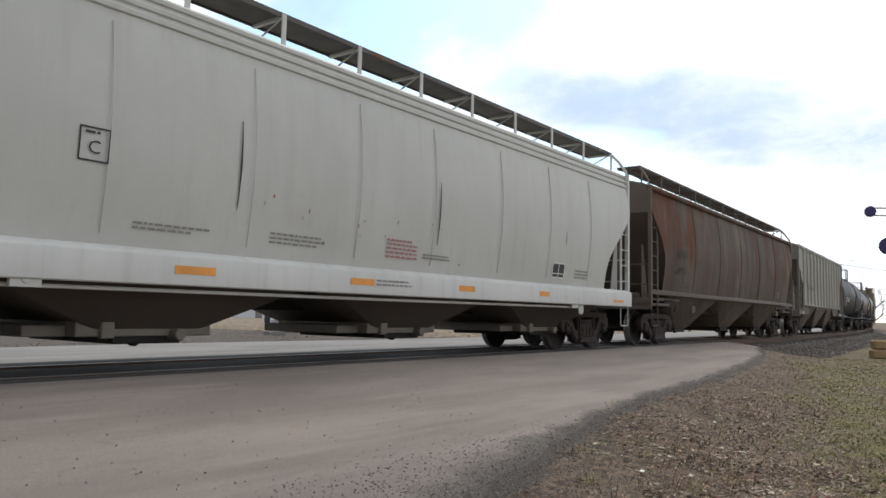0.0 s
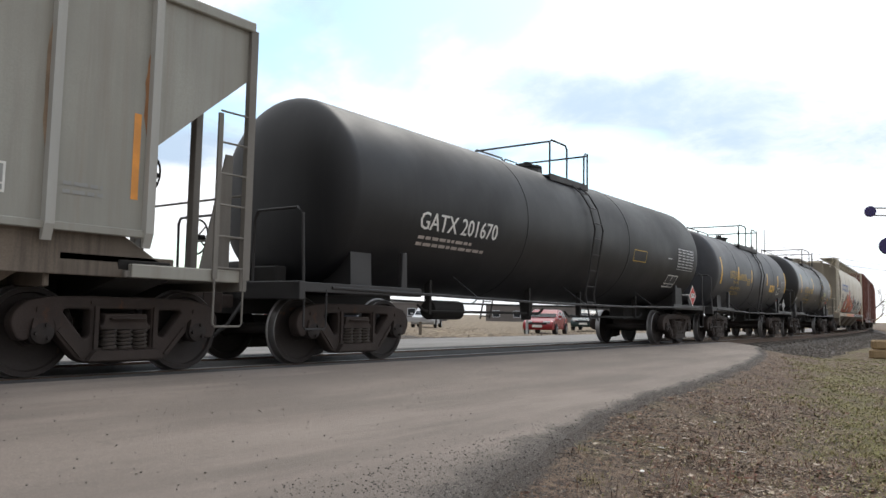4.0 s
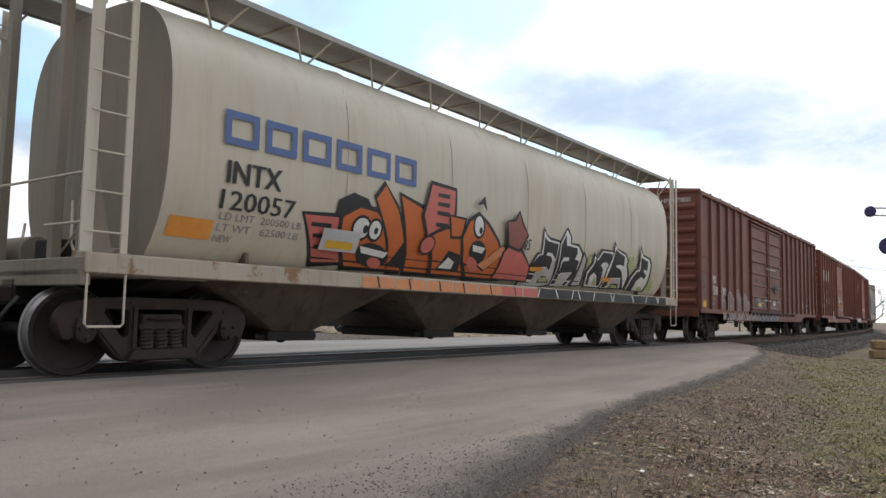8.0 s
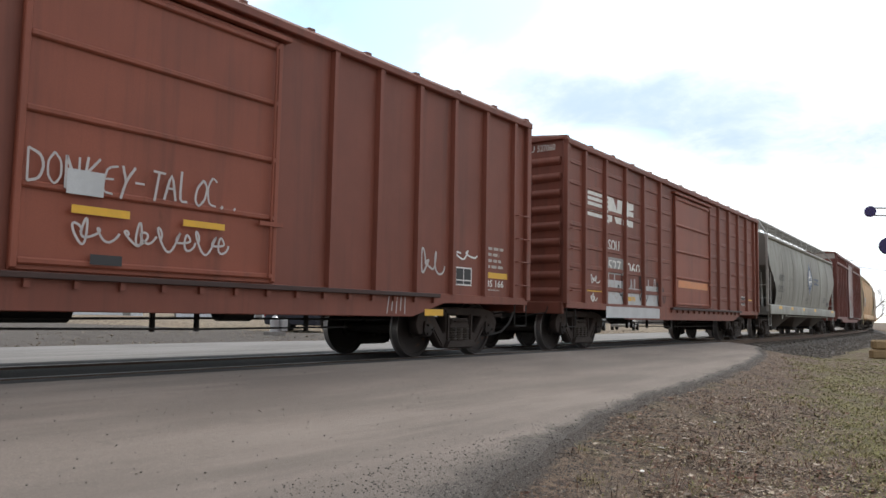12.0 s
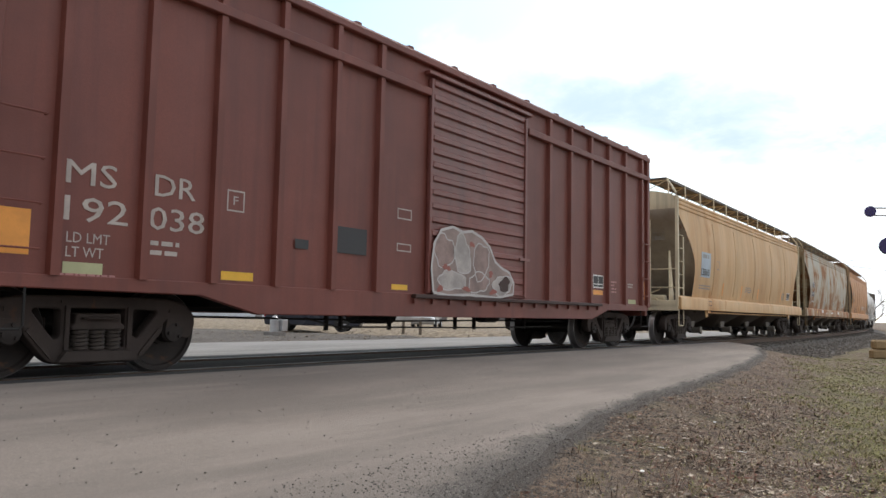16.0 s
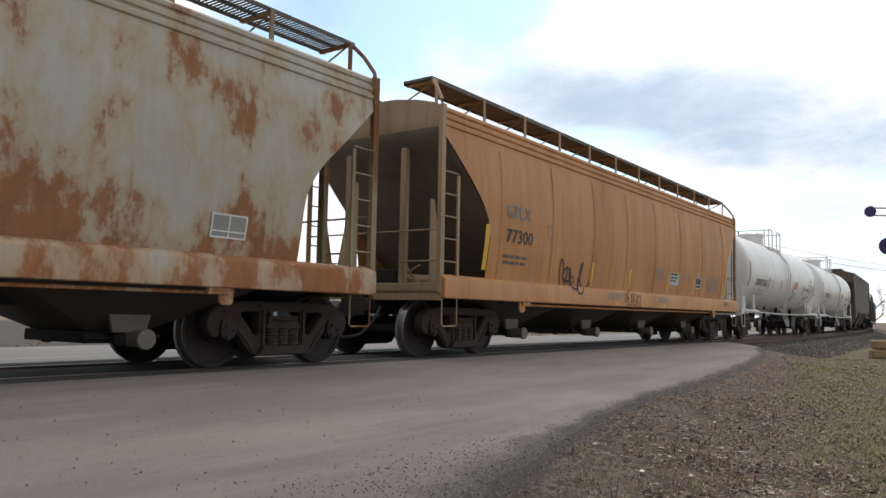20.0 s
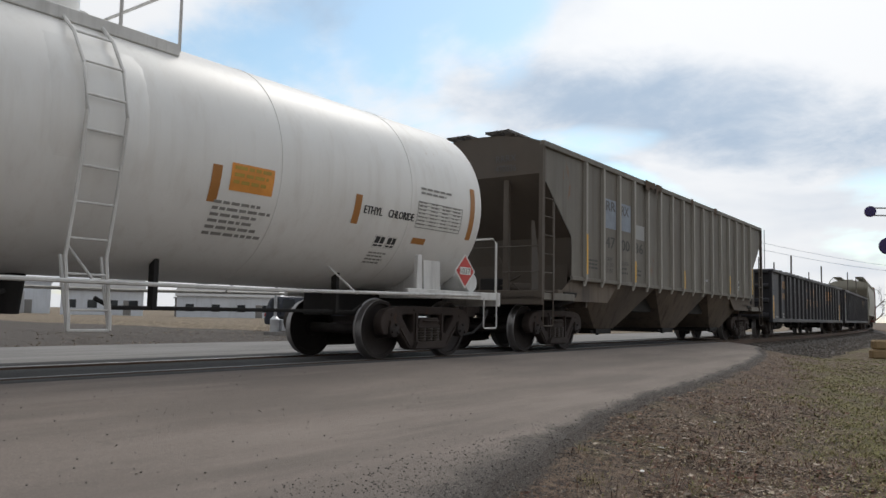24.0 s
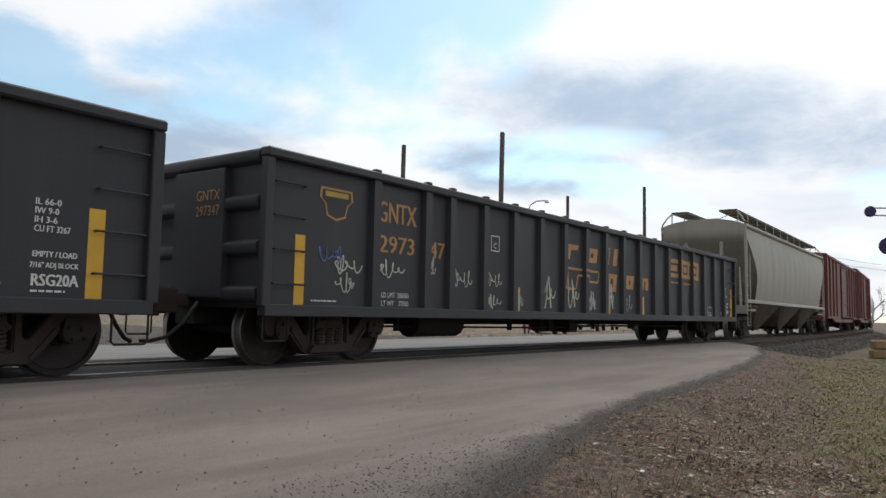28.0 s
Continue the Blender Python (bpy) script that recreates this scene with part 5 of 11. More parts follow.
def tank_car(name, label, front, rear, tc, paint, trim, r, zc, tank_x0, tank_x1, dome="low", bands=(), walk=(-1.6, 1.6), steps=(0.5, 0.9), dome_x=0.0):
    car, L = start_car(name, label, "tank car", front, rear, tc)
    surf = lambda z: math.sqrt(max(0.0, r * r - (z - zc) ** 2))
    bm = bmesh.new()
    hd, bow = 0.42, 0.80
    prof = [(r * math.sin(a) ** bow, tank_x0 + hd - hd * math.cos(a) ** bow) for a in [math.pi / 2 * k / 14 for k in range(15)]]
    nx = 12
    prof += [(r, tank_x0 + hd + (tank_x1 - tank_x0 - 2 * hd) * k / nx) for k in range(1, nx)]
    prof += [(r * math.sin(a) ** bow, tank_x1 - hd + hd * abs(math.cos(a)) ** bow) for a in [math.pi / 2 * (14 - k) / 14 for k in range(15)]]
    prof[0], prof[-1] = (0.0001, prof[0][1]), (0.0001, prof[-1][1])
    turned(bm, prof, 72, "x")
    for v in bm.verts:
        v.co.z += zc
    bmesh.ops.remove_doubles(bm, verts=bm.verts, dist=0.001)
    part("tank", bm, paint, car, "", 0, 45)
    for x in bands:
        bm = bmesh.new()
        turned(bm, [(r - 0.02, x - 0.03), (r + 0.006, x - 0.022), (r + 0.006, x + 0.022), (r - 0.02, x + 0.03)], 72, "x")
        for v in bm.verts:
            v.co.z += zc
        part("weld_band", bm, paint, car)
    for k in (-1, 1):
        e = k * L / 2
        bm = bmesh.new()
        box(bm, min(e, e - k * 1.15), max(e, e - k * 1.15), -1.36, 1.36, 1.00, 1.06)
        box(bm, min(e, e - k * 0.10), max(e, e - k * 0.10), -1.40, 1.40, 0.86, 1.10)
        for side in (-1, 1):
            box(bm, min(e, e - k * 2.55), max(e, e - k * 2.55), min(side * 1.30, side * 1.38), max(side * 1.30, side * 1.38), 0.96, 1.09)
        part("end_platform", bm, trim, car, "", 0.01)
        bm = bmesh.new()
        box(bm, min(e, e - k * 3.2), max(e, e - k * 3.2), -0.20, 0.20, 0.66, 1.05)
        part("stub_sill", bm, M["under"], car, "", 0.01)
        bm = bmesh.new()
        xc = k * tc / 2
        n = 14
        ring = [(1.28 * math.sin(math.radians(a)), zc - (r + 0.008) * math.cos(math.radians(a))) for a in range(-60, 61, 10)]
        cross_slab(bm, [(-1.15, 0.96), (1.15, 0.96)] + [(y, z) for y, z in ring[::-1]], xc - 0.22, xc + 0.22)
        part("saddle", bm, trim, car)
        for side in (-1, 1):
            bm = bmesh.new()
            y = side * 1.36
            tube(bm, [(e - k * 0.05, side * 0.42, 1.08), (e - k * 0.05, side * 0.42, 1.95), (e - k * 0.05, side * 0.50, 2.06), (e - k * 0.05, side * 1.26, 2.06), (e - k * 0.07, side * 1.34, 1.98), (e - k * 0.10, y, 1.08)], 0.020, 7)
            part("end_railing", bm, trim, car)
            bm = bmesh.new()
            stirrup(bm, min(e - k * 0.10, e - k * 0.50), max(e - k * 0.10, e - k * 0.50), side * 1.38, 0.48, 1.0)
            part("stirrup_step", bm, trim, car)
            bm = bmesh.new()
            slab(bm, [(e - k * 2.2 - 0.07, 1.06), (e - k * 2.2 + 0.07, 1.06), (e - k * 2.2 + 0.05, 1.62), (e - k * 2.2 - 0.05, 1.62)], min(side * 1.24, side * 1.32), max(side * 1.24, side * 1.32))
            part("bracket", bm, trim, car, "", 0.01)
        bm = bmesh.new()
        cyl(bm, (e - k * 0.55, -1.15 if k > 0 else 0.3, 1.26), (e - k * 0.55, -0.45 if k > 0 else 1.1, 1.26), 0.17, 14)
        part("air_reservoir", bm, trim if k > 0 else M["under"], car, "", 0.008)
        bm = bmesh.new()
        box(bm, e - k * 0.62 - 0.1, e - k * 0.62 + 0.1, -0.35, 0.2, 1.06, 1.35)
        part("brake_valve", bm, M["under"], car, "", 0.02)
    for side in (-1, 1):
        bm = bmesh.new()
        tube(bm, [(-L / 2 + 0.6, side * 1.38, 1.03), (-2, side * 1.46, 0.96), (2, side * 1.46, 0.96), (L / 2 - 0.6, side * 1.38, 1.03)], 0.024, 7)
        for x in (-L / 4, 0, L / 4):
            tube(bm, [(x, side * 1.46, 0.96), (x, side * (surf(1.35)), 1.35)], 0.014, 5)
        part("side_rail", bm, trim, car)
    brake_wheel(car, -L / 2 - 0.02, 0.75, 1.75, M["under"])
    # top platform and railing
    a, b = walk
    zt = zc + r
    for side in (-1, 1):
        bm = bmesh.new()
        y0, y1 = side * 0.45, side * 0.95
        box(bm, a, b, min(y0, y1), max(y0, y1), zt - 0.27, zt - 0.22)
        box(bm, a, b, y1 - 0.02, y1 + 0.02, zt - 0.34, zt - 0.20)
        for x in (a + 0.1, (a + b) / 2, b - 0.1):
            box(bm, x - 0.03, x + 0.03, min(y0, y1), max(y0, y1), zt - 0.46, zt - 0.26)
        part("walkway", bm, trim, car, "", 0.008)
        tp = zt + 0.52
        y = side * 0.95
        gap = 0.42 if side < 0 else 0.0
        m = (steps[0] + steps[1]) / 2
        for pts in ([(a, y, zt - 0.28), (a, y, tp - 0.05), (a + 0.06, y, tp), (m - gap - 0.08, y, tp), (m - gap, y, tp - 0.08), (m - gap, y, zt - 0.26)],
                    [(m + gap, y, zt - 0.26), (m + gap, y, tp - 0.08), (m + gap + 0.08, y, tp), (b, y, tp), (b, y, zt - 0.28)]):
            bm = bmesh.new()
            tube(bm, pts, 0.021, 7)
            part("walkway_railing", bm, trim, car)
    for x in (a, b):
        bm = bmesh.new()
        tube(bm, [(x, -0.95, zt + 0.48), (x, 0.95, zt + 0.48)], 0.021, 6)
        part("walkway_railing", bm, trim, car)
    bm = bmesh.new()
    if dome == "tall":
        turned(bm, [(0.52, zt - 0.15), (0.52, zt + 0.32), (0.56, zt + 0.33), (0.56, zt + 0.40), (0.45, zt + 0.45), (0.0001, zt + 0.46)], 28, "z")
        for k in range(8):
            q = k * math.tau / 8
            cyl(bm, (0.55 * math.cos(q), 0.55 * math.sin(q), zt + 0.28), (0.55 * math.cos(q), 0.55 * math.sin(q), zt + 0.44), 0.03, 6)
        for v in bm.verts:
            v.co.x += dome_x
    else:
        turned(bm, [(0.28, zt - 0.1), (0.28, zt + 0.10), (0.33, zt + 0.10), (0.33, zt + 0.14), (0.12, zt + 0.15), (0.09, zt + 0.19), (0.10, zt + 0.21), (0.10, zt + 0.24), (0.0001, zt + 0.25)], 22, "z")
        for v in bm.verts:
            v.co.x += dome_x
    part("manway", bm, trim if dome == "low" else paint, car, "", 0)
    bm = bmesh.new()
    cyl(bm, (dome_x + 0.62, 0.1, zt - 0.1), (dome_x + 0.62, 0.1, zt + 0.2), 0.12, 14)
    part("relief_valve", bm, trim, car, "", 0.01)
    bm = bmesh.new()
    cyl(bm, (dome_x, 0, zc - r + 0.05), (dome_x, 0, 0.62), 0.16, 14, 0.11)
    part("bottom_outlet", bm, M["under"], car)
    for x0_, x1_, z in ((-L / 4 - 0.8, -0.5, 0.80), (0.4, L / 4 + 0.9, 0.76)):
        bm = bmesh.new()
        tube(bm, [(x0_, -0.75, z + 0.05), (x0_ + 0.2, -0.75, z - 0.05), (x1_ - 0.2, -0.72, z - 0.04), (x1_, -0.7, z + 0.06)], 0.025, 6)
        part("brake_pipe", bm, M["under"], car)
    for x in (-L / 4 - 0.5, -1.2, 1.1, L / 4 + 0.3):
        bm = bmesh.new()
        box(bm, x - 0.03, x + 0.03, -0.79, -0.68, 0.70, zc - r * 0.8)
        part("hanger", bm, M["under"], car)
    bm = bmesh.new()
    cyl(bm, (-L / 4 - 0.2, -0.5, 0.78), (-L / 4 + 0.7, -0.5, 0.78), 0.17, 14)
    part("air_reservoir", bm, M["under"], car, "", 0.01)
    if steps:
        x0, x1 = steps
        for side in (-1, 1):
            bm = bmesh.new()
            rail = [(z, surf(z) + 0.09) for z in (zc + r * 0.96, zc + r * 0.85, zc + r * 0.65, zc + r * 0.4, zc + 0.1, zc - r * 0.35, 1.2)]
            rail = [(z, max(y, 1.30 if z < zc else y)) for z, y in rail] + [(0.62, 1.42)]
            for x in (x0, x1):
                tube(bm, [(x, side * y, z) for z, y in rail], 0.020, 6)
            for i in range(9):
                z = 0.68 + i * (zt - 0.5 - 0.68) / 8
                y = None
                for (za, ya), (zb2, yb2) in zip(rail, rail[1:]):
                    if zb2 <= z <= za:
                        y = yb2 + (ya - yb2) * (z - zb2) / (za - zb2)
                if y:
                    cyl(bm, (x0, side * y, z), (x1, side * y, z), 0.013, 6)
            if dome == "tall":
                for x in (x0, x1):
                    tube(bm, [(x, side * 1.20, 1.22), (x, side * 1.26, 0.98), (x, side * 1.42, 0.48)], 0.018, 6)
                    tube(bm, [(x, side * 1.42, 0.64), (x, side * 1.43, 0.48)], 0.020, 6)
                cyl(bm, (x0, side * 1.42, 0.48), (x1, side * 1.42, 0.48), 0.016, 6)
            part("ladder", bm, trim, car)
            if dome == "tall":
                zs = [zc + r * (0.62 - 0.9 * i / 8) for i in range(9)]
                xs9 = [x0 - 0.32, x0 - 0.24, x1 + 0.24, x1 + 0.32]
                verts, faces = [], []
                bm = bmesh.new()
                grid = [[bm.verts.new((x, side * (surf(z) + (0.022 if 0 < i < 8 and 0 < j < 3 else -0.004)), z)) for j, x in enumerate(xs9)] for i, z in enumerate(zs)]
                for i in range(8):
                    for j in range(3):
                        bm.faces.new((grid[i][j], grid[i][j + 1], grid[i + 1][j + 1], grid[i + 1][j]))
                part("wear_plate", bm, paint, car)
    return car, L, surf


def gondola(name, label, front, rear, tc, paint, zt, zb, stakes, shift=0.0):
    car, L = start_car(name, label, "gondola car", front, rear, tc)
    w = 1.42
    surf = lambda z: w
    for side in (-1, 1):
        bm = bmesh.new()
        box(bm, -L / 2 + 0.08, L / 2 - 0.08, min(side * (w - 0.02), side * w), max(side * (w - 0.02), side * w), zb, zt - 0.05)
        part("side_wall", bm, paint, car)
        bm = bmesh.new()
        box(bm, -L / 2, L / 2, min(side * (w - 0.06), side * (w + 0.12)), max(side * (w - 0.06), side * (w + 0.12)), zt - 0.12, zt)
        part("top_chord", bm, paint, car, "", 0.02)
        bm = bmesh.new()
        box(bm, -L / 2 + 0.05, L / 2 - 0.05, min(side * (w - 0.06), side * (w + 0.09)), max(side * (w - 0.06), side * (w + 0.09)), zb - 0.12, zb + 0.03)
        part("side_sill", bm, paint, car, "", 0.012)
        for k in (-1, 1):
            bm = bmesh.new()
            e = k * (L / 2 - 0.07)
            box(bm, e - 0.07, e + 0.07, min(side * (w - 0.02), side * (w + 0.09)), max(side * (w - 0.02), side * (w + 0.09)), zb, zt - 0.12)
            part("corner_post", bm, paint, car, "", 0.012)
            for q in range(4):
                bm = bmesh.new()
                z = zb + 0.28 + q * 0.42
                xa, xb = e - k * 0.10, e - k * 0.62
                y = side * (w + 0.005)
                tube(bm, [(xa, y, z), (xa, y + side * 0.07, z), (xb, y + side * 0.07, z), (xb, y, z)], 0.012, 5)
                part("grab_iron", bm, paint, car)
            bm = bmesh.new()
            stirrup(bm, min(e - k * 0.0, e - k * 0.4), max(e - k * 0.0, e - k * 0.4), side * 1.45, zb - 0.42, zb)
            part("stirrup_step", bm, M["under"], car)
    bm = bmesh.new()
    a = [(-0.10, 0.0), (-0.075, -0.085), (0.075, -0.085), (0.10, 0.0)]
    h = zt - zb - 0.12
    lo = [bm.verts.new((x, y, 0)) for x, y in a]
    hi = [bm.verts.new((x, y, h)) for x, y in a]
    for i in range(4):
        bm.faces.new((lo[i], lo[(i + 1) % 4], hi[(i + 1) % 4], hi[i]))
    bm.faces.new(lo[::-1])
    bm.faces.new(hi)
    me = to_mesh("side_post", bm, paint)
    posts = [p + shift for p in [-8.25, -7.05] + [-6.4 + 0.987 * i for i in range(16)]]
    for x in posts:
        for side in (-1, 1):
            o = place("side_post", me, car, (x, side * w, zb))
            o.scale = (1, -side, 1)
    bm = bmesh.new()
    box(bm, -0.06, 0.06, -0.05, 0.05, 0, 0.045)
    me2 = to_mesh("tie_down", bm, paint, 0.012)
    for x in posts:
        for side in (-1, 1):
            place("tie_down", me2, car, (x, side * (w + 0.05), zt - 0.003))
    bm = bmesh.new()
    box(bm, -L / 2 + 0.05, L / 2 - 0.05, -w + 0.02, w - 0.02, zb - 0.02, zb + 0.05)
    part("floor_plate", bm, M["under"], car)
    for k in (-1, 1):
        e = k * (L / 2 - 0.08)
        bm = bmesh.new()
        box(bm, e - 0.012, e + 0.012, -w + 0.02, w - 0.02, zb, zt - 0.05)
        part("end_wall", bm, paint, car)
        for i in range(4):
            z = zb + 0.15 + (zt - zb - 0.25) * i / 3
            bm = bmesh.new()
            slab(bm, [(e, z - 0.11), (e + k * 0.10, z - 0.06), (e + k * 0.10, z + 0.06), (e, z + 0.11)], -w + 0.05, w - 0.05)
            part("end_rib", bm, paint, car, "", 0.012)
        bm = bmesh.new()
        box(bm, min(e + k * 0.0, e + k * 0.115), max(e + k * 0.0, e + k * 0.115), -0.75, 0.28, zb + 0.1, zt - 0.2)
        part("end_panel", bm, paint, car, "", 0.012)
    brake_wheel(car, -L / 2 - 0.12, 0.75, 1.9, M["under"])
    center_sill(car, L, 0.52, 0.80, 0.2)
    for nm, x0, x1, y, z, r in (("air_reservoir", -tc / 2 + 2.2, -tc / 2 + 3.5, -0.7, 0.56, 0.24), ("brake_cylinder", -1.6, -1.0, -0.5, 0.52, 0.15)):
        bm = bmesh.new()
        cyl(bm, (x0, y, z), (x1, y, z), r, 14)
        part(nm, bm, M["under"], car, "", 0.012)
    bm = bmesh.new()
    box(bm, -0.6, -0.2, -0.8, -0.3, 0.36, 0.7)
    part("brake_valve", bm, M["under"], car, "", 0.02)
    bm = bmesh.new()
    tube(bm, [(-tc / 2 + 1.3, -0.75, 0.50), (-2, -0.7, 0.46), (2, -0.7, 0.50), (tc / 2 - 1.3, -0.7, 0.48)], 0.02, 5)
    part("brake_rod", bm, M["under"], car)
    for x in (-tc / 2 + 1.9, -3, -1.4, 0.8, 3):
        bm = bmesh.new()
        box(bm, x - 0.03, x + 0.03, -0.74, -0.66, 0.42, 0.75)
        part("hanger", bm, M["under"], car)
    for x, z, lean, y in stakes:
        bm = bmesh.new()
        dx = lean
        vs = []
        for zz, xx in ((zb + 0.05, x - dx), (z, x)):
            for a_, b_ in ((-0.045, -0.032), (0.045, -0.032), (0.045, 0.032), (-0.045, 0.032)):
                vs.append(bm.verts.new((xx + a_, y + b_, zz)))
        for f in ((0, 1, 5, 4), (1, 2, 6, 5), (2, 3, 7, 6), (3, 0, 4, 7), (4, 5, 6, 7), (0, 3, 2, 1)):
            bm.faces.new([vs[i] for i in f])
        part("wooden_stake", bm, M["stake"], car, "dark weathered wooden stake", 0.012)
    return car, L, surf


# ---------------------------------------------------------------- the train
M["stake"] = material("stake_wood", (0.13, 0.115, 0.105), 0.85, 0, 0.3, 12, 0.3)
M["hop_grey"] = material("pale_grey_paint", (0.545, 0.545, 0.515), 0.48, 0, 0.08, 2, 0.05, streak=0.22, streak_colour=(0.38, 0.355, 0.31), fade=0.25, fade_colour=(0.47, 0.455, 0.41))
M["hop_grey_sill"] = material("pale_grey_sill", (0.585, 0.58, 0.555), 0.55, 0, 0.08, 2, 0.05, streak=0.15)
# side grey darkened for the ends: their shade is put into the colour
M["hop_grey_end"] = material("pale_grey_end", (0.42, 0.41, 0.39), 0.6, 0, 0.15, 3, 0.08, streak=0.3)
M["hop_brown"] = material("rust_brown_paint", (0.118, 0.088, 0.066), 0.75, 0, 0.25, 2, 0.12, streak=0.6, streak_colour=(0.050, 0.036, 0.029), rust=0.86, rust_colour=(0.118, 0.040, 0.020), rust_scale=0.55, rust_tall=0.42, rise=-0.10, soft_edge=0.26, ragged_edge=0.06, fade=0.6, fade_colour=(0.20, 0.155, 0.11), bands=0.9, bands_colour=(0.062, 0.037, 0.025))
M["hop_brown_end"] = material("brown_end", (0.13, 0.105, 0.088), 0.8, 0, 0.2, 3, 0.1, streak=0.3)
M["rib_grey"] = material("ribbed_grey_paint", (0.335, 0.330, 0.295), 0.6, 0, 0.14, 2, 0.06, streak=0.5, streak_colour=(0.235, 0.205, 0.17), rust=0.42, soft_edge=0.3, ragged_edge=0.1, rust_colour=(0.27, 0.175, 0.105), rust_scale=1.2, bands=0.3, bands_colour=(0.26, 0.235, 0.195))
# ribbed grey made darker, with end shade in the base colour, plus streaks
M["rib_end"] = material("grimy_end", (0.20, 0.185, 0.165), 0.7, 0, 0.2, 3, 0.08, streak=0.35)
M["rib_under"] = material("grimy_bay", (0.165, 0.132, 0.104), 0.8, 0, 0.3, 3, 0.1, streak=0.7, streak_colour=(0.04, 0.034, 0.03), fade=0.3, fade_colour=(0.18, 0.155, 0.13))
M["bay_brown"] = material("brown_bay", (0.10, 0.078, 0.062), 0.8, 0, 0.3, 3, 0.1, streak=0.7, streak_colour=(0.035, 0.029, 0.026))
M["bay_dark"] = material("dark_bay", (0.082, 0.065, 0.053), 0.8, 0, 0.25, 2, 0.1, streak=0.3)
M["tank_black"] = material("black_tank_paint", (0.012, 0.012, 0.014), 0.38, 0, 0.3, 2, 0.05, streak=0.25, streak_colour=(0.032, 0.029, 0.029), fade=0.2, fade_colour=(0.030, 0.029, 0.032))
M["tank_matt"] = material("matt_black_tank_paint", (0.007, 0.007, 0.009), 0.55, 0, 0.3, 2, 0.05, streak=0.2, streak_colour=(0.028, 0.026, 0.026))
M["tank_slate"] = material("slate_tank_paint", (0.042, 0.044, 0.053), 0.48, 0, 0.25, 2, 0.06, streak=0.45, streak_colour=(0.028, 0.027, 0.028), fade=0.5, fade_colour=(0.072, 0.075, 0.086))
M["tank_black_trim"] = material("black_trim", (0.030, 0.028, 0.029), 0.55, 0, 0.2, 6, 0.08)
M["tank_white"] = material("white_tank_paint", (0.80, 0.79, 0.765), 0.4, 0, 0.06, 2, 0.04, streak=0.16, streak_colour=(0.42, 0.35, 0.28), rust=0.03, rust_colour=(0.42, 0.30, 0.2))
M["tank_white_trim"] = material("white_trim", (0.70, 0.69, 0.67), 0.5, 0, 0.12, 6, 0.06, streak=0.3)
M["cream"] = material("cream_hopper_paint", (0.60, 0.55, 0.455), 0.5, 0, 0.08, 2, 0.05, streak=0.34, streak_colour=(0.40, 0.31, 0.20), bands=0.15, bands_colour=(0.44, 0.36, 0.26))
M["cream_sill"] = material("grimy_cream_sill", (0.46, 0.40, 0.32), 0.6, 0, 0.15, 3, 0.06, streak=0.4, streak_colour=(0.25, 0.18, 0.12), rust=0.62, rust_colour=(0.22, 0.12, 0.06), rust_scale=2.5, rust_tall=1.0)
# cream at under half strength: shade of the end faces painted in, plus streaks
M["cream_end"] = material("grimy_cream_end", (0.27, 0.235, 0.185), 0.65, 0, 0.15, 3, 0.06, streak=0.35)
M["box_red"] = material("oxide_red_paint", (0.178, 0.055, 0.036), 0.6, 0, 0.18, 2, 0.07, streak=0.55, streak_colour=(0.085, 0.033, 0.025), fade=0.35, fade_colour=(0.225, 0.078, 0.050), rust=0.32, rust_colour=(0.075, 0.032, 0.022), rust_scale=1.6, soft_edge=0.3)
M["box_ns"] = material("boxcar_red_paint", (0.200, 0.058, 0.036), 0.6, 0, 0.16, 2, 0.07, streak=0.5, streak_colour=(0.095, 0.034, 0.024), fade=0.3, fade_colour=(0.245, 0.080, 0.050), rust=0.32, rust_colour=(0.080, 0.032, 0.021), rust_scale=1.6, soft_edge=0.3)
M["box_ns_door"] = material("bright_red_door", (0.265, 0.072, 0.040), 0.6, 0, 0.16, 2, 0.07, streak=0.45, streak_colour=(0.12, 0.040, 0.027), rust=0.28, rust_colour=(0.09, 0.035, 0.022), rust_scale=1.6, soft_edge=0.3)
M["box_maroon"] = material("maroon_paint", (0.172, 0.047, 0.033), 0.55, 0, 0.22, 2, 0.09, streak=0.45, streak_colour=(0.088, 0.028, 0.026), fade=0.5, fade_colour=(0.220, 0.070, 0.053), rust=0.34, rust_colour=(0.205, 0.058, 0.032), rust_scale=1.0, soft_edge=0.32, bands=0.2, bands_colour=(0.11, 0.044, 0.042))
# lighter than the sides: bright rib highlights put into the worn door paint
M["box_maroon_door"] = material("worn_maroon_door", (0.190, 0.061, 0.050), 0.42, 0, 0.2, 2, 0.07, streak=0.5, streak_colour=(0.085, 0.032, 0.032), fade=0.45, fade_colour=(0.27, 0.12, 0.11))
M["hop_olive"] = material("grey_green_paint", (0.325, 0.322, 0.282), 0.6, 0, 0.15, 2, 0.06, streak=0.7, streak_colour=(0.150, 0.133, 0.112), bands=0.5, bands_colour=(0.135, 0.120, 0.100), fade=0.6, fade_colour=(0.35, 0.345, 0.305), rust=0.25, rust_colour=(0.12, 0.085, 0.06), rust_scale=2.4, soft_edge=0.2)
# grey-green copy for the ends, darkened to carry their shade
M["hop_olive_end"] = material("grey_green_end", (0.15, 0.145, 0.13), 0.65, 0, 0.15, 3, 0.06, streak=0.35)
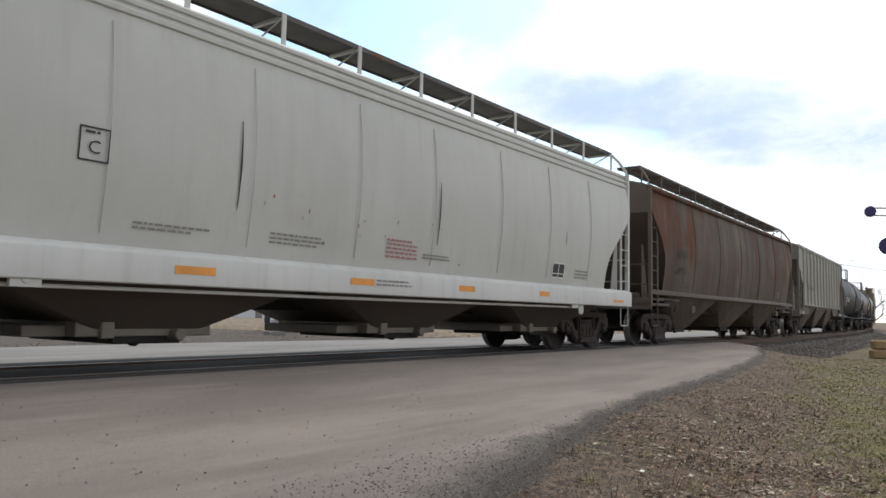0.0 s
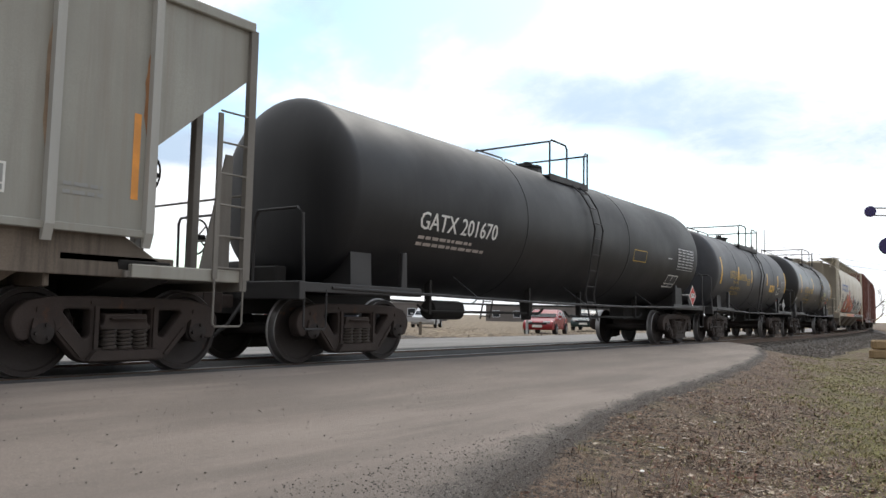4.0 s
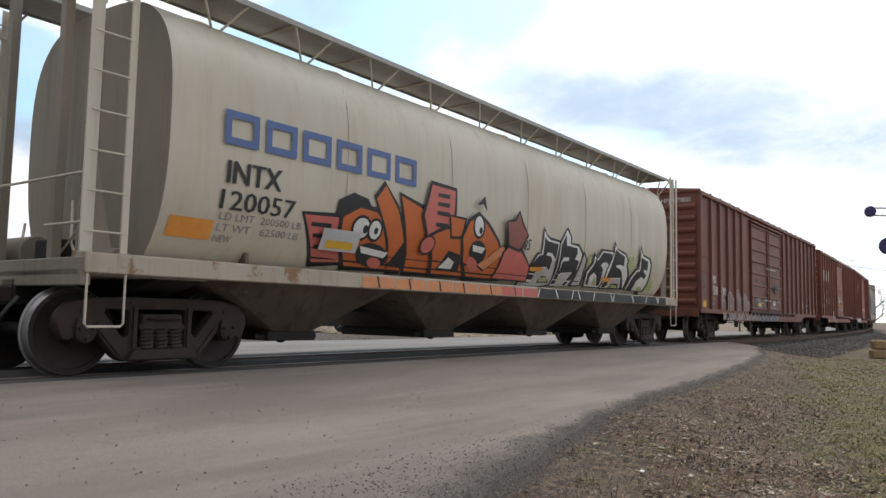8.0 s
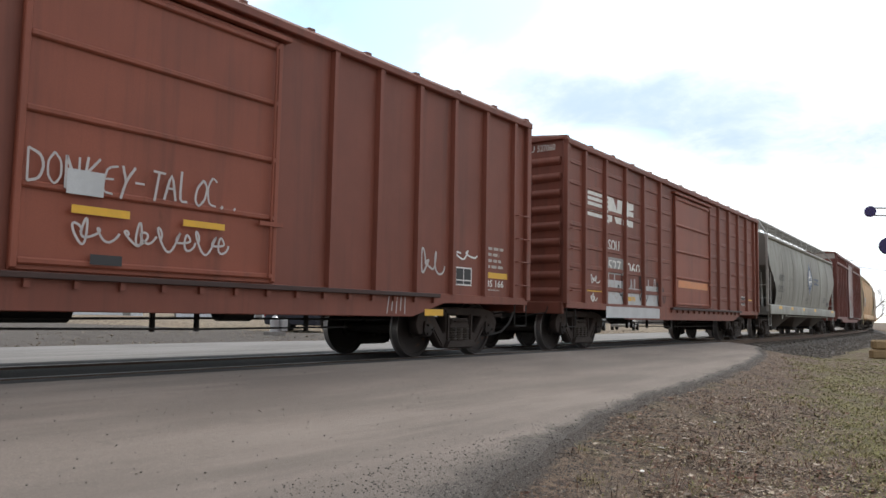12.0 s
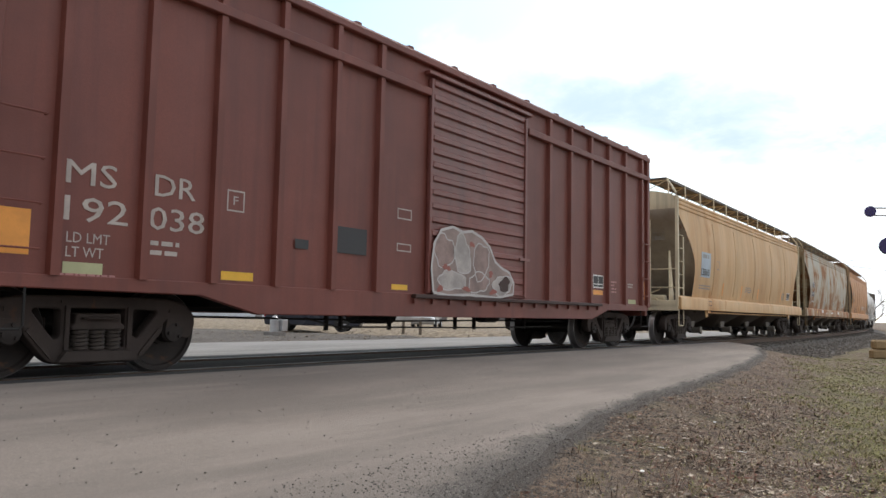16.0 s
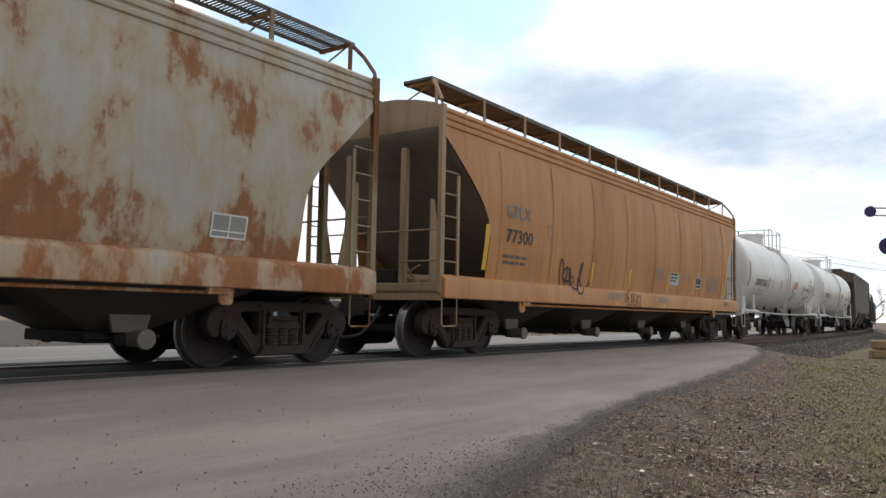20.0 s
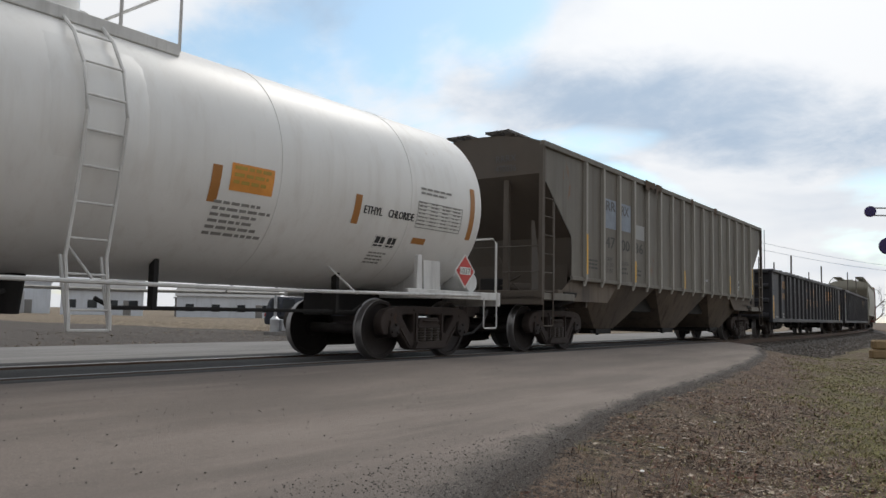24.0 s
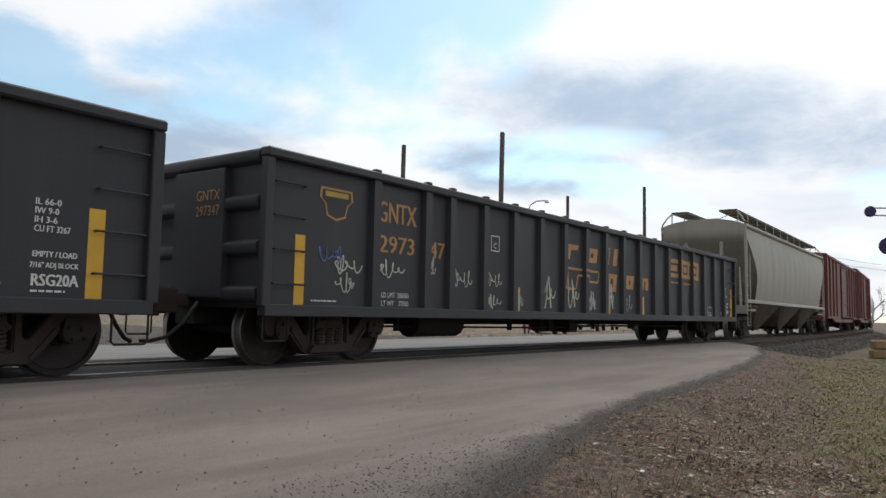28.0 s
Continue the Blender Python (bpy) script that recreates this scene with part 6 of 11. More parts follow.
M["hop_tan"] = material("tan_paint", (0.63, 0.405, 0.20), 0.6, 0, 0.1, 2, 0.06, streak=0.4, streak_colour=(0.42, 0.25, 0.11), rust=0.5, soft_edge=0.25, rust_colour=(0.36, 0.16, 0.05), fade=0.4, fade_colour=(0.60, 0.47, 0.29), bands=0.5, bands_colour=(0.50, 0.25, 0.09), rise=0.05)
M["hop_tan_end"] = material("khaki_end", (0.70, 0.61, 0.43), 0.65, 0, 0.15, 3, 0.06, streak=0.35)
# slope sheets: recess shade painted into the base colour, with streaks and rust
M["slope_half_shade"] = material("dusty_slope_sheet", (0.40, 0.355, 0.28), 0.7, 0, 0.2, 3, 0.08, streak=0.5, streak_colour=(0.22, 0.18, 0.13), rust=0.25)
M["slope_shade"] = material("grimy_slope_sheet", (0.20, 0.17, 0.13), 0.7, 0, 0.2, 3, 0.08, streak=0.5, streak_colour=(0.10, 0.08, 0.06), rust=0.3)
M["hop_rust"] = material("rusted_pale_paint", (0.47, 0.46, 0.40), 0.65, 0, 0.1, 2, 0.08, streak=0.35, streak_colour=(0.38, 0.27, 0.16), rust=0.70, rust_colour=(0.245, 0.098, 0.034), rust_scale=1.05, rust_tall=0.62, rise=0.055, soft_edge=0.10, ragged_edge=0.16, halo=0.62, halo_colour=(0.42, 0.29, 0.16), fade=0.3, fade_colour=(0.42, 0.37, 0.28))
M["hop_rust_end"] = material("rusted_end", (0.30, 0.235, 0.14), 0.7, 0, 0.25, 3, 0.08, streak=0.4, streak_colour=(0.16, 0.08, 0.035), rust=0.85, rust_colour=(0.16, 0.062, 0.022), soft_edge=0.14)
M["hop_rust_sill"] = material("rusted_sill", (0.46, 0.41, 0.33), 0.7, 0, 0.15, 3, 0.08, streak=0.55, streak_colour=(0.34, 0.15, 0.05), rust=0.95, rust_colour=(0.255, 0.095, 0.034), rust_scale=1.5, rust_tall=0.5, soft_edge=0.16, halo=0.6, halo_colour=(0.44, 0.27, 0.13))
M["hop_orange"] = material("faded_orange_paint", (0.565, 0.270, 0.092), 0.6, 0, 0.1, 2, 0.06, streak=0.5, streak_colour=(0.34, 0.135, 0.048), fade=0.35, fade_colour=(0.50, 0.31, 0.15), rust=0.62, soft_edge=0.35, ragged_edge=0.08, rust_tall=0.3, rust_colour=(0.29, 0.095, 0.032), rise=-0.05, bands=0.45, bands_colour=(0.36, 0.14, 0.05))
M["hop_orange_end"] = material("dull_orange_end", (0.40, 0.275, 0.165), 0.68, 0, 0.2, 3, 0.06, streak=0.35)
M["rrx_grey"] = material("taupe_paint", (0.178, 0.163, 0.138), 0.62, 0, 0.18, 2, 0.06, streak=0.6, streak_colour=(0.090, 0.074, 0.058), rust=0.3, bands=0.45, bands_colour=(0.105, 0.088, 0.070), fade=0.3, fade_colour=(0.24, 0.22, 0.185))
M["rrx_post"] = material("pale_post_paint", (0.36, 0.345, 0.31), 0.6, 0, 0.18, 3, 0.06, streak=0.35, streak_colour=(0.2, 0.17, 0.14))
M["rib_post"] = material("pale_grey_post", (0.45, 0.45, 0.425), 0.6, 0, 0.15, 3, 0.06, streak=0.3, streak_colour=(0.32, 0.27, 0.22), rust=0.35, rust_colour=(0.30, 0.16, 0.08))
# taupe copy for the ends, shade included in the colour
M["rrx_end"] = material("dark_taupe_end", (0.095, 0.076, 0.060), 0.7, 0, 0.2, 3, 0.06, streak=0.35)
M["gon_black"] = material("black_gondola_paint", (0.031, 0.031, 0.038), 0.55, 0, 0.3, 2, 0.06, streak=0.25, streak_colour=(0.052, 0.05, 0.052))
M["pale_hop"] = material("dull_cream_paint", (0.40, 0.385, 0.325), 0.55, 0, 0.12, 2, 0.05, streak=0.4, streak_colour=(0.27, 0.25, 0.21), bands=0.2, bands_colour=(0.30, 0.28, 0.23))


def build_train():
    G = {}
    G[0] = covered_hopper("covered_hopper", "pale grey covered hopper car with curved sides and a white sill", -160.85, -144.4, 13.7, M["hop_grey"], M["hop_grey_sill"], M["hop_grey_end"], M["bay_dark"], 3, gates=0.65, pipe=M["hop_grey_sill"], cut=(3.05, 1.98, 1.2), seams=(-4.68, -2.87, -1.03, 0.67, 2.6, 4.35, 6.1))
    G[1] = covered_hopper("covered_hopper", "rust-streaked brown covered hopper car with a grated walkway", -143.05, -126.3, 13.6, M["hop_brown"], M["hop_brown_end"], M["hop_brown_end"], M["rib_under"], 3, grated=True, fascia=False, cut=(3.35, 2.35, 0.90), thin_sill=True, seams=(-5.0, -2.5, 0, 2.5, 5.0))
    G[2] = covered_hopper("covered_hopper", "grey ribbed covered hopper car with rust-edged posts", -124.6, -109.6, 12.5, M["rib_grey"], M["rib_grey"], M["rib_end"], M["rib_under"], 3, "ribbed", ribs=13, zt=4.12, z_low=1.50, post_xs=(-6.15, 6.2), post=M["rib_post"])
    G[3] = tank_car("tank_car", "matt black tank car with white lettering and a red placard", -108.7, -92.5, 13.34, M["tank_matt"], M["tank_black_trim"], 1.44, 2.48, -7.45, 7.70, bands=(-2.4, 2.4), walk=(-0.7, 1.1), steps=(0.3, 0.7), dome_x=0.0)
    G[4] = tank_car("tank_car", "dark grey-black tank car with yellow stripes and lettering", -91.75, -79.85, 8.5, M["tank_slate"], M["tank_black_trim"], 1.37, 2.28, -5.45, 5.20, bands=(-2.9, -0.6, 2.7), walk=(-0.95, 1.75), steps=(0.26, 0.68), dome_x=-0.1)
    G[5] = tank_car("tank_car", "glossy black tank car with yellow lettering for molten sulfur", -79.05, -67.05, 8.65, M["tank_black"], M["tank_black_trim"], 1.40, 2.37, -5.4, 5.35, bands=(-2.2, 2.4), walk=(-1.3, 1.8), steps=(1.05, 1.47), dome_x=-0.1)
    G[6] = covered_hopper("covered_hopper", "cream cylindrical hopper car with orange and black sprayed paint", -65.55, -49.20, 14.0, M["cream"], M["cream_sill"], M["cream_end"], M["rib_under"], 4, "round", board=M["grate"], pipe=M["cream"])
    G[7] = boxcar("boxcar", "oxide red double-door boxcar with white sprayed paint below", -47.2, -28.15, 14.64, M["box_red"], M["box_red"], 4.44, 0.99, (-3.52, 1.40), 2, (-8.4, -7.45, -6.5, -5.6, -4.72, 1.9, 2.85, 3.8, 4.75, 5.7, 6.66, 7.6, 8.57), door_ribs=8)
    G[8] = boxcar("boxcar", "red boxcar with a white striped emblem and sprayed tags", -26.45, -10.85, 12.3, M["box_ns"], M["box_ns_door"], 4.30, 1.0, (-1.38, 1.70), 1, (-6.97, -6.03, -5.1, -4.2, -3.27, -2.3, 2.65, 3.57, 4.49, 5.4, 6.33, 7.25))
    G[9] = boxcar("boxcar", "red panelled boxcar with a white striped emblem", -9.45, 5.9, 12.3, M["box_ns"], M["box_ns_door"], 4.32, 0.98, (-1.25, 1.83), 1, (-6.77, -5.71, -4.57, -3.44, -2.3, 2.85, 3.95, 5.05, 6.1, 7.1), 7)
    G[10] = covered_hopper("covered_hopper", "grey-green covered hopper car with a blue leaf emblem", 7.3, 24.1, 13.75, M["hop_olive"], M["hop_olive"], M["hop_olive_end"], M["bay_brown"], 3, grated=True, board=M["grate"], fascia=False, pipe=M["grate"], zt=3.98, cut=(2.80, 1.92, 1.45))
    G[11] = boxcar("boxcar", "maroon boxcar with a corrugated door and worn white lettering", 26.0, 41.37, 12.54, M["box_maroon"], M["box_maroon_door"], 4.68, 0.98, (-1.28, 1.68), 1, (-6.96, -6.05, -5.18, -4.25, -3.3, -2.41, 2.6, 3.5, 4.44, 5.35, 6.26, 7.25), belt=4.15, door_ribs=16, end_top=M["worn_white"])
    G[12] = covered_hopper("covered_hopper", "tan covered hopper car with faded streaks", 43.4, 59.87, 13.85, M["hop_tan"], M["hop_tan"], M["hop_tan_end"], M["bay_dark"], 4, slope_paint=M["slope_half_shade"], seams=(-7.3, -5.0, -2.6, 0.0, 2.6, 5.0))
    G[13] = covered_hopper("covered_hopper", "pale covered hopper car with large rust patches", 61.2, 77.65, 13.95, M["hop_rust"], M["hop_rust_sill"], M["hop_rust_end"], M["bay_dark"], 4, grated=True, pipe=M["hop_rust_end"])
    G[14] = covered_hopper("covered_hopper", "faded orange covered hopper car", 79.17, 95.6, 13.9, M["hop_orange"], M["hop_orange"], M["hop_orange_end"], M["bay_dark"], 4, seams=(-6.5, -4.6, -2.74, -0.94, 0.86, 2.71, 4.56, 6.56), slope_paint=M["slope_shade"])
    G[15] = tank_car("tank_car", "white tank car with orange stripes and black lettering", 96.65, 111.95, 12.3, M["tank_white"], M["tank_white_trim"], 1.47, 2.52, -6.98, 7.08, "tall", (-4.6, -2.5, 2.35, 4.9), walk=(-1.1, 1.15), steps=(-0.22, 0.20), dome_x=-0.15)
    G[16] = tank_car("tank_car", "white tank car with black lettering and a red placard", 112.75, 127.75, 11.7, M["tank_white"], M["tank_white_trim"], 1.47, 2.52, -6.98, 7.08, "tall", (-4.6, -2.5, 2.35, 4.9), walk=(-1.1, 1.15), steps=(-0.22, 0.20), dome_x=-0.15)
    G[17] = covered_hopper("covered_hopper", "taupe ribbed hopper car with painted-out lettering panels", 129.0, 145.85, 14.0, M["rrx_grey"], M["rrx_grey"], M["rrx_end"], M["rib_under"], 3, "ribbed", ribs=16, zt=4.08, z_low=1.52, post_xs=(-6.5, 6.8), post=M["rrx_post"])
    G[18] = gondola("gondola", "black gondola car with tan lettering and wooden stakes", 147.4, 167.7, 17.2, M["gon_black"], 2.70, 0.76, [(-3.4, 4.0, 0.05, 1.2), (-4.45, 3.62, 0.14, -1.22), (4.4, 3.98, 0, 1.2), (4.3, 3.70, 0, -1.22)])
    G[19] = gondola("gondola", "black gondola car with tan lettering and white sprayed tags", 169.05, 189.0, 16.8, M["gon_black"], 2.70, 0.76, [(-4.1, 4.15, 0.05, 1.2), (-4.18, 4.09, 0.06, -1.22), (3.2, 4.09, 0, 1.2), (2.75, 4.08, 0, -1.22)], 0.32)
    G[20] = covered_hopper("covered_hopper", "dull cream-grey covered hopper car", 190.4, 206.9, 13.9, M["pale_hop"], M["pale_hop"], M["pale_hop"], M["rib_under"], 3, thin_sill=True, fascia=False)
    G[21] = boxcar("boxcar", "dark maroon boxcar far along the train", 208.2, 224.0, 12.5, M["box_maroon"], M["box_maroon"], 4.3, 0.98, (-1.3, 1.7), 1, (-6.5, -5, -3.5, 3.5, 5, 6.5))
    G[22] = boxcar("boxcar", "dark maroon boxcar far along the train", 225.3, 241.0, 12.5, M["box_maroon"], M["box_maroon"], 4.5, 0.98, (-1.3, 1.7), 1, (-6.5, -5, -3.5, 3.5, 5, 6.5))
    G[23] = tank_car("tank_car", "dull white tank car", 242.2, 257.2, 11.7, M["tank_white"], M["tank_white_trim"], 1.47, 2.52, -6.6, 6.5, "tall")
    return G


def motions():
    times = [k * 0.5 for k in range(57)]
    where = {}
    for car, mid, half in CARS:
        rows = []
        for t in times:
            s = mid - travelled(t)
            xa, ya, _ = on_track(s - half)
            xb, yb, _ = on_track(s + half)
            rows.append((t, pose((xa + xb) / 2, (ya + yb) / 2, 0, 0, 0, math.degrees(math.atan2(yb - ya, xb - xa)))))
        walk(car, rows)
        where[car] = mid
    per_frame = 1.0 / FPS
    for w, car, at in WHEELSETS:
        rows, turn, last = [(0.0, pose(*at))], 0.0, None
        for k in range(1, int(END * FPS)):
            t = k * per_frame
            if -14 < where[car] - travelled(t) < 34:
                if last is None:
                    rows.append((t - per_frame, pose(*at)))
                turn = -math.degrees((travelled(t) - travelled(last if last is not None else t - per_frame)) / WHEEL_R) + turn
                rows.append((t, pose(*at, 0, turn % 360, 0)))
                last = t
        rows = [r for i, r in enumerate(rows) if i == 0 or frame(r[0]) > frame(rows[i - 1][0])]
        end_pose = rows[-1][1]
        rows.append((END, end_pose))
        walk(w, rows)


build_ground()
build_roads()
build_track()
TRAIN = build_train()



# ---------------------------------------------------------------- lettering and paint on the cars
def paint(name, rgb, rough=0.6, var=0.12):
    return material(name, rgb, rough, 0, var, 12, 0.04)


P = {
    "blue": paint("faded_blue", (0.10, 0.16, 0.36)), "navy": paint("navy_blue", (0.035, 0.07, 0.15)), "tan": paint("tan_lettering", (0.50, 0.27, 0.10), 0.65, 0.25),
    "gold": paint("dull_yellow", (0.52, 0.34, 0.06), 0.6, 0.2), "red": paint("placard_red", (0.55, 0.07, 0.06)), "pink": paint("dusty_pink", (0.42, 0.20, 0.19)),
    "spray_orange": paint("spray_orange", (0.58, 0.145, 0.035)), "spray_pale": paint("spray_pale_orange", (0.66, 0.27, 0.12)), "spray_pink": paint("spray_pink", (0.60, 0.16, 0.13)),
    "spray_white": paint("spray_white", (0.74, 0.74, 0.72)), "spray_black": paint("spray_black", (0.02, 0.02, 0.024)), "spray_green": paint("spray_green", (0.42, 0.46, 0.22)),
    "grey": paint("patch_grey", (0.30, 0.30, 0.29)), "pale": paint("patch_pale_grey", (0.52, 0.53, 0.54)), "green": paint("pale_green_patch", (0.42, 0.42, 0.24)),
    "table": paint("pale_table", (0.33, 0.33, 0.33)), "dark_red": paint("worn_red", (0.30, 0.10, 0.08)), "blue_grey": paint("blue_grey_patch", (0.42, 0.49, 0.56)),
    "spray_silver": paint("spray_silver", (0.50, 0.47, 0.46)),
}


P["dull_panel"] = paint("dull_blue_panel", (0.27, 0.31, 0.37), 0.7, 0.25)
P["worn_dark"] = paint("worn_dark_lettering", (0.075, 0.072, 0.068), 0.7, 0.3)


def block_word(car, x, z, w, h, n, mat, surf, slant=0.0, gap=0.18):
    """A maker's word drawn as plain blocks, some of them hollow."""
    bw = w / n
    for i in range(n):
        a, b = x + i * bw, x + (i + 1) * bw - bw * gap
        t = min(h * 0.22, (b - a) * 0.26)
        ring = [(a, z), (b, z), (b, z + h), (a, z + h), (a + t, z + t), (b - t, z + t), (b - t, z + h - t), (a + t, z + h - t)]
        ring = [(px + slant * (pz - z), pz) for px, pz in ring]
        faces = [(0, 1, 5, 4), (1, 2, 6, 5), (2, 3, 7, 6), (3, 0, 4, 7)]
        put_marking("emblem_block", ring, faces, car, mat, surf, 0.006)


STROKES = {
    "V": ["0,1 .3,0 .6,1"], "X": ["0,0 .6,1", "0,1 .6,0"], "2": ["0,.8 .3,1 .55,.75 .05,0 .65,.05"],
    "G": [".65,.85 .35,1 .05,.6 .15,.1 .6,.05 .62,.45 .4,.45"],
    "D": ["0,0 0,1", "0,1 .55,.85 .7,.5 .5,.1 0,0"], "O": [".35,1 .05,.7 .05,.25 .35,0 .65,.3 .65,.75 .35,1"], "N": ["0,0 .05,1", ".05,1 .6,0", ".6,0 .65,1"],
    "K": ["0,0 .03,1", ".6,1 .05,.45", ".05,.45 .65,-.05"], "E": [".6,1 .05,.9 .05,.05 .6,0", ".05,.5 .5,.52"], "Y": ["0,1 .3,.5", ".65,1 .3,.5 .2,-.1"], "T": ["0,1 .7,.97", ".35,1 .3,-.05"],
    "A": ["0,0 .35,1 .65,0", ".1,.4 .55,.4"], "L": ["0,1 .05,0 .5,.02"], "C": [".65,.85 .35,1 .05,.6 .15,.1 .6,.05"], "B": ["0,0 .03,1 .5,.85 .1,.52 .6,.3 .45,.02 0,0"], "U": ["0,1 .05,.15 .35,0 .6,.2 .65,1"],
    "S": [".6,.9 .25,1 .1,.7 .55,.4 .45,.05 0,.1"], "W": ["0,1 .15,0 .33,.6 .5,0 .68,1"], "R": ["0,0 .03,1 .55,.85 .1,.5 .65,0"], "I": [".2,0 .2,1"], "-": ["0,.5 .5,.5"], ".": [".1,0 .2,.08"],
}


def oval(cx, cz, rx, rz, tilt=0.0, n=14):
    c, s = math.cos(tilt), math.sin(tilt)
    return [(cx + rx * math.cos(k * math.tau / n) * c - rz * math.sin(k * math.tau / n) * s, cz + rx * math.cos(k * math.tau / n) * s + rz * math.sin(k * math.tau / n) * c) for k in range(n)]


def stroke(car, pts, mat, surf, width=0.04, lift=0.006, name="sprayed_line"):
    """One sprayed line of even width through the points."""
    verts, faces = [], []
    for k, p in enumerate(pts):
        a, b = pts[max(0, k - 1)], pts[min(len(pts) - 1, k + 1)]
        d = math.hypot(b[0] - a[0], b[1] - a[1]) or 1
        nx, nz = -(b[1] - a[1]) / d * width / 2, (b[0] - a[0]) / d * width / 2
        verts += [(p[0] + nx, p[1] + nz), (p[0] - nx, p[1] - nz)]
        if k:
            i = 2 * k
            faces.append((i - 2, i - 1, i + 1, i))
    return put_marking(name, verts, faces, car, mat, surf, lift, "", False)


def tag_text(car, string, x, z, w, h, mat, surf, seed, width=0.035, lift=0.006):
    """Hand-sprayed letters of single strokes, uneven in height and slant."""
    rnd = random.Random(seed)
    step = w / len(string)
    for i, ch in enumerate(string):
        hh, lean, dz = h * rnd.uniform(0.85, 1.1), rnd.uniform(-0.05, 0.2), rnd.uniform(-0.06, 0.06) * h
        for line in STROKES.get(ch, []):
            pts = [tuple(float(v) for v in q.split(",")) for q in line.split()]
            pts = [(x + step * (i + u * 1.2) + lean * v * hh, z + dz + v * hh) for u, v in pts]
            fine = []
            for a, b in zip(pts, pts[1:]):
                fine += [(a[0] + (b[0] - a[0]) * k / 3, a[1] + (b[1] - a[1]) * k / 3) for k in range(3)]
            fine.append(pts[-1])
            fine = [fine[0]] + [tuple((fine[k - 1][j] + 2 * fine[k][j] + fine[k + 1][j]) / 4 for j in (0, 1)) for k in range(1, len(fine) - 1)] + [fine[-1]]
            stroke(car, fine, mat, surf, width * rnd.uniform(0.8, 1.2), lift)


def curvy(pts, times=2):
    """An open line with its corners cut round."""
    for _ in range(times):
        out = [pts[0]]
        for a, b in zip(pts, pts[1:]):
            out += [(a[0] * 0.75 + b[0] * 0.25, a[1] * 0.75 + b[1] * 0.25), (a[0] * 0.25 + b[0] * 0.75, a[1] * 0.25 + b[1] * 0.75)]
        pts = out + [pts[-1]]
    return pts


def diamond(car, x, z, r, surf, string, mat):
    """A hazard placard: a square on its corner with a pale rim and a number."""
    put_marking("placard", [(x - r, z), (x, z - r), (x + r, z), (x, z + r)], [(0, 1, 2, 3)], car, M["white"], surf, 0.012)
    q = r * 0.86
    put_marking("placard_field", [(x - q, z), (x, z - q), (x + q, z), (x, z + q)], [(0, 1, 2, 3)], car, mat, surf, 0.016)
    if string:
        put_marking("placard_band", [(x - q * 0.62, z - r * 0.2), (x + q * 0.62, z - r * 0.2), (x + q * 0.62, z + r * 0.22), (x - q * 0.62, z + r * 0.22)], [(0, 1, 2, 3)], car, M["white"], surf, 0.019)
        text(car, string, x - q * 0.55, z - r * 0.14, r * 0.30, M["black"], surf, q * 1.1, lift=0.022)


def outline_box(car, x0, x1, z0, z1, mat, surf, t=0.018):
    for a, b, c, d in ((x0, x1, z0, z0 + t), (x0, x1, z1 - t, z1), (x0, x0 + t, z0 + t, z1 - t), (x1 - t, x1, z0 + t, z1 - t)):
        patch(car, "stencil_line", a, b, c, d, mat, surf, 0.006)


def grid_table(car, x0, x1, z0, z1, surf, mat, rows=7, cols=4):
    """A printed table: a frame, lines and short bars."""
    outline_box(car, x0, x1, z0, z1, mat, surf, 0.012)
    for i in range(1, rows):
        z = z0 + (z1 - z0) * i / rows
        patch(car, "table_line", x0, x1, z - 0.004, z + 0.004, mat, surf, 0.006)
    for i in range(cols):
        a = x0 + (x1 - x0) * i / cols
        bars(car, a + 0.03, z0 + 0.015, (x1 - x0) / cols - 0.07, z1 - z0 - 0.02, rows, mat, surf, i + int(abs(x0) * 10), 0.42)


def seam(car, x, z0, z1, surf, mat):
    bm = bmesh.new()
    n = 10
    pts = [(x, -(surf(z0 + (z1 - z0) * k / n) + 0.001), z0 + (z1 - z0) * k / n) for k in range(n + 1)]
    tube(bm, pts, 0.007, 4)
    part("weld_seam", bm, mat, car)


def brackets(car, L, surf, sill, xs, mat):
    """Small jacking pads that hang below the sill."""
    for x in xs:
        for side in (-1, 1):
            bm = bmesh.new()
            slab(bm, [(x - 0.14, 1.06), (x + 0.14, 1.06), (x + 0.14, 0.88), (x - 0.14, 0.88)], min(side * 1.50, side * 1.56), max(side * 1.50, side * 1.56))
            cyl(bm, (x, side * 1.565, 0.95), (x, side * 1.57, 0.95), 0.04, 10)
            part("jacking_pad", bm, mat, car, "", 0.01)


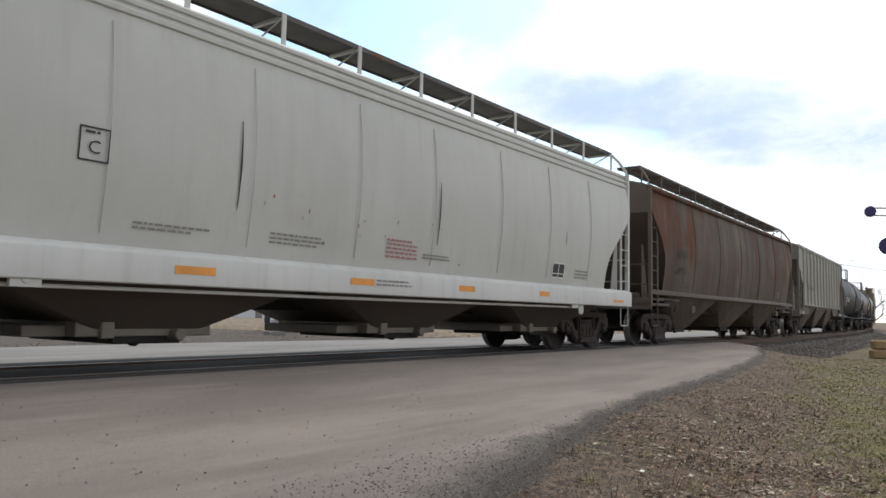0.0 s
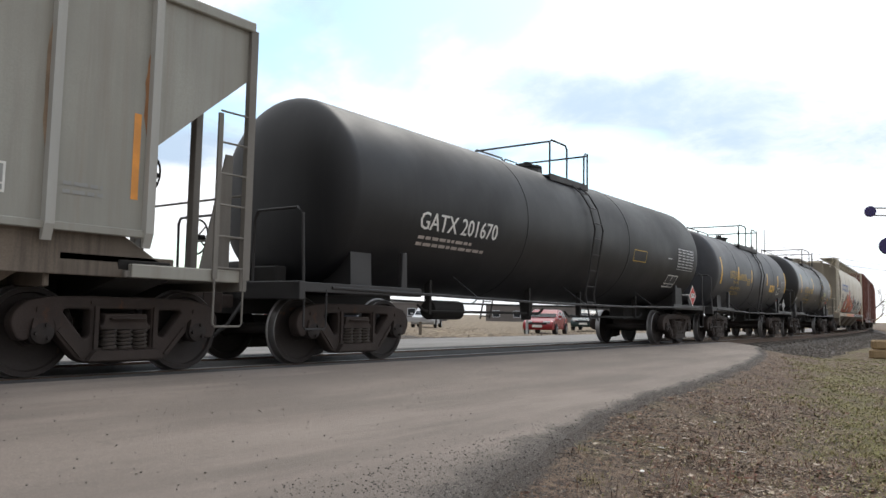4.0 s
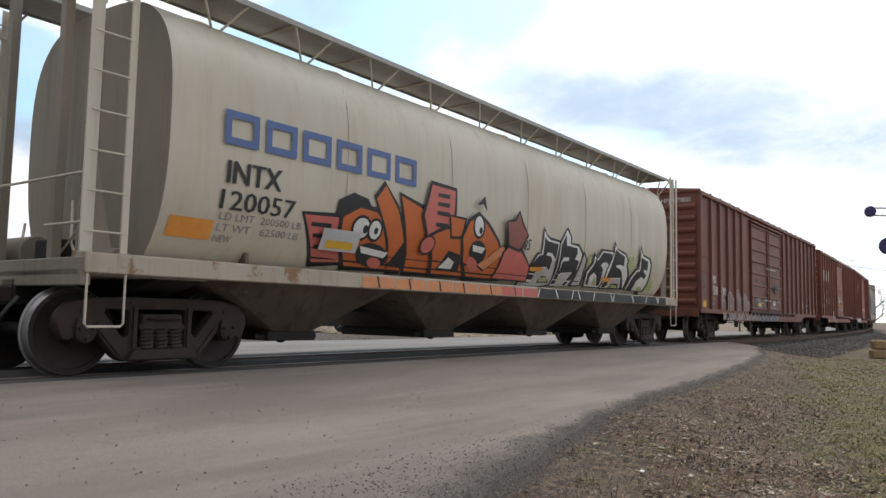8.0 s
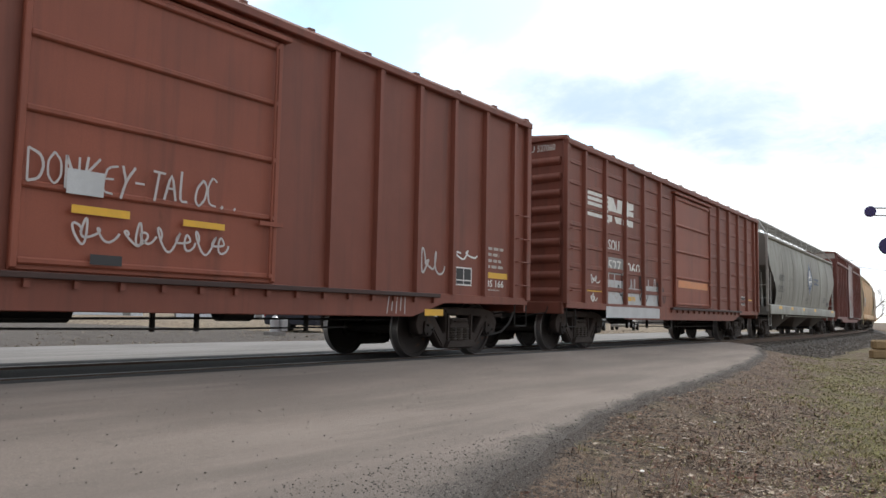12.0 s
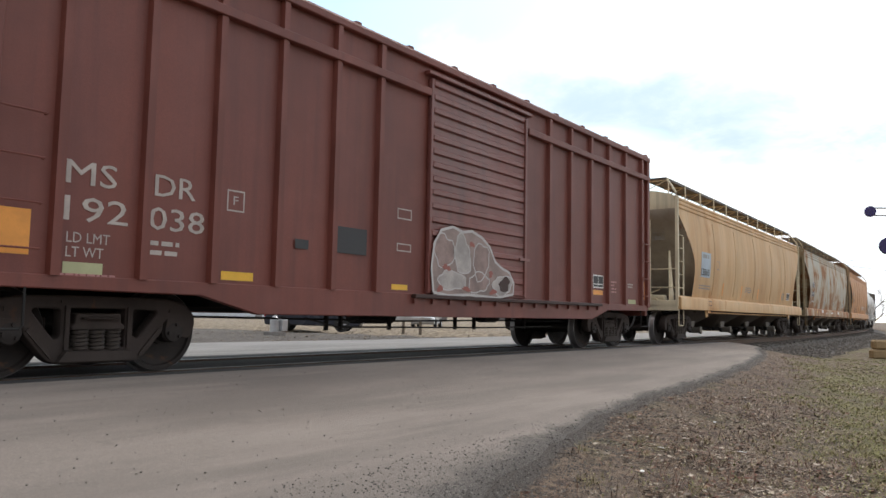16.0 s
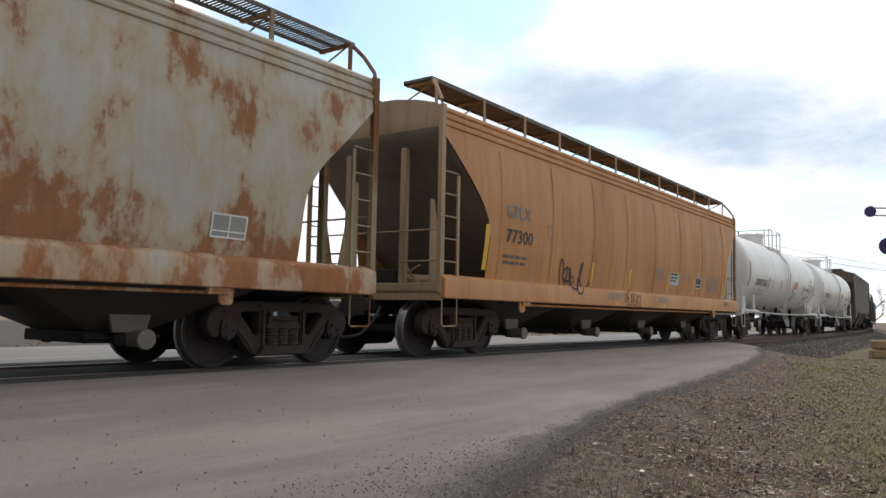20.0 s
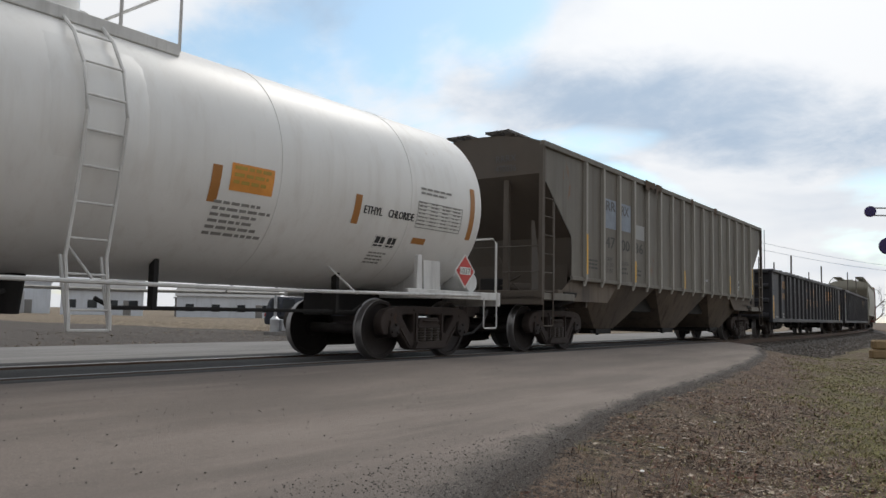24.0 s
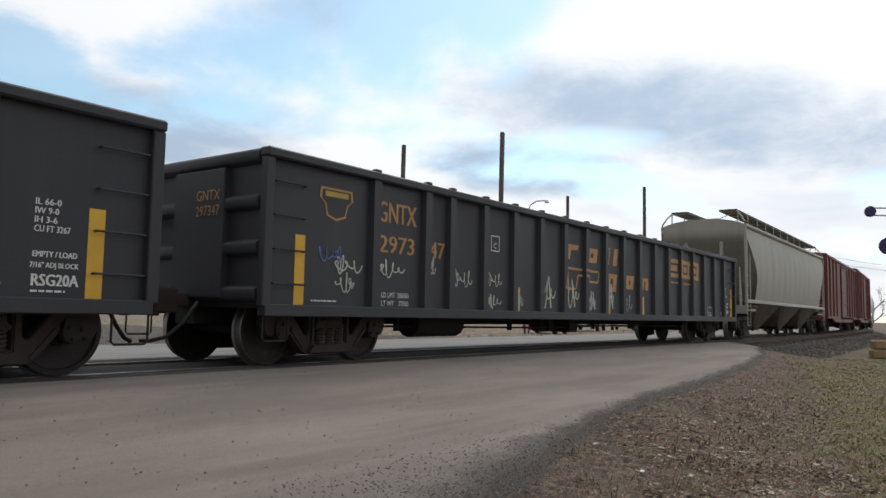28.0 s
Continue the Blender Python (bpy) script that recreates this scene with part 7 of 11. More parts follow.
def mark_train(G):
    for idx in (8, 9):
        car = G[idx][0]
        POST_BANDS[car.name] = ([o.location.x for o in car.children if o.name.startswith("side_post") and o.location.y < 0], 0.044, 0.075)
    for idx in (18, 19):
        car = G[idx][0]
        POST_BANDS[car.name] = ([o.location.x for o in car.children if o.name.startswith("side_post") and o.location.y < 0], 0.074, 0.085)
    W, B, Y, O, GM = M["white"], M["black"], M["yellow"], M["orange"], M["grey_mark"]
    sill = lambda z: 1.585
    # pale grey hopper
    car, L, sf = G[0]
    outline_box(car, -5.0, -4.68, 2.12, 2.46, B, sf)
    text(car, "C", -4.90, 2.20, 0.13, B, sf, 0.12)
    bars(car, -4.94, 2.37, 0.2, 0.05, 1, B, sf, 1)
    for x0, x1 in ((-3.9, -3.38), (-1.22, -0.74), (1.28, 1.74), (3.88, 4.26)):
        patch(car, "reflector", x0, x1, 1.08, 1.17, O, sill)
    patch(car, "reflector", 7.2, 7.72, 1.045, 1.10, O, sill)
    bars(car, -4.35, 1.50, 0.95, 0.10, 2, GM, sf, 2)
    bars(car, -2.55, 1.50, 1.1, 0.16, 3, GM, sf, 3)
    bars(car, -0.4, 1.48, 0.75, 0.30, 5, P["pink"], sf, 4)
    bars(car, 0.45, 1.52, 0.9, 0.10, 2, GM, sf, 14)
    bars(car, -0.70, 1.06, 0.8, 0.11, 2, GM, sill, 5)
    bars(car, 5.5, 1.46, 0.65, 0.2, 3, GM, sf, 6)
    info_panel(car, 4.55, 1.46, 0.5, 0.30, sf)
    for x in (-4.68, -2.87, -1.03, 0.67, 2.6, 4.35, 6.1):
        seam(car, x, 1.45, 3.6, sf, M["hop_grey"])
    for x, z0, z1 in ((-3.08, 1.85, 2.9), (0.78, 1.75, 2.75), (5.0, 2.1, 2.4)):
        put_marking("rust_scratch", [(x - 0.006, z0), (x + 0.008, z0 + 0.05), (x + 0.022, (z0 + z1) / 2), (x + 0.010, z1), (x - 0.004, z1), (x - 0.010, (z0 + z1) / 2)], [(0, 1, 2, 3, 4, 5)], car, B, sf, 0.005)
    for k in range(16):
        rnd = random.Random(k)
        x, z = rnd.uniform(-3.2, 1.6), rnd.uniform(1.5, 2.2)
        r = rnd.uniform(0.006, 0.018)
        paint_shape(car, blob(rnd, x, z, r, r * 1.8, 9, 0.6), P["rust_wash"] if k % 2 else P["grey"], sf, 0.005, "rust_spot")
    brackets(car, L, sf, sill, (-5.4, 5.4), M["hop_grey_sill"])
    # brown hopper
    car, L, sf = G[1]
    dk = paint("ghost_lettering", (0.045, 0.035, 0.03))
    text(car, "NRLX", -6.58, 2.33, 0.26, dk, sf, 0.9, 0.01)
    text(car, "6012", -6.62, 1.90, 0.24, dk, sf, 0.9, 0.01)
    bars(car, -6.68, 1.56, 0.5, 0.16, 2, dk, sf, 2)
    bars(car, -5.9, 1.52, 0.7, 0.2, 3, dk, sf, 8)
    outline_box(car, -7.15, -6.9, 1.52, 1.68, B, sf)
    outline_box(car, 5.6, 5.9, 1.6, 1.8, M["worn_white"], sf)
    for x in (-5.0, -2.5, 0, 2.5, 5.0):
        seam(car, x, 1.45, 3.9, sf, M["hop_brown"])
    brackets(car, L, sf, sill, (-5.2, 5.2), M["hop_brown_end"])
    # grey ribbed hopper
    car, L, sf = G[2]
    text(car, "AEX", -4.80, 2.20, 0.25, P["worn_dark"], sf, 0.62, 0.012)
    text(car, "4163", -3.95, 2.17, 0.25, P["worn_dark"], sf, 0.70, 0.012)
    text(car, "LD LMT", -4.60, 1.80, 0.09, P["grey"], sf, 0.36)
    text(car, "LT WT", -4.60, 1.65, 0.09, P["grey"], sf, 0.30)
    text(car, "202700", -3.95, 1.77, 0.09, P["grey"], sf, 0.40)
    text(car, "60900", -3.95, 1.63, 0.09, P["grey"], sf, 0.36)
    patch(car, "reflector", -6.06, -5.96, 1.82, 2.72, O, sf)
    patch(car, "reflector", 6.00, 6.08, 1.82, 2.72, O, sf)
    info_panel(car, 4.42, 1.72, 0.36, 0.28, sf, P["grey"])
    bars(car, -6.0, 1.62, 0.5, 0.14, 2, P["grey"], sf, 5)
    bars(car, -0.7, 1.75, 0.6, 0.2, 3, P["dark_red"], sf, 6)
    bars(car, 2.2, 1.72, 0.6, 0.12, 2, P["grey"], sf, 7)
    bars(car, 5.3, 1.75, 0.5, 0.16, 2, P["grey"], sf, 7)
    for x, z, a, b in ((1.25, 2.9, 0.08, 0.1), (-1.4, 3.0, 0.04, 0.12), (0.3, 1.68, 0.25, 0.03)):
        paint_shape(car, blob(random.Random(int(x * 10)), x, z, a, b, 16, 0.6), P["rust_wash"], sf, 0.004, "rust_stain")
    rnd = random.Random(77)
    posts = sorted(o.location.x for o in car.children if o.name.startswith("side_post") and o.location.y < 0)
    for i, x in enumerate(posts):
        for _ in range(2 if i in (3, 4, 7) else 1):
            z1, h, w = rnd.uniform(2.6, 3.7), rnd.uniform(0.5, 1.3), rnd.uniform(0.03, 0.065)
            z0 = max(1.58, z1 - h)
            side = [(x - 0.05, z0 + (z1 - z0) * k / 8) for k in range(9)]
            edge = [(x - 0.05 - w * math.sin(math.pi * k / 8) ** 0.5 * rnd.uniform(0.55, 1.1) - 0.002, z0 + (z1 - z0) * k / 8) for k in range(7, 0, -1)]
            paint_shape(car, side + edge, P["rust_run"] if i % 3 else P["rust_wash"], sf, 0.004, "rust_run")
    # black tank
    car, L, sf = G[3]
    text(car, "GATX 201670", -5.65, 2.02, 0.27, W, sf, 2.2, 0.012)
    bars(car, -5.6, 1.72, 1.9, 0.2, 2, M["worn_white"], sf, 3)
    outline_box(car, 2.7, 3.5, 2.08, 2.36, P["gold"], sf)
    grid_table(car, 5.75, 7.0, 2.05, 2.62, sf, P["pale"])
    info_panel(car, 5.30, 1.56, 0.75, 0.32, sf)
    diamond(car, 6.85, 1.36, 0.30, lambda z: 1.44, "1993", P["red"])
    bars(car, 5.0, 2.25, 0.35, 0.06, 1, P["pale"], sf, 9)
    # yellow-striped tank
    car, L, sf = G[4]
    text(car, "UTLX", -3.72, 2.07, 0.26, P["gold"], sf, 0.92, 0.012)
    text(car, "641876", -2.62, 2.06, 0.23, P["gold"], sf, 1.0, 0.01)
    for x in (-2.76, -0.94, 1.47, 3.33):
        patch(car, "reflector", x, x + 0.13, 2.05, 2.50, Y, sf)
    for x in (-4.80, 4.75):
        patch(car, "reflector", x, x + 0.13, 1.85, 2.70, Y, sf)
    patch(car, "label_plate", 2.05, 2.85, 1.82, 2.08, Y, sf)
    bars(car, 2.15, 1.88, 0.6, 0.12, 2, B, lambda z: sf(z) + 0.004, 4)
    info_panel(car, 3.36, 1.75, 0.48, 0.26, sf)
    grid_table(car, 3.95, 4.65, 1.86, 2.3, sf, P["table"], 8, 3)
    patch(car, "label_plate", 3.98, 4.45, 1.52, 1.62, P["red"], sf)
    diamond(car, 4.95, 1.36, 0.24, lambda z: 1.25, "", P["table"])
    text(car, "CAR PEOPLE", -3.3, 1.92, 0.09, P["gold"], sf, 0.75)
    text(car, "199700 LB  90 600 KG", -3.45, 1.72, 0.10, P["gold"], sf, 1.25)
    text(car, "63300 LB  28 700 KG", -3.45, 1.56, 0.10, P["gold"], sf, 1.25)
    bars(car, -1.5, 1.9, 0.45, 0.25, 4, P["gold"], sf, 6)
    # glossy tank
    car, L, sf = G[5]
    text(car, "UTLX", -3.28, 2.05, 0.27, P["gold"], sf, 1.0, 0.012)
    text(car, "672987", -2.14, 2.05, 0.22, P["gold"], sf, 1.04, 0.01)
    text(car, "THE TANK CAR PEOPLE", -3.26, 1.90, 0.08, P["gold"], sf, 1.05)
    text(car, "LD LMT   204 000 LB   92 550 KG", -3.26, 1.70, 0.085, P["gold"], sf, 1.7)
    text(car, "LT WT     59 000 LB   26 750 KG", -3.23, 1.56, 0.085, P["gold"], sf, 1.7)
    for x in (-4.30, -1.12, 1.86, 5.03):
        z0, z1 = (2.0, 2.86) if abs(x) > 3 else (2.22, 2.82)
        patch(car, "reflector", x, x + 0.13, z0, z1, Y, sf)
    text(car, "HOT", 1.88, 2.04, 0.12, P["gold"], sf, 0.24)
    text(car, "MOLTEN SULFUR", 1.88, 1.86, 0.12, P["gold"], sf, 0.92)
    bars(car, 1.88, 1.58, 0.5, 0.2, 4, P["gold"], sf, 3)
    patch(car, "label_plate", 2.46, 3.25, 2.02, 2.22, P["green"], sf)
    bars(car, 2.52, 2.06, 0.66, 0.12, 1, B, lambda z: sf(z) + 0.004, 4)
    info_panel(car, 2.92, 1.65, 0.52, 0.26, sf)
    bars(car, 2.9, 1.42, 0.4, 0.18, 4, P["gold"], sf, 8)
    grid_table(car, 3.75, 4.8, 2.03, 2.43, sf, P["pale"])
    bars(car, 3.8, 1.82, 0.85, 0.14, 2, P["gold"], sf, 3)
    patch(car, "label_plate", 3.80, 4.20, 1.67, 1.76, P["red"], sf)
    patch(car, "label_plate", 3.82, 4.25, 1.36, 1.46, P["pink"], sf)
    diamond(car, 4.95, 1.45, 0.24, lambda z: sf(z) + 0.0, "", P["table"])
    bars(car, 1.7, 2.85, 1.0, 0.25, 4, P["pale"], sf, 11)
    patch(car, "label_plate", -5.0, -4.75, 1.62, 1.80, P["pale"], sf)
    bars(car, 0.3, 1.72, 0.45, 0.06, 1, P["pale"], sf, 12)
    # cream hopper with sprayed paint
    car, L, sf = G[6]
    MARK_SHIFT[car.name] = -0.325
    block_word(car, -6.30, 2.60, 3.60, 0.40, 6, P["blue"], sf)
    text(car, "INTX", -6.24, 2.16, 0.26, B, sf, 0.80, 0.02)
    text(car, "120057", -6.28, 1.86, 0.22, B, sf, 1.12, 0.01)
    text(car, "LD LMT  200500 LB", -6.25, 1.74, 0.085, GM, sf, 1.25)
    text(car, "LT WT   62500 LB", -6.25, 1.61, 0.085, GM, sf, 1.25)
    text(car, "NEW", -6.25, 1.49, 0.08, GM, sf, 0.25)
    patch(car, "reflector", -6.88, -6.30, 1.50, 1.72, O, sf)
    for x in (-4.6, -2.2, 0.2, 2.6, 5.0):
        seam(car, x, 1.3, 4.0, sf, M["cream"])
    level = [0.006]

    def layer(pts, mat, grow=0.0, edge=None, shine=None):
        """One sprayed shape over the last, with a dark rim of even width."""
        cx, cz = sum(a for a, b in pts) / len(pts), sum(b for a, b in pts) / len(pts)
        if grow:
            rim = []
            for a, b in pts:
                d = math.hypot(a - cx, b - cz) or 1
                rim.append((a + (a - cx) / d * grow, b + (b - cz) / d * grow))
            paint_shape(car, rim, edge or P["spray_black"], sf, level[0])
            level[0] += 0.0014
        paint_shape(car, pts, mat, sf, level[0])
        level[0] += 0.0014

    og, pk, wh, bk = P["spray_orange"], P["spray_pink"], P["spray_white"], P["spray_black"]
    layer([(-4.98, 1.94), (-4.3, 1.97), (-4.0, 1.40), (-4.62, 1.36)], pk, 0.07)
    for z in (1.86, 1.72, 1.58):
        layer([(-4.86 + (1.9 - z) * 0.5, z), (-4.5 + (1.9 - z) * 0.5, z + 0.01), (-4.5 + (1.9 - z) * 0.5, z - 0.05), (-4.86 + (1.9 - z) * 0.5, z - 0.05)], bk)
    layer([(-4.45, 2.0), (-4.42, 2.2), (-4.15, 2.33), (-3.85, 2.28), (-3.7, 2.1), (-4.0, 2.05)], bk)
    layer([(-4.0, 1.35), (-4.28, 1.7), (-4.30, 1.98), (-4.0, 2.14), (-3.65, 2.12), (-3.35, 1.9), (-3.1, 1.6), (-2.95, 1.35)], og, 0.07)
    layer([(-3.3, 1.75), (-3.69, 2.3), (-3.51, 2.52), (-3.2, 2.2), (-2.95, 1.75), (-2.8, 1.35), (-3.1, 1.35)], og, 0.07)
    layer([(-2.95, 1.9), (-3.16, 2.42), (-2.52, 2.26), (-2.25, 1.8), (-2.05, 1.35), (-2.7, 1.35)], og, 0.07)
    layer([(-3.15, 1.42), (-2.95, 1.78), (-2.80, 1.60), (-2.78, 1.38)], bk)
    layer(oval(-3.92, 1.87, 0.16, 0.14, 0.2), wh, 0.04)
    layer(oval(-3.64, 1.87, 0.12, 0.13, 0.2), wh, 0.04)
    layer(oval(-3.84, 1.86, 0.05, 0.06), bk)
    layer(oval(-3.62, 1.86, 0.04, 0.05), bk)
    layer(oval(-3.55, 1.52, 0.36, 0.16, -0.15), bk)
    layer([(-3.86, 1.63), (-3.24, 1.58), (-3.30, 1.50), (-3.80, 1.54)], wh)
    layer(oval(-3.45, 1.42, 0.16, 0.07, -0.2), pk)
    layer([(-2.6, 2.2), (-2.45, 2.69), (-1.84, 2.67), (-1.85, 2.3), (-1.98, 1.85), (-2.42, 1.85)], pk, 0.07)
    for z in (2.58, 2.44, 2.30, 2.12):
        layer([(-2.30, z), (-1.98, z + 0.01), (-2.0, z - 0.06), (-2.30, z - 0.06)], bk)
    layer([(-2.38, 1.9), (-2.0, 2.05), (-1.6, 2.0), (-1.35, 1.7), (-1.2, 1.35), (-2.05, 1.35), (-2.2, 1.6)], og, 0.07)
    layer([(-1.95, 2.25), (-1.55, 2.24), (-1.60, 1.97), (-1.85, 1.95)], og, 0.06)
    layer([(-2.0, 1.40), (-1.85, 1.72), (-1.5, 1.68), (-1.38, 1.40)], bk)
    layer([(-1.95, 1.44), (-1.8, 1.62), (-1.6, 1.55), (-1.6, 1.44)], wh)
    layer(oval(-2.42, 1.76, 0.16, 0.12, 0.3), pk, 0.03)
    layer([(-1.38, 1.6), (-1.55, 1.95), (-1.42, 2.22), (-1.15, 2.36), (-0.85, 2.2), (-0.53, 1.98), (-0.25, 1.7), (-0.05, 1.35), (-1.1, 1.35)], og, 0.07)
    layer(oval(-1.14, 2.18, 0.13, 0.17, 0.3), wh, 0.05)
    layer(oval(-1.08, 2.11, 0.05, 0.06), bk)
    layer([(-1.25, 2.52), (-1.02, 2.70), (-0.94, 2.45), (-1.08, 2.56)], bk)
    layer(oval(-1.05, 1.75, 0.26, 0.19, -0.3), bk)
    layer([(-1.25, 1.86), (-0.86, 1.84), (-0.92, 1.74), (-1.2, 1.76)], wh)
    layer(oval(-1.1, 1.55, 0.22, 0.09, -0.4), pk)
    layer([(-0.95, 1.55), (-0.35, 1.92), (-0.20, 1.84), (-0.70, 1.48)], P["spray_pale"], 0.03)
    layer([(-0.30, 1.36), (-0.25, 1.80), (-0.05, 2.0), (0.32, 1.85), (0.72, 1.62), (0.85, 1.36)], pk, 0.06)
    layer([(-0.28, 2.34), (-0.02, 2.38), (0.1, 2.54), (0.20, 2.36), (0.42, 2.18), (0.22, 1.9), (-0.15, 1.95)], P["dark_red"], 0.06)
    patch(car, "cover_patch", -4.66, -3.95, 1.52, 1.80, P["pale"], sf, 0.075)
    patch(car, "reflector", -4.56, -4.05, 1.55, 1.65, Y, sf, 0.078)
    for i in range(7):
        patch(car, "sprayed_drip", -3.9 + i * 0.72, -3.22 + i * 0.72, 1.06, 1.21, P["spray_pale"] if i < 5 else P["spray_pink"], lambda z: 1.53, 0.004)
    level[0] = 0.006
    gr, gy = P["spray_green"], P["spray_silver"]

    def fill(mat, *pts):
        """One sprayed field of any outline over the last."""
        tris = tessellate_polygon([[Vector((a, b, 0)) for a, b in pts]])
        put_marking("sprayed_shape", list(pts), [tuple(t) for t in tris], car, mat, sf, level[0])
        level[0] += 0.0012

    fill(gr, (0.6, 1.15), (0.49, 1.42), (0.77, 1.65), (0.75, 1.41), (0.72, 1.14))
    fill(gr, (3.17, 1.72), (3.14, 1.93), (3.3, 2.05), (3.35, 1.87))
    fill(gr, (5.16, 1.85), (5.16, 2.12), (5.57, 2.15), (5.62, 1.89), (5.45, 1.69))
    fill(gr, (6.64, 1.43), (6.49, 1.87), (7.02, 1.61), (7.14, 1.39))
    fill(bk, (0.67, 1.11), (0.67, 1.36), (0.99, 1.91), (1.11, 1.91), (1.13, 2.42), (1.25, 2.29), (1.39, 2.23), (1.84, 2.21), (1.83, 2.03), (1.96, 1.33), (0.72, 1.11))
    fill(wh, (0.72, 1.14), (0.74, 1.35), (1.03, 1.87), (1.16, 1.89), (1.15, 2.34), (1.27, 2.24), (1.42, 2.18), (1.8, 2.16), (1.78, 1.85), (1.91, 1.35))
    fill(bk, (0.78, 1.33), (0.9, 1.67), (1.07, 1.85), (1.22, 1.88), (1.18, 2.22), (1.31, 2.15), (1.44, 2.14), (1.76, 2.13), (1.74, 1.81), (1.66, 1.87), (1.57, 1.93), (1.38, 1.94), (1.35, 1.88), (1.54, 1.87), (1.63, 1.8), (1.62, 1.59), (1.48, 1.66), (1.24, 1.65), (1.15, 1.58), (1.13, 1.34))
    fill(gy, (1.15, 1.33), (1.17, 1.58), (1.27, 1.64), (1.49, 1.64), (1.64, 1.57), (1.66, 1.8), (1.74, 1.79), (1.9, 1.35))
    fill(bk, (1.36, 1.35), (1.39, 1.48), (1.58, 1.49), (1.83, 1.37))
    fill(gr, (1.4, 1.37), (1.43, 1.45), (1.57, 1.47), (1.75, 1.39))
    fill(bk, (2.72, 1.33), (2.83, 1.92), (2.91, 2.08), (3.12, 1.89), (3.11, 1.68), (3.26, 1.36))
    fill(gy, (2.78, 1.36), (2.88, 1.89), (2.93, 2.02), (3.05, 1.88), (3.04, 1.66), (3.16, 1.38))
    fill(bk, (1.89, 1.31), (1.76, 1.77), (1.83, 2.21), (2.08, 2.5), (2.29, 2.31), (2.29, 2.2), (2.63, 2.2), (2.87, 2.04), (2.85, 1.87), (2.81, 1.35))
    fill(wh, (1.93, 1.32), (1.83, 2.13), (2.06, 2.44), (2.23, 2.3), (2.23, 2.17), (2.6, 2.15), (2.81, 2), (2.79, 1.86), (2.65, 1.35))
    fill(bk, (1.94, 1.35), (1.87, 2.13), (2.03, 2.34), (2.09, 2.13), (2.56, 2.11), (2.6, 2.01), (2.53, 1.88), (2.73, 1.86), (2.73, 1.57), (2.57, 1.35), (2.42, 1.35), (2.57, 1.62), (2.13, 1.58), (2.03, 1.52), (2.04, 1.8), (2.29, 1.84), (2.28, 1.9), (2.04, 1.89), (1.99, 1.78), (2.1, 1.36))
    fill(gy, (2.13, 1.34), (2.06, 1.51), (2.15, 1.56), (2.53, 1.61), (2.41, 1.35))
    fill(bk, (3.34, 1.35), (3.16, 1.67), (3.37, 1.88), (3.34, 2.1), (3.56, 1.99), (3.74, 2.19), (4.41, 2.2), (4.46, 1.71), (4.25, 1.35))
    fill(wh, (3.38, 1.37), (3.22, 1.66), (3.44, 1.87), (3.41, 2.02), (3.57, 1.95), (3.77, 2.15), (4.33, 2.16), (4.38, 1.7), (4.14, 1.37))
    fill(bk, (3.4, 1.42), (3.29, 1.63), (3.5, 1.87), (3.49, 1.97), (3.6, 1.92), (3.81, 2.12), (4.27, 2.12), (4.27, 1.82), (4.1, 1.91), (3.89, 1.91), (3.79, 1.83), (3.94, 1.78), (4.08, 1.41), (3.95, 1.4), (3.74, 1.61), (3.56, 1.67), (3.43, 1.58), (3.54, 1.39))
    fill(gr, (3.72, 1.4), (3.65, 1.56), (3.72, 1.57), (3.92, 1.4))
    fill(bk, (4.13, 1.33), (4.12, 1.76), (4.33, 2.17), (4.35, 2.43), (4.51, 2.27), (5.03, 2.19), (5.24, 2.02), (5.2, 1.95), (5.45, 1.68), (5.48, 1.37))
    fill(wh, (4.2, 1.36), (4.18, 1.77), (4.37, 2.15), (4.39, 2.34), (4.55, 2.22), (5.01, 2.14), (5.15, 2.01), (5.12, 1.92), (5.34, 1.67), (5.39, 1.4))
    fill(bk, (4.28, 1.69), (4.38, 2.09), (4.43, 2.24), (4.59, 2.18), (4.95, 2.11), (4.99, 1.88), (4.83, 1.91), (4.58, 1.89), (4.6, 1.84), (4.81, 1.82), (4.96, 1.75), (5.06, 1.65), (5.35, 1.4), (5.2, 1.39), (5, 1.62), (4.47, 1.6), (4.43, 1.38), (4.24, 1.37))
    fill(gy, (4.52, 1.37), (4.5, 1.58), (4.99, 1.6), (5.16, 1.37))
    fill(bk, (4.62, 1.37), (4.66, 1.48), (4.98, 1.48), (5.15, 1.37))
    fill(gr, (4.68, 1.38), (4.71, 1.45), (4.96, 1.44), (5.08, 1.38))
    fill(bk, (5.49, 1.35), (5.48, 1.65), (5.69, 1.88), (5.83, 1.87), (5.83, 2.46), (6.03, 2.23), (6.47, 2.18), (6.64, 2.03), (6.71, 1.59), (6.68, 1.35))
    fill(wh, (5.55, 1.37), (5.55, 1.64), (5.74, 1.84), (5.9, 1.86), (5.86, 2.34), (6.04, 2.19), (6.4, 2.14), (6.55, 2.01), (6.61, 1.58), (6.58, 1.37))
    fill(bk, (5.61, 1.37), (5.63, 1.61), (5.79, 1.79), (5.98, 1.83), (5.91, 2.15), (6.09, 2.12), (6.34, 2.09), (6.42, 1.86), (6.2, 1.88), (6.19, 1.83), (6.4, 1.76), (6.4, 1.65), (6.15, 1.7), (5.95, 1.59), (5.92, 1.36))
    fill(gr, (6.17, 1.38), (6.17, 1.48), (6.41, 1.45), (6.57, 1.37))
    fill(O, (0.81, 1.62), (1.27, 1.65), (1.29, 1.56), (0.85, 1.55))
    fill(O, (4.01, 1.59), (4.47, 1.59), (4.5, 1.5), (4.06, 1.51))
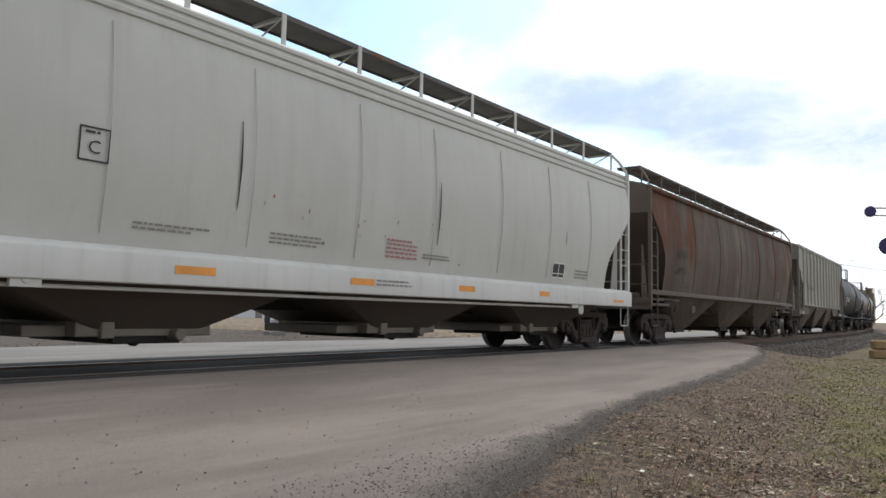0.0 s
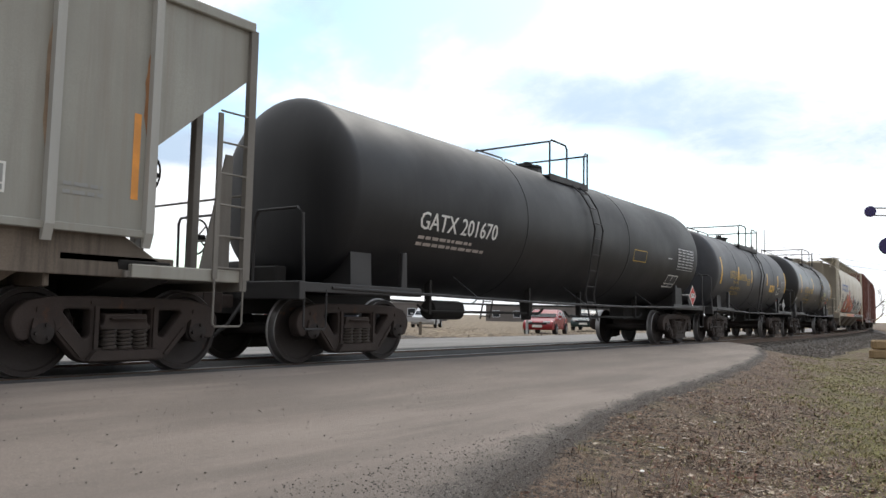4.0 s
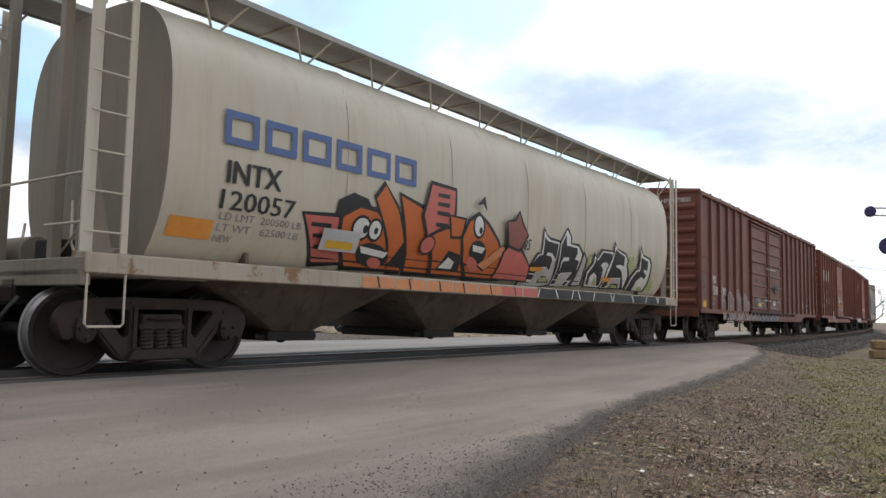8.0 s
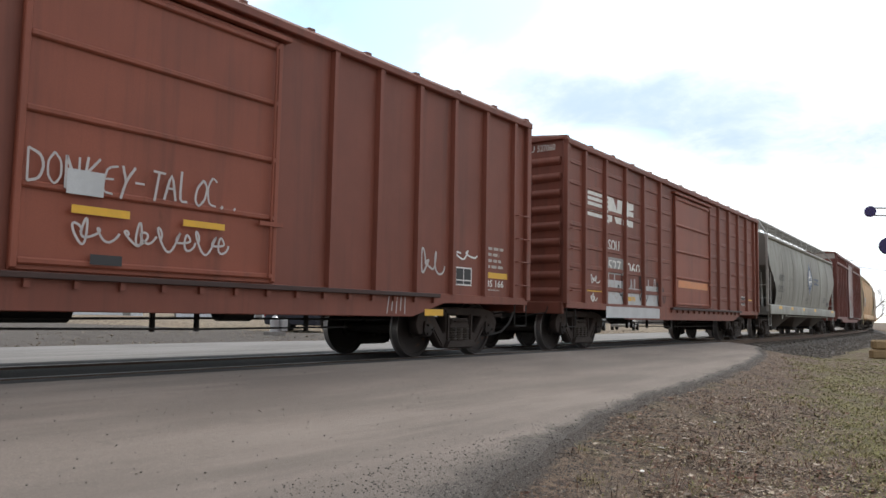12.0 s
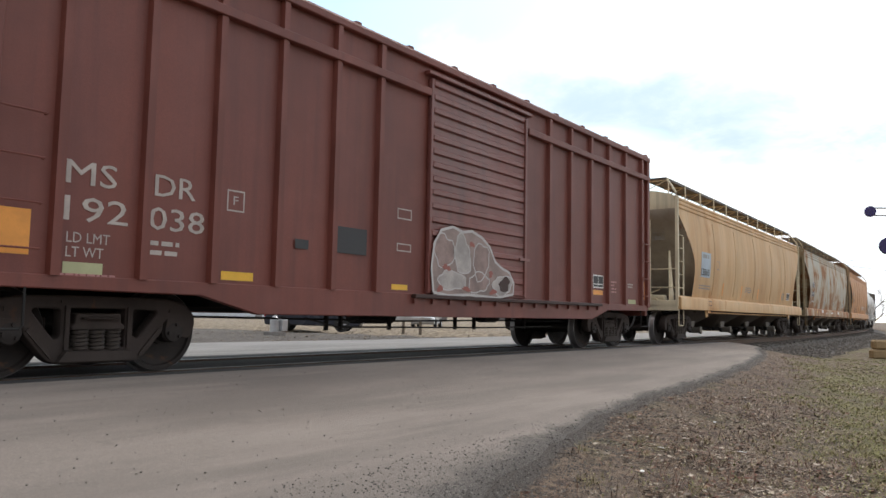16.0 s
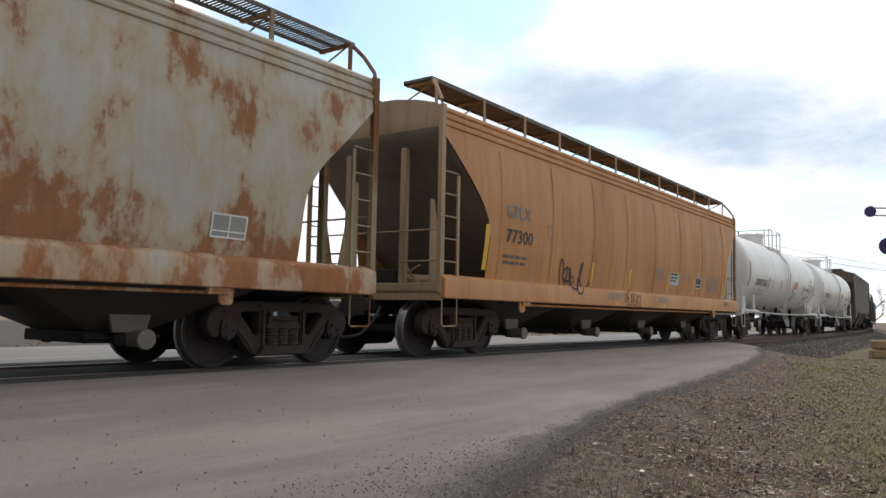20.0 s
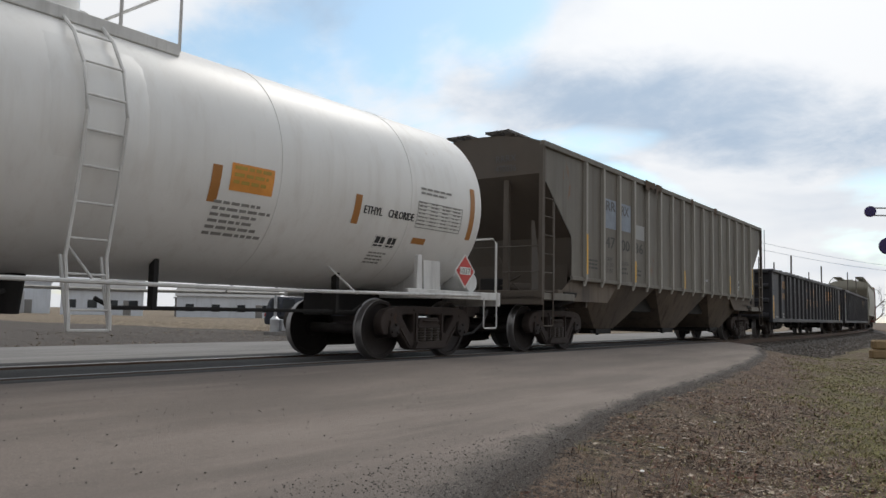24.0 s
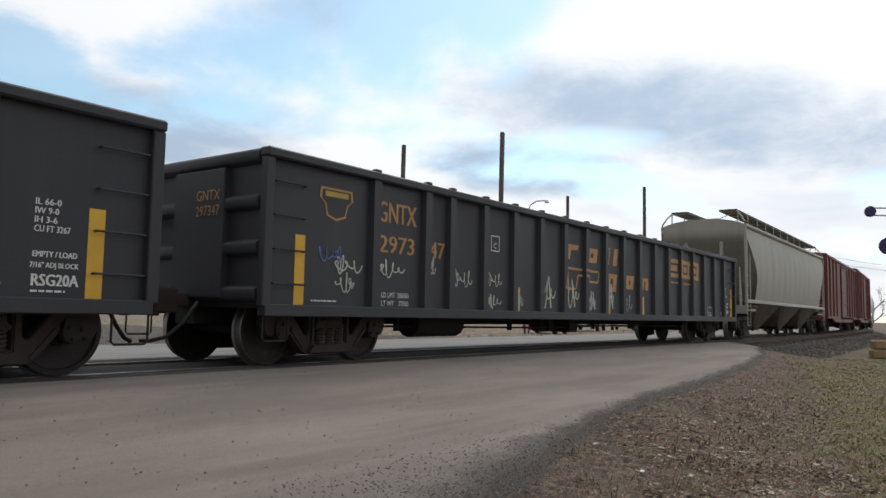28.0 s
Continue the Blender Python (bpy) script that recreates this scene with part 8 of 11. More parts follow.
    tag_text(car, "GNS", 0.30, 1.93, 0.42, 0.20, bk, sf, 12, 0.028)
    patch(car, "sprayed_band", 0.95, 7.6, 1.05, 1.23, P["spray_black"], lambda z: 1.53, 0.005)
    for i, x in enumerate((1.02, 1.65, 2.4, 2.62, 3.4, 4.2, 4.4, 5.4, 6.3, 6.95, 7.1)):
        stroke(car, [(x, 1.22), (x + (0.10 if i % 2 else -0.07), 1.06)], P["spray_white"], lambda z: 1.53, 0.035, 0.009)
    for i, x in enumerate((-3.6, -2.9, -2.15, -1.5, -0.7, 0.1)):
        stroke(car, [(x, 1.22), (x + 0.05, 1.06)], P["spray_black"], lambda z: 1.53, 0.03, 0.009)
    # oxide red boxcar
    car, L, sf = G[7]
    text(car, "HPJX", -8.30, 1.83, 0.21, W, sf, 0.52, 0.012)
    text(car, "758", -8.32, 1.46, 0.26, W, sf, 0.72, 0.014)
    text(car, "030", -7.36, 1.46, 0.26, W, sf, 0.72, 0.014)
    text(car, "LD LMT", -8.22, 1.28, 0.075, M["worn_white"], sf, 0.34)
    text(car, "LT WT", -8.22, 1.15, 0.075, M["worn_white"], sf, 0.28)
    bars(car, -7.3, 1.12, 0.5, 0.2, 2, M["worn_white"], sf, 4)
    patch(car, "reflector", -9.22, -8.80, 1.06, 1.28, Y, sf)
    patch(car, "reflector", -6.40, -5.92, 1.08, 1.24, Y, sf)
    patch(car, "reflector", 8.75, 9.18, 1.10, 1.30, Y, sf)
    info_panel(car, 6.88, 1.13, 0.46, 0.30, sf)
    bars(car, 6.06, 1.24, 0.4, 0.28, 4, M["worn_white"], sf, 5)
    bars(car, 7.9, 1.08, 0.5, 0.06, 1, M["worn_white"], sf, 6)
    low = lambda z: 1.486
    face = lambda z: 1.505
    haze, line, dim_blue = P["haze"], P["spray_silver"], P["dull_blue"]
    bumps = ((-6.95, 0.28, 1.45), (-6.35, 0.33, 1.60), (-5.75, 0.30, 1.42), (-5.28, 0.22, 1.72), (-4.85, 0.30, 1.48), (-4.42, 0.26, 1.60), (-3.83, 0.22, 1.36))
    for i, (x, w_, top) in enumerate(bumps):
        rnd = random.Random(40 + i)
        lean = rnd.uniform(-0.16, 0.16)
        arch = [(x - w_ * 1.1, 1.0), (x - w_ * 0.9, 1.0 + (top - 1.0) * 0.45), (x - w_ * 1.05 + lean * 0.5, 1.0 + (top - 1.0) * 0.7), (x - w_ * 0.5 + lean, top - 0.03), (x + lean, top), (x + w_ * 0.5 + lean, top - rnd.uniform(0.05, 0.16)), (x + w_ + lean * 0.5, 1.0 + (top - 1.0) * 0.6), (x + w_ * 0.8, 1.0 + (top - 1.0) * 0.3), (x + w_ * 1.2, 1.0)]
        arch = curvy(arch)
        paint_shape(car, arch, haze, face if i % 2 else sf, 0.004 + 0.001 * i)
        stroke(car, arch, line, face if i % 2 else sf, 0.028, 0.012 + 0.001 * i)
        rnd = random.Random(60 + i)
        loop = blob(rnd, x + 0.02, 1.0 + (top - 1.0) * 0.5, w_ * 0.5, (top - 1.0) * 0.30, 16, 0.3)
        stroke(car, loop + loop[:1], line, face if i % 2 else sf, 0.018, 0.013 + 0.001 * i)
        stroke(car, [(x - w_ * 0.8, 1.05), (x - 0.05, 1.25), (x + w_ * 0.7, 1.08)], P["dark_red"], face if i % 2 else sf, 0.04, 0.014 + 0.001 * i)
    for i in range(14):
        x = -7.0 + i * 0.36
        rnd = random.Random(80 + i)
        if i % 3 != 1:
            paint_shape(car, [(x - 0.2, 0.70), (x - 0.12, 0.9), (x + 0.15, 0.93), (x + 0.22, 0.72)], haze, low, 0.004 + 0.0005 * i)
        stroke(car, curvy([(x - 0.2, 0.93), (x - 0.05, 0.80), (x + rnd.uniform(-0.05, 0.15), 0.69)]), line, low, 0.022, 0.012)
        stroke(car, [(x - 0.1, 0.70), (x + 0.1, 0.76), (x + 0.2, 0.92)], line, low, 0.018, 0.013)
    scrawl(car, -3.55, 0.72, 0.55, 0.16, P["spray_silver"], low, 3, 0.014, 6, 0.014)
    paint_shape(car, [(-2.72, 0.68), (-2.75, 0.93), (0.85, 0.93), (0.95, 0.68)], dim_blue, low, 0.005)
    for i, x in enumerate((-2.3, -1.75, -1.1, -0.5, 0.05, 0.6)):
        stroke(car, curvy([(x - 0.2, 0.92), (x, 0.74), (x + 0.12, 0.72), (x + 0.16, 0.93)]), line, low, 0.022, 0.012 + 0.001 * i)
        if i % 2:
            paint_shape(car, oval(x + 0.1, 0.83, 0.13, 0.09), haze, low, 0.009)
    paint_shape(car, [(-2.98, 1.12), (-2.95, 1.42), (-2.80, 1.58), (-2.2, 1.28), (-1.7, 1.25), (-1.6, 1.10)], dim_blue, face, 0.004)
    stroke(car, [(-3.0, 1.36), (-2.82, 1.58), (-2.3, 1.30), (-1.8, 1.36), (-1.4, 1.16)], line, face, 0.025, 0.010)
    paint_shape(car, [(-2.5, 1.32), (-2.42, 1.52), (-2.2, 1.50), (-2.15, 1.28)], haze, face, 0.009)
    paint_shape(car, [(-0.75, 1.08), (-0.5, 1.22), (0.6, 1.20), (0.75, 1.06)], dim_blue, face, 0.004)
    stroke(car, [(-0.7, 1.10), (-0.4, 1.22), (-0.1, 1.10), (0.2, 1.22), (0.5, 1.08)], line, face, 0.022, 0.010)
    paint_shape(car, [(-0.22, 1.28), (-0.1, 1.44), (0.2, 1.46), (0.35, 1.30), (0.1, 1.27)], line, face, 0.006)
    stroke(car, [(0.62, 1.42), (0.85, 1.50), (1.1, 1.40), (1.2, 1.28)], line, face, 0.04, 0.008)
    patch(car, "reflector", -2.68, -2.18, 1.20, 1.32, Y, lambda z: 1.53)
    patch(car, "seal_strip", -1.82, -0.70, 1.42, 1.46, P["teal"], lambda z: 1.55)
    patch(car, "seal_strip", -1.55, -0.55, 2.62, 2.66, P["teal"], lambda z: 1.55)
    for x, z in ((-3.0, 2.1), (-1.7, 2.05), (-0.9, 1.95), (1.0, 1.98)):
        patch(car, "dark_slot", x, x + 0.42, z, z + 0.07, B, face, 0.006)
    patch(car, "sign_board", 0.0, 0.55, 1.75, 2.1, B, lambda z: 1.545)
    bars(car, -0.95, 2.55, 1.3, 0.12, 1, M["worn_white"], lambda z: 1.545, 5)
    # two red boxcars with the striped emblem
    for idx in (8, 9):
        car, L, sf = G[idx]
        x0 = -6.95 if idx == 8 else -6.68
        for k in range(5):
            z = 3.42 - k * 0.115
            patch(car, "emblem_stripe", x0, x0 + 0.86, z - 0.075, z, W, sf)
        for k in range(6):
            z = 3.40 - k * 0.105
            patch(car, "emblem_stripe", x0 + 0.96, x0 + 1.14 + 0.02 * k, z - 0.06, z, W, sf)
        put_marking("emblem_block", [(x0 + 1.10, 2.86), (x0 + 1.38, 2.86), (x0 + 1.42, 3.14), (x0 + 1.62, 2.86), (x0 + 1.92, 2.86), (x0 + 1.98, 3.42), (x0 + 1.70, 3.42), (x0 + 1.66, 3.16), (x0 + 1.46, 3.42), (x0 + 1.16, 3.42)], [(0, 1, 2, 9), (2, 3, 7, 8, 9), (3, 4, 5, 6, 7)], car, W, sf)
        put_marking("emblem_block", [(x0 + 2.02, 2.86), (x0 + 2.62, 2.86), (x0 + 2.66, 3.22), (x0 + 2.34, 3.24), (x0 + 2.66, 3.28), (x0 + 2.66, 3.42), (x0 + 2.08, 3.42), (x0 + 2.06, 3.06), (x0 + 2.32, 3.04), (x0 + 2.02, 2.98)], [(0, 1, 2, 3, 7, 8, 9), (3, 4, 5, 6, 7)], car, W, sf)
    car, L, sf = G[8]
    text(car, "SOU", -5.86, 2.16, 0.24, W, sf, 0.56, 0.012)
    text(car, "526", -5.87, 1.70, 0.26, W, sf, 0.66, 0.012)
    text(car, "293", -5.02, 1.68, 0.26, W, sf, 0.70, 0.012)
    text(car, "LD LMT", -5.95, 1.32, 0.075, M["worn_white"], sf, 0.42)
    text(car, "LT WT", -5.95, 1.20, 0.075, M["worn_white"], sf, 0.35)
    bars(car, -5.0, 1.18, 0.5, 0.2, 2, M["worn_white"], sf, 3)
    patch(car, "reflector", -6.86, -6.20, 1.33, 1.46, Y, sf)
    patch(car, "reflector", -5.10, -4.66, 0.68, 0.80, Y, low)
    patch(car, "reflector", -2.22, -1.80, 0.68, 0.80, Y, low)
    patch(car, "reflector", 4.68, 5.15, 0.68, 0.78, Y, low)
    for i, (x, z, w_, h_, t) in enumerate(((-6.92, 1.75, 0.85, 0.6, 0.045), (-6.9, 1.5, 0.8, 0.22, 0.03), (-6.9, 1.12, 0.8, 0.25, 0.03), (-3.45, 0.75, 1.0, 0.6, 0.04), (-4.15, 1.55, 0.6, 0.5, 0.03), (-6.6, 2.2, 0.06, 0.35, 0.04), (-7.35, 1.3, 0.3, 0.5, 0.025))):
        scrawl(car, x, z, w_, h_, P["spray_white"], sf if z > 1 else low, 120 + i, t, 4)
    door_face = lambda z: 1.50
    tag_text(car, "DONKEY-TALOC..", -1.28, 1.84, 2.45, 0.33, P["spray_silver"], door_face, 7, 0.026, 0.05)
    for i, x in enumerate((-0.9, -0.4, 0.05, 0.5)):
        scrawl(car, x, 1.30, 0.5, 0.28, P["spray_silver"], door_face, 150 + i, 0.024, 3, 0.05)
    patch(car, "cover_patch", -0.92, -0.55, 1.78, 2.02, P["pale"], door_face, 0.056)
    patch(car, "reflector", -0.86, -0.26, 1.60, 1.68, Y, door_face, 0.056)
    patch(car, "reflector", 0.36, 0.90, 1.60, 1.67, Y, door_face, 0.056)
    patch(car, "sign_board", -0.65, -0.32, 1.12, 1.22, B, door_face, 0.056)
    for i in range(5):
        stroke(car, [(3.84 + i * 0.09, 0.95), (3.80 + i * 0.10, 0.70 + 0.04 * (i % 2))], P["spray_silver"], low, 0.02, 0.008)
    patch(car, "cover_patch", -3.2, -2.45, 1.55, 2.05, P["grey"], sf, 0.003)
    patch(car, "label_plate", -2.2, -1.6, 2.60, 2.70, W, sf)
    scrawl(car, 4.55, 1.25, 0.62, 0.48, P["spray_silver"], sf, 160, 0.035, 3)
    scrawl(car, 5.5, 1.58, 0.55, 0.22, P["spray_white"], sf, 161, 0.03, 2)
    info_panel(car, 5.52, 1.18, 0.46, 0.30, sf)
    patch(car, "reflector", 6.40, 7.10, 1.34, 1.44, Y, sf)
    text(car, "BS 166", 6.42, 1.19, 0.12, W, sf, 0.55, 0.008)
    bars(car, 6.40, 1.46, 0.6, 0.42, 4, M["worn_white"], sf, 6)
    bars(car, 6.4, 1.10, 0.55, 0.05, 1, M["worn_white"], sf, 7)
    car, L, sf = G[9]
    text(car, "SOU", -5.50, 2.22, 0.24, W, sf, 0.60, 0.012)
    patch(car, "cover_patch", -5.64, -4.64, 1.68, 2.06, P["grey"], sf, 0.003)
    text(car, "527", -5.50, 1.74, 0.26, W, sf, 0.70, 0.012)
    text(car, "060", -4.44, 1.74, 0.26, W, sf, 0.80, 0.012)
    patch(car, "cover_patch", -5.64, -4.66, 1.00, 1.55, P["pale"], sf, 0.003)
    patch(car, "cover_patch", -4.50, -3.52, 1.00, 1.40, P["pale"], sf, 0.003)
    patch(car, "cover_patch", -3.36, -2.38, 1.00, 1.50, P["pale"], sf, 0.003)
    for i in range(6):
        scrawl(car, -5.6 + i * 0.62, 1.0, 0.6, 0.75, P["spray_black"] if i % 2 else P["spray_silver"], sf, 180 + i, 0.04, 3, 0.007 + i * 0.001)
    patch(car, "cover_patch", -5.7, -2.4, 0.70, 0.95, P["pale"], low, 0.003)
    patch(car, "reflector", -6.66, -5.84, 1.25, 1.36, Y, sf)
    patch(car, "reflector", -4.40, -3.92, 1.10, 1.20, Y, sf)
    scrawl(car, -6.5, 1.42, 0.55, 0.2, P["spray_white"], sf, 190, 0.025, 3)
    scrawl(car, -6.5, 1.02, 0.45, 0.2, P["spray_white"], sf, 191, 0.025, 3)
    info_panel(car, 5.5, 1.2, 0.46, 0.30, sf)
    patch(car, "reflector", 6.3, 6.9, 1.3, 1.42, Y, sf)
    patch(car, "cover_patch", -1.0, 1.6, 1.55, 1.75, P["spray_pale"], lambda z: 1.498, 0.004)
    # grey-green hopper
    car, L, sf = G[10]
    dkm = paint("charcoal_lettering", (0.10, 0.10, 0.10))
    text(car, "ADMX", -6.66, 2.29, 0.27, dkm, sf, 1.05, 0.014)
    text(car, "52325", -6.70, 1.86, 0.25, dkm, sf, 1.05, 0.014)
    text(car, "LD LMT 221600", -6.70, 1.57, 0.09, dkm, sf, 0.85)
    text(car, "LT WT    64400", -6.72, 1.44, 0.09, dkm, sf, 0.82)
    outline_box(car, -4.72, -4.40, 2.06, 2.38, dkm, sf)
    text(car, "C", -4.61, 2.13, 0.12, dkm, sf, 0.11)
    cx, cz = 0.53, 2.66
    leaf = [(cx, 3.42), (cx + 0.30, 3.10), (cx + 0.60, 2.78), (cx + 0.62, 2.56), (cx + 0.44, 2.36), (cx + 0.08, 2.10), (cx - 0.03, 1.92), (cx - 0.12, 2.10), (cx - 0.48, 2.36), (cx - 0.64, 2.58), (cx - 0.60, 2.80), (cx - 0.30, 3.10)]
    paint_shape(car, [(cx + (a - cx) * 1.06, cz + (b - cz) * 1.04) for a, b in leaf], W, sf, 0.006)
    paint_shape(car, leaf, P["navy"], sf, 0.009)
    paint_shape(car, [(cx + (a - cx) * 0.66, cz + (b - cz) * 0.58) for a, b in leaf], W, sf, 0.012)
    for a, b in ((0, 0), (-0.20, 0.0), (0.20, 0.0), (0, 0.20), (0, -0.20)):
        paint_shape(car, blob(random.Random(1), cx + a, cz + b, 0.085, 0.085, 12, 0.05), P["navy"], sf, 0.015)
    block_word(car, 1.55, 2.46, 1.45, 0.30, 3, P["navy"], sf)
    outline_box(car, -0.42, 0.45, 1.54, 1.74, B, sf)
    bars(car, -0.36, 1.58, 0.75, 0.1, 1, dkm, sf, 3)
    for x0, x1 in ((-6.85, -6.22), (-4.36, -3.86), (-1.60, -1.12), (1.45, 1.95), (6.95, 7.8)):
        patch(car, "reflector", x0, x1, 1.16, 1.28, Y, sill)
    info_panel(car, 6.03, 1.47, 0.52, 0.26, sf, None, GM)
    bars(car, 4.7, 1.62, 0.85, 0.28, 3, dkm, sf, 5)
    for x in (-5.83, -3.55, -1.18, 1.22, 3.6, 5.9):
        seam(car, x, 1.45, 3.9, sf, M["hop_olive"])
    for k in range(22):
        rnd = random.Random(300 + k)
        x, z = rnd.uniform(-6, 5), rnd.uniform(1.5, 2.6)
        r = rnd.uniform(0.008, 0.022)
        paint_shape(car, blob(rnd, x, z, r, r * 2.2, 8, 0.6), dkm, sf, 0.005, "dirt_spot")
    patch(car, "scratch", -4.2, -3.5, 2.44, 2.455, dkm, sf)
    brackets(car, L, sf, sill, (-5.3, 5.5), M["hop_olive"])
    # maroon boxcar
    car, L, sf = G[11]
    text(car, "MS", -6.88, 1.90, 0.23, M["worn_white"], sf, 0.52, 0.004)
    text(car, "DR", -5.93, 1.90, 0.23, M["worn_white"], sf, 0.50, 0.004)
    text(car, "192", -6.88, 1.54, 0.24, M["worn_white"], sf, 0.66, 0.004)
    text(car, "038", -5.98, 1.54, 0.24, M["worn_white"], sf, 0.68, 0.004)
    bars(car, -5.95, 1.22, 0.45, 0.2, 2, M["worn_white"], sf, 4)
    patch(car, "reflector", -7.50, -7.18, 1.18, 1.60, O, sf)
    patch(car, "label_plate", -6.86, -6.46, 1.03, 1.14, P["green"], sf)
    patch(car, "reflector", -5.04, -4.58, 1.05, 1.15, Y, sf)
    patch(car, "sign_board", -3.20, -2.62, 1.50, 1.86, B, sf, 0.02)
    patch(car, "sign_board", -3.95, -3.72, 1.50, 1.62, B, sf, 0.02)
    outline_box(car, -5.0, -4.75, 1.85, 2.1, M["worn_white"], sf)
    text(car, "LD LMT", -6.84, 1.33, 0.10, M["worn_white"], sf, 0.44)
    text(car, "LT WT", -6.84, 1.19, 0.10, M["worn_white"], sf, 0.38)
    text(car, "F", -4.91, 1.93, 0.10, M["worn_white"], sf, 0.07)
    bars(car, -6.95, 0.99, 0.75, 0.04, 1, P["pink"], sf, 9)
    outline_box(car, -1.95, -1.62, 2.10, 2.26, M["worn_white"], sf)
    outline_box(car, -1.95, -1.62, 1.62, 1.74, M["worn_white"], sf)
    patch(car, "reflector", -2.05, -1.68, 1.05, 1.13, Y, sf)
    # pale bubble tag over the foot of the corrugated door
    door_face = lambda z: 1.545
    dome = [(-1.18, 1.04), (-1.24, 1.42), (-1.18, 1.80), (-1.0, 2.02), (-0.70, 2.10), (-0.42, 2.04), (-0.16, 2.08), (0.14, 2.0), (0.38, 1.86), (0.56, 1.62), (0.78, 1.52), (1.02, 1.46), (1.18, 1.28), (1.16, 1.08), (0.6, 1.0), (-0.2, 1.03), (-0.8, 1.0)]
    paint_shape(car, dome, P["spray_fog"], door_face, 0.004)
    stroke(car, dome + dome[:1], P["spray_silver"], door_face, 0.045, 0.008)
    for i, (x, z, rx, rz) in enumerate(((-0.92, 1.70, 0.24, 0.28), (-0.42, 1.66, 0.22, 0.32), (0.12, 1.60, 0.26, 0.28), (-0.70, 1.24, 0.34, 0.17), (0.06, 1.24, 0.28, 0.18), (0.80, 1.22, 0.30, 0.18))):
        shp = blob(random.Random(400 + i), x, z, rx, rz, 20, 0.25)
        paint_shape(car, shp, P["spray_fog_pale" if i % 2 else "haze"], door_face, 0.0055 + 0.0005 * i)
        stroke(car, shp + shp[:1], P["spray_silver"], door_face, 0.022, 0.010)
    for x, z, a, b in ((-0.86, 1.44, 0.10, 0.05), (-0.16, 1.86, 0.06, 0.05), (-0.30, 1.12, 0.11, 0.04), (0.42, 1.40, 0.07, 0.05), (0.50, 1.10, 0.12, 0.04), (-1.02, 1.10, 0.08, 0.05)):
        paint_shape(car, blob(random.Random(int(z * 100)), x, z, a, b, 12, 0.5), P["dark_red"], door_face, 0.012)
    paint_shape(car, blob(random.Random(431), 0.86, 1.24, 0.17, 0.13, 16, 0.3), M["grimy_track"], door_face, 0.013, "grease_mark")
    info_panel(car, 4.62, 1.34, 0.52, 0.28, sf)
    patch(car, "reflector", 4.62, 5.12, 1.19, 1.29, O, sf)
    patch(car, "reflector", 7.28, 7.50, 1.16, 1.60, O, sf)
    patch(car, "label_plate", 6.50, 6.95, 1.03, 1.13, P["green"], sf)
    bars(car, 5.45, 1.22, 0.4, 0.3, 4, P["pink"], sf, 6)
    bars(car, 6.4, 1.38, 0.5, 0.12, 2, M["worn_white"], sf, 7)
    # tan hopper
    car, L, sf = G[12]
    patch(car, "cover_patch", -6.32, -5.40, 1.93, 2.66, P["blue_grey"], sf, 0.003)
    bars(car, -6.20, 2.36, 0.7, 0.24, 1, P["grey"], sf, 12)
    text(car, "12860", -6.30, 1.98, 0.20, B, sf, 0.76, 0.014)
    outline_box(car, -4.80, -4.50, 2.22, 2.48, GM, sf)
    bars(car, -6.36, 1.54, 1.4, 0.16, 2, GM, sf, 3)
    bars(car, -1.2, 1.62, 0.9, 0.2, 3, GM, sf, 4)
    info_panel(car, 5.52, 1.55, 0.54, 0.29, sf)
    bars(car, 4.58, 1.5, 0.5, 0.30, 4, GM, sf, 5)
    for x in (-3.95, -1.7, 0.6, 4.37):
        patch(car, "reflector", x, x + 0.12, 1.45, 1.84, O, sf, 0.004)
    outline_box(car, -5.72, -5.42, 1.10, 1.24, B, sill)
    for x in (-5.0, -2.6, 0.0, 2.6, 5.0):
        seam(car, x, 1.45, 3.6, sf, M["hop_tan"])
    brackets(car, L, sf, sill, (-5.6, 5.6), M["hop_tan"])
    # rusted hopper
    car, L, sf = G[13]
    patch(car, "cover_patch", -6.20, -5.68, 2.33, 2.60, P["pale"], sf, 0.003)
    text(car, "AEX", -6.42, 2.33, 0.26, B, sf, 0.78, 0.016)
    patch(car, "cover_patch", -6.45, -5.65, 1.90, 2.13, P["pale"], sf, 0.003)
    text(car, "8863", -6.46, 1.90, 0.24, B, sf, 0.84, 0.016)
    bars(car, -6.46, 1.56, 0.35, 0.16, 2, GM, sf, 2)
    patch(car, "label_plate", -6.02, -5.60, 1.63, 1.71, W, sf, 0.004)
    text(car, "203500", -5.98, 1.64, 0.06, B, sf, 0.34, lift=0.007)
    for x0, x1, z0, z1 in ((-3.55, -3.06, 1.14, 1.28), (-1.96, -1.78, 1.08, 1.18), (-0.22, 0.52, 1.12, 1.19), (2.5, 2.95, 1.12, 1.26)):
        patch(car, "label_plate", x0, x1, z0, z1, W, sill)
    patch(car, "reflector", -5.2, -5.02, 1.10, 1.24, Y, sill)
    patch(car, "label_plate", 2.95, 3.05, 2.55, 2.85, W, sf)
    scrawl(car, -2.4, 1.45, 0.8, 0.4, GM, sf, 430, 0.03, 4)
    scrawl(car, 0.9, 1.55, 1.1, 0.3, GM, sf, 431, 0.035, 5)
    info_panel(car, 5.5, 1.52, 0.5, 0.28, sf, P["grey"])
    brackets(car, L, sf, sill, (-5.7, 5.6), M["hop_rust"])
    # orange hopper
    car, L, sf = G[14]
    text(car, "GPLX", -6.34, 2.44, 0.24, GM, sf, 0.84, 0.012)
    text(car, "77300", -6.32, 2.00, 0.24, B, sf, 0.92, 0.012)
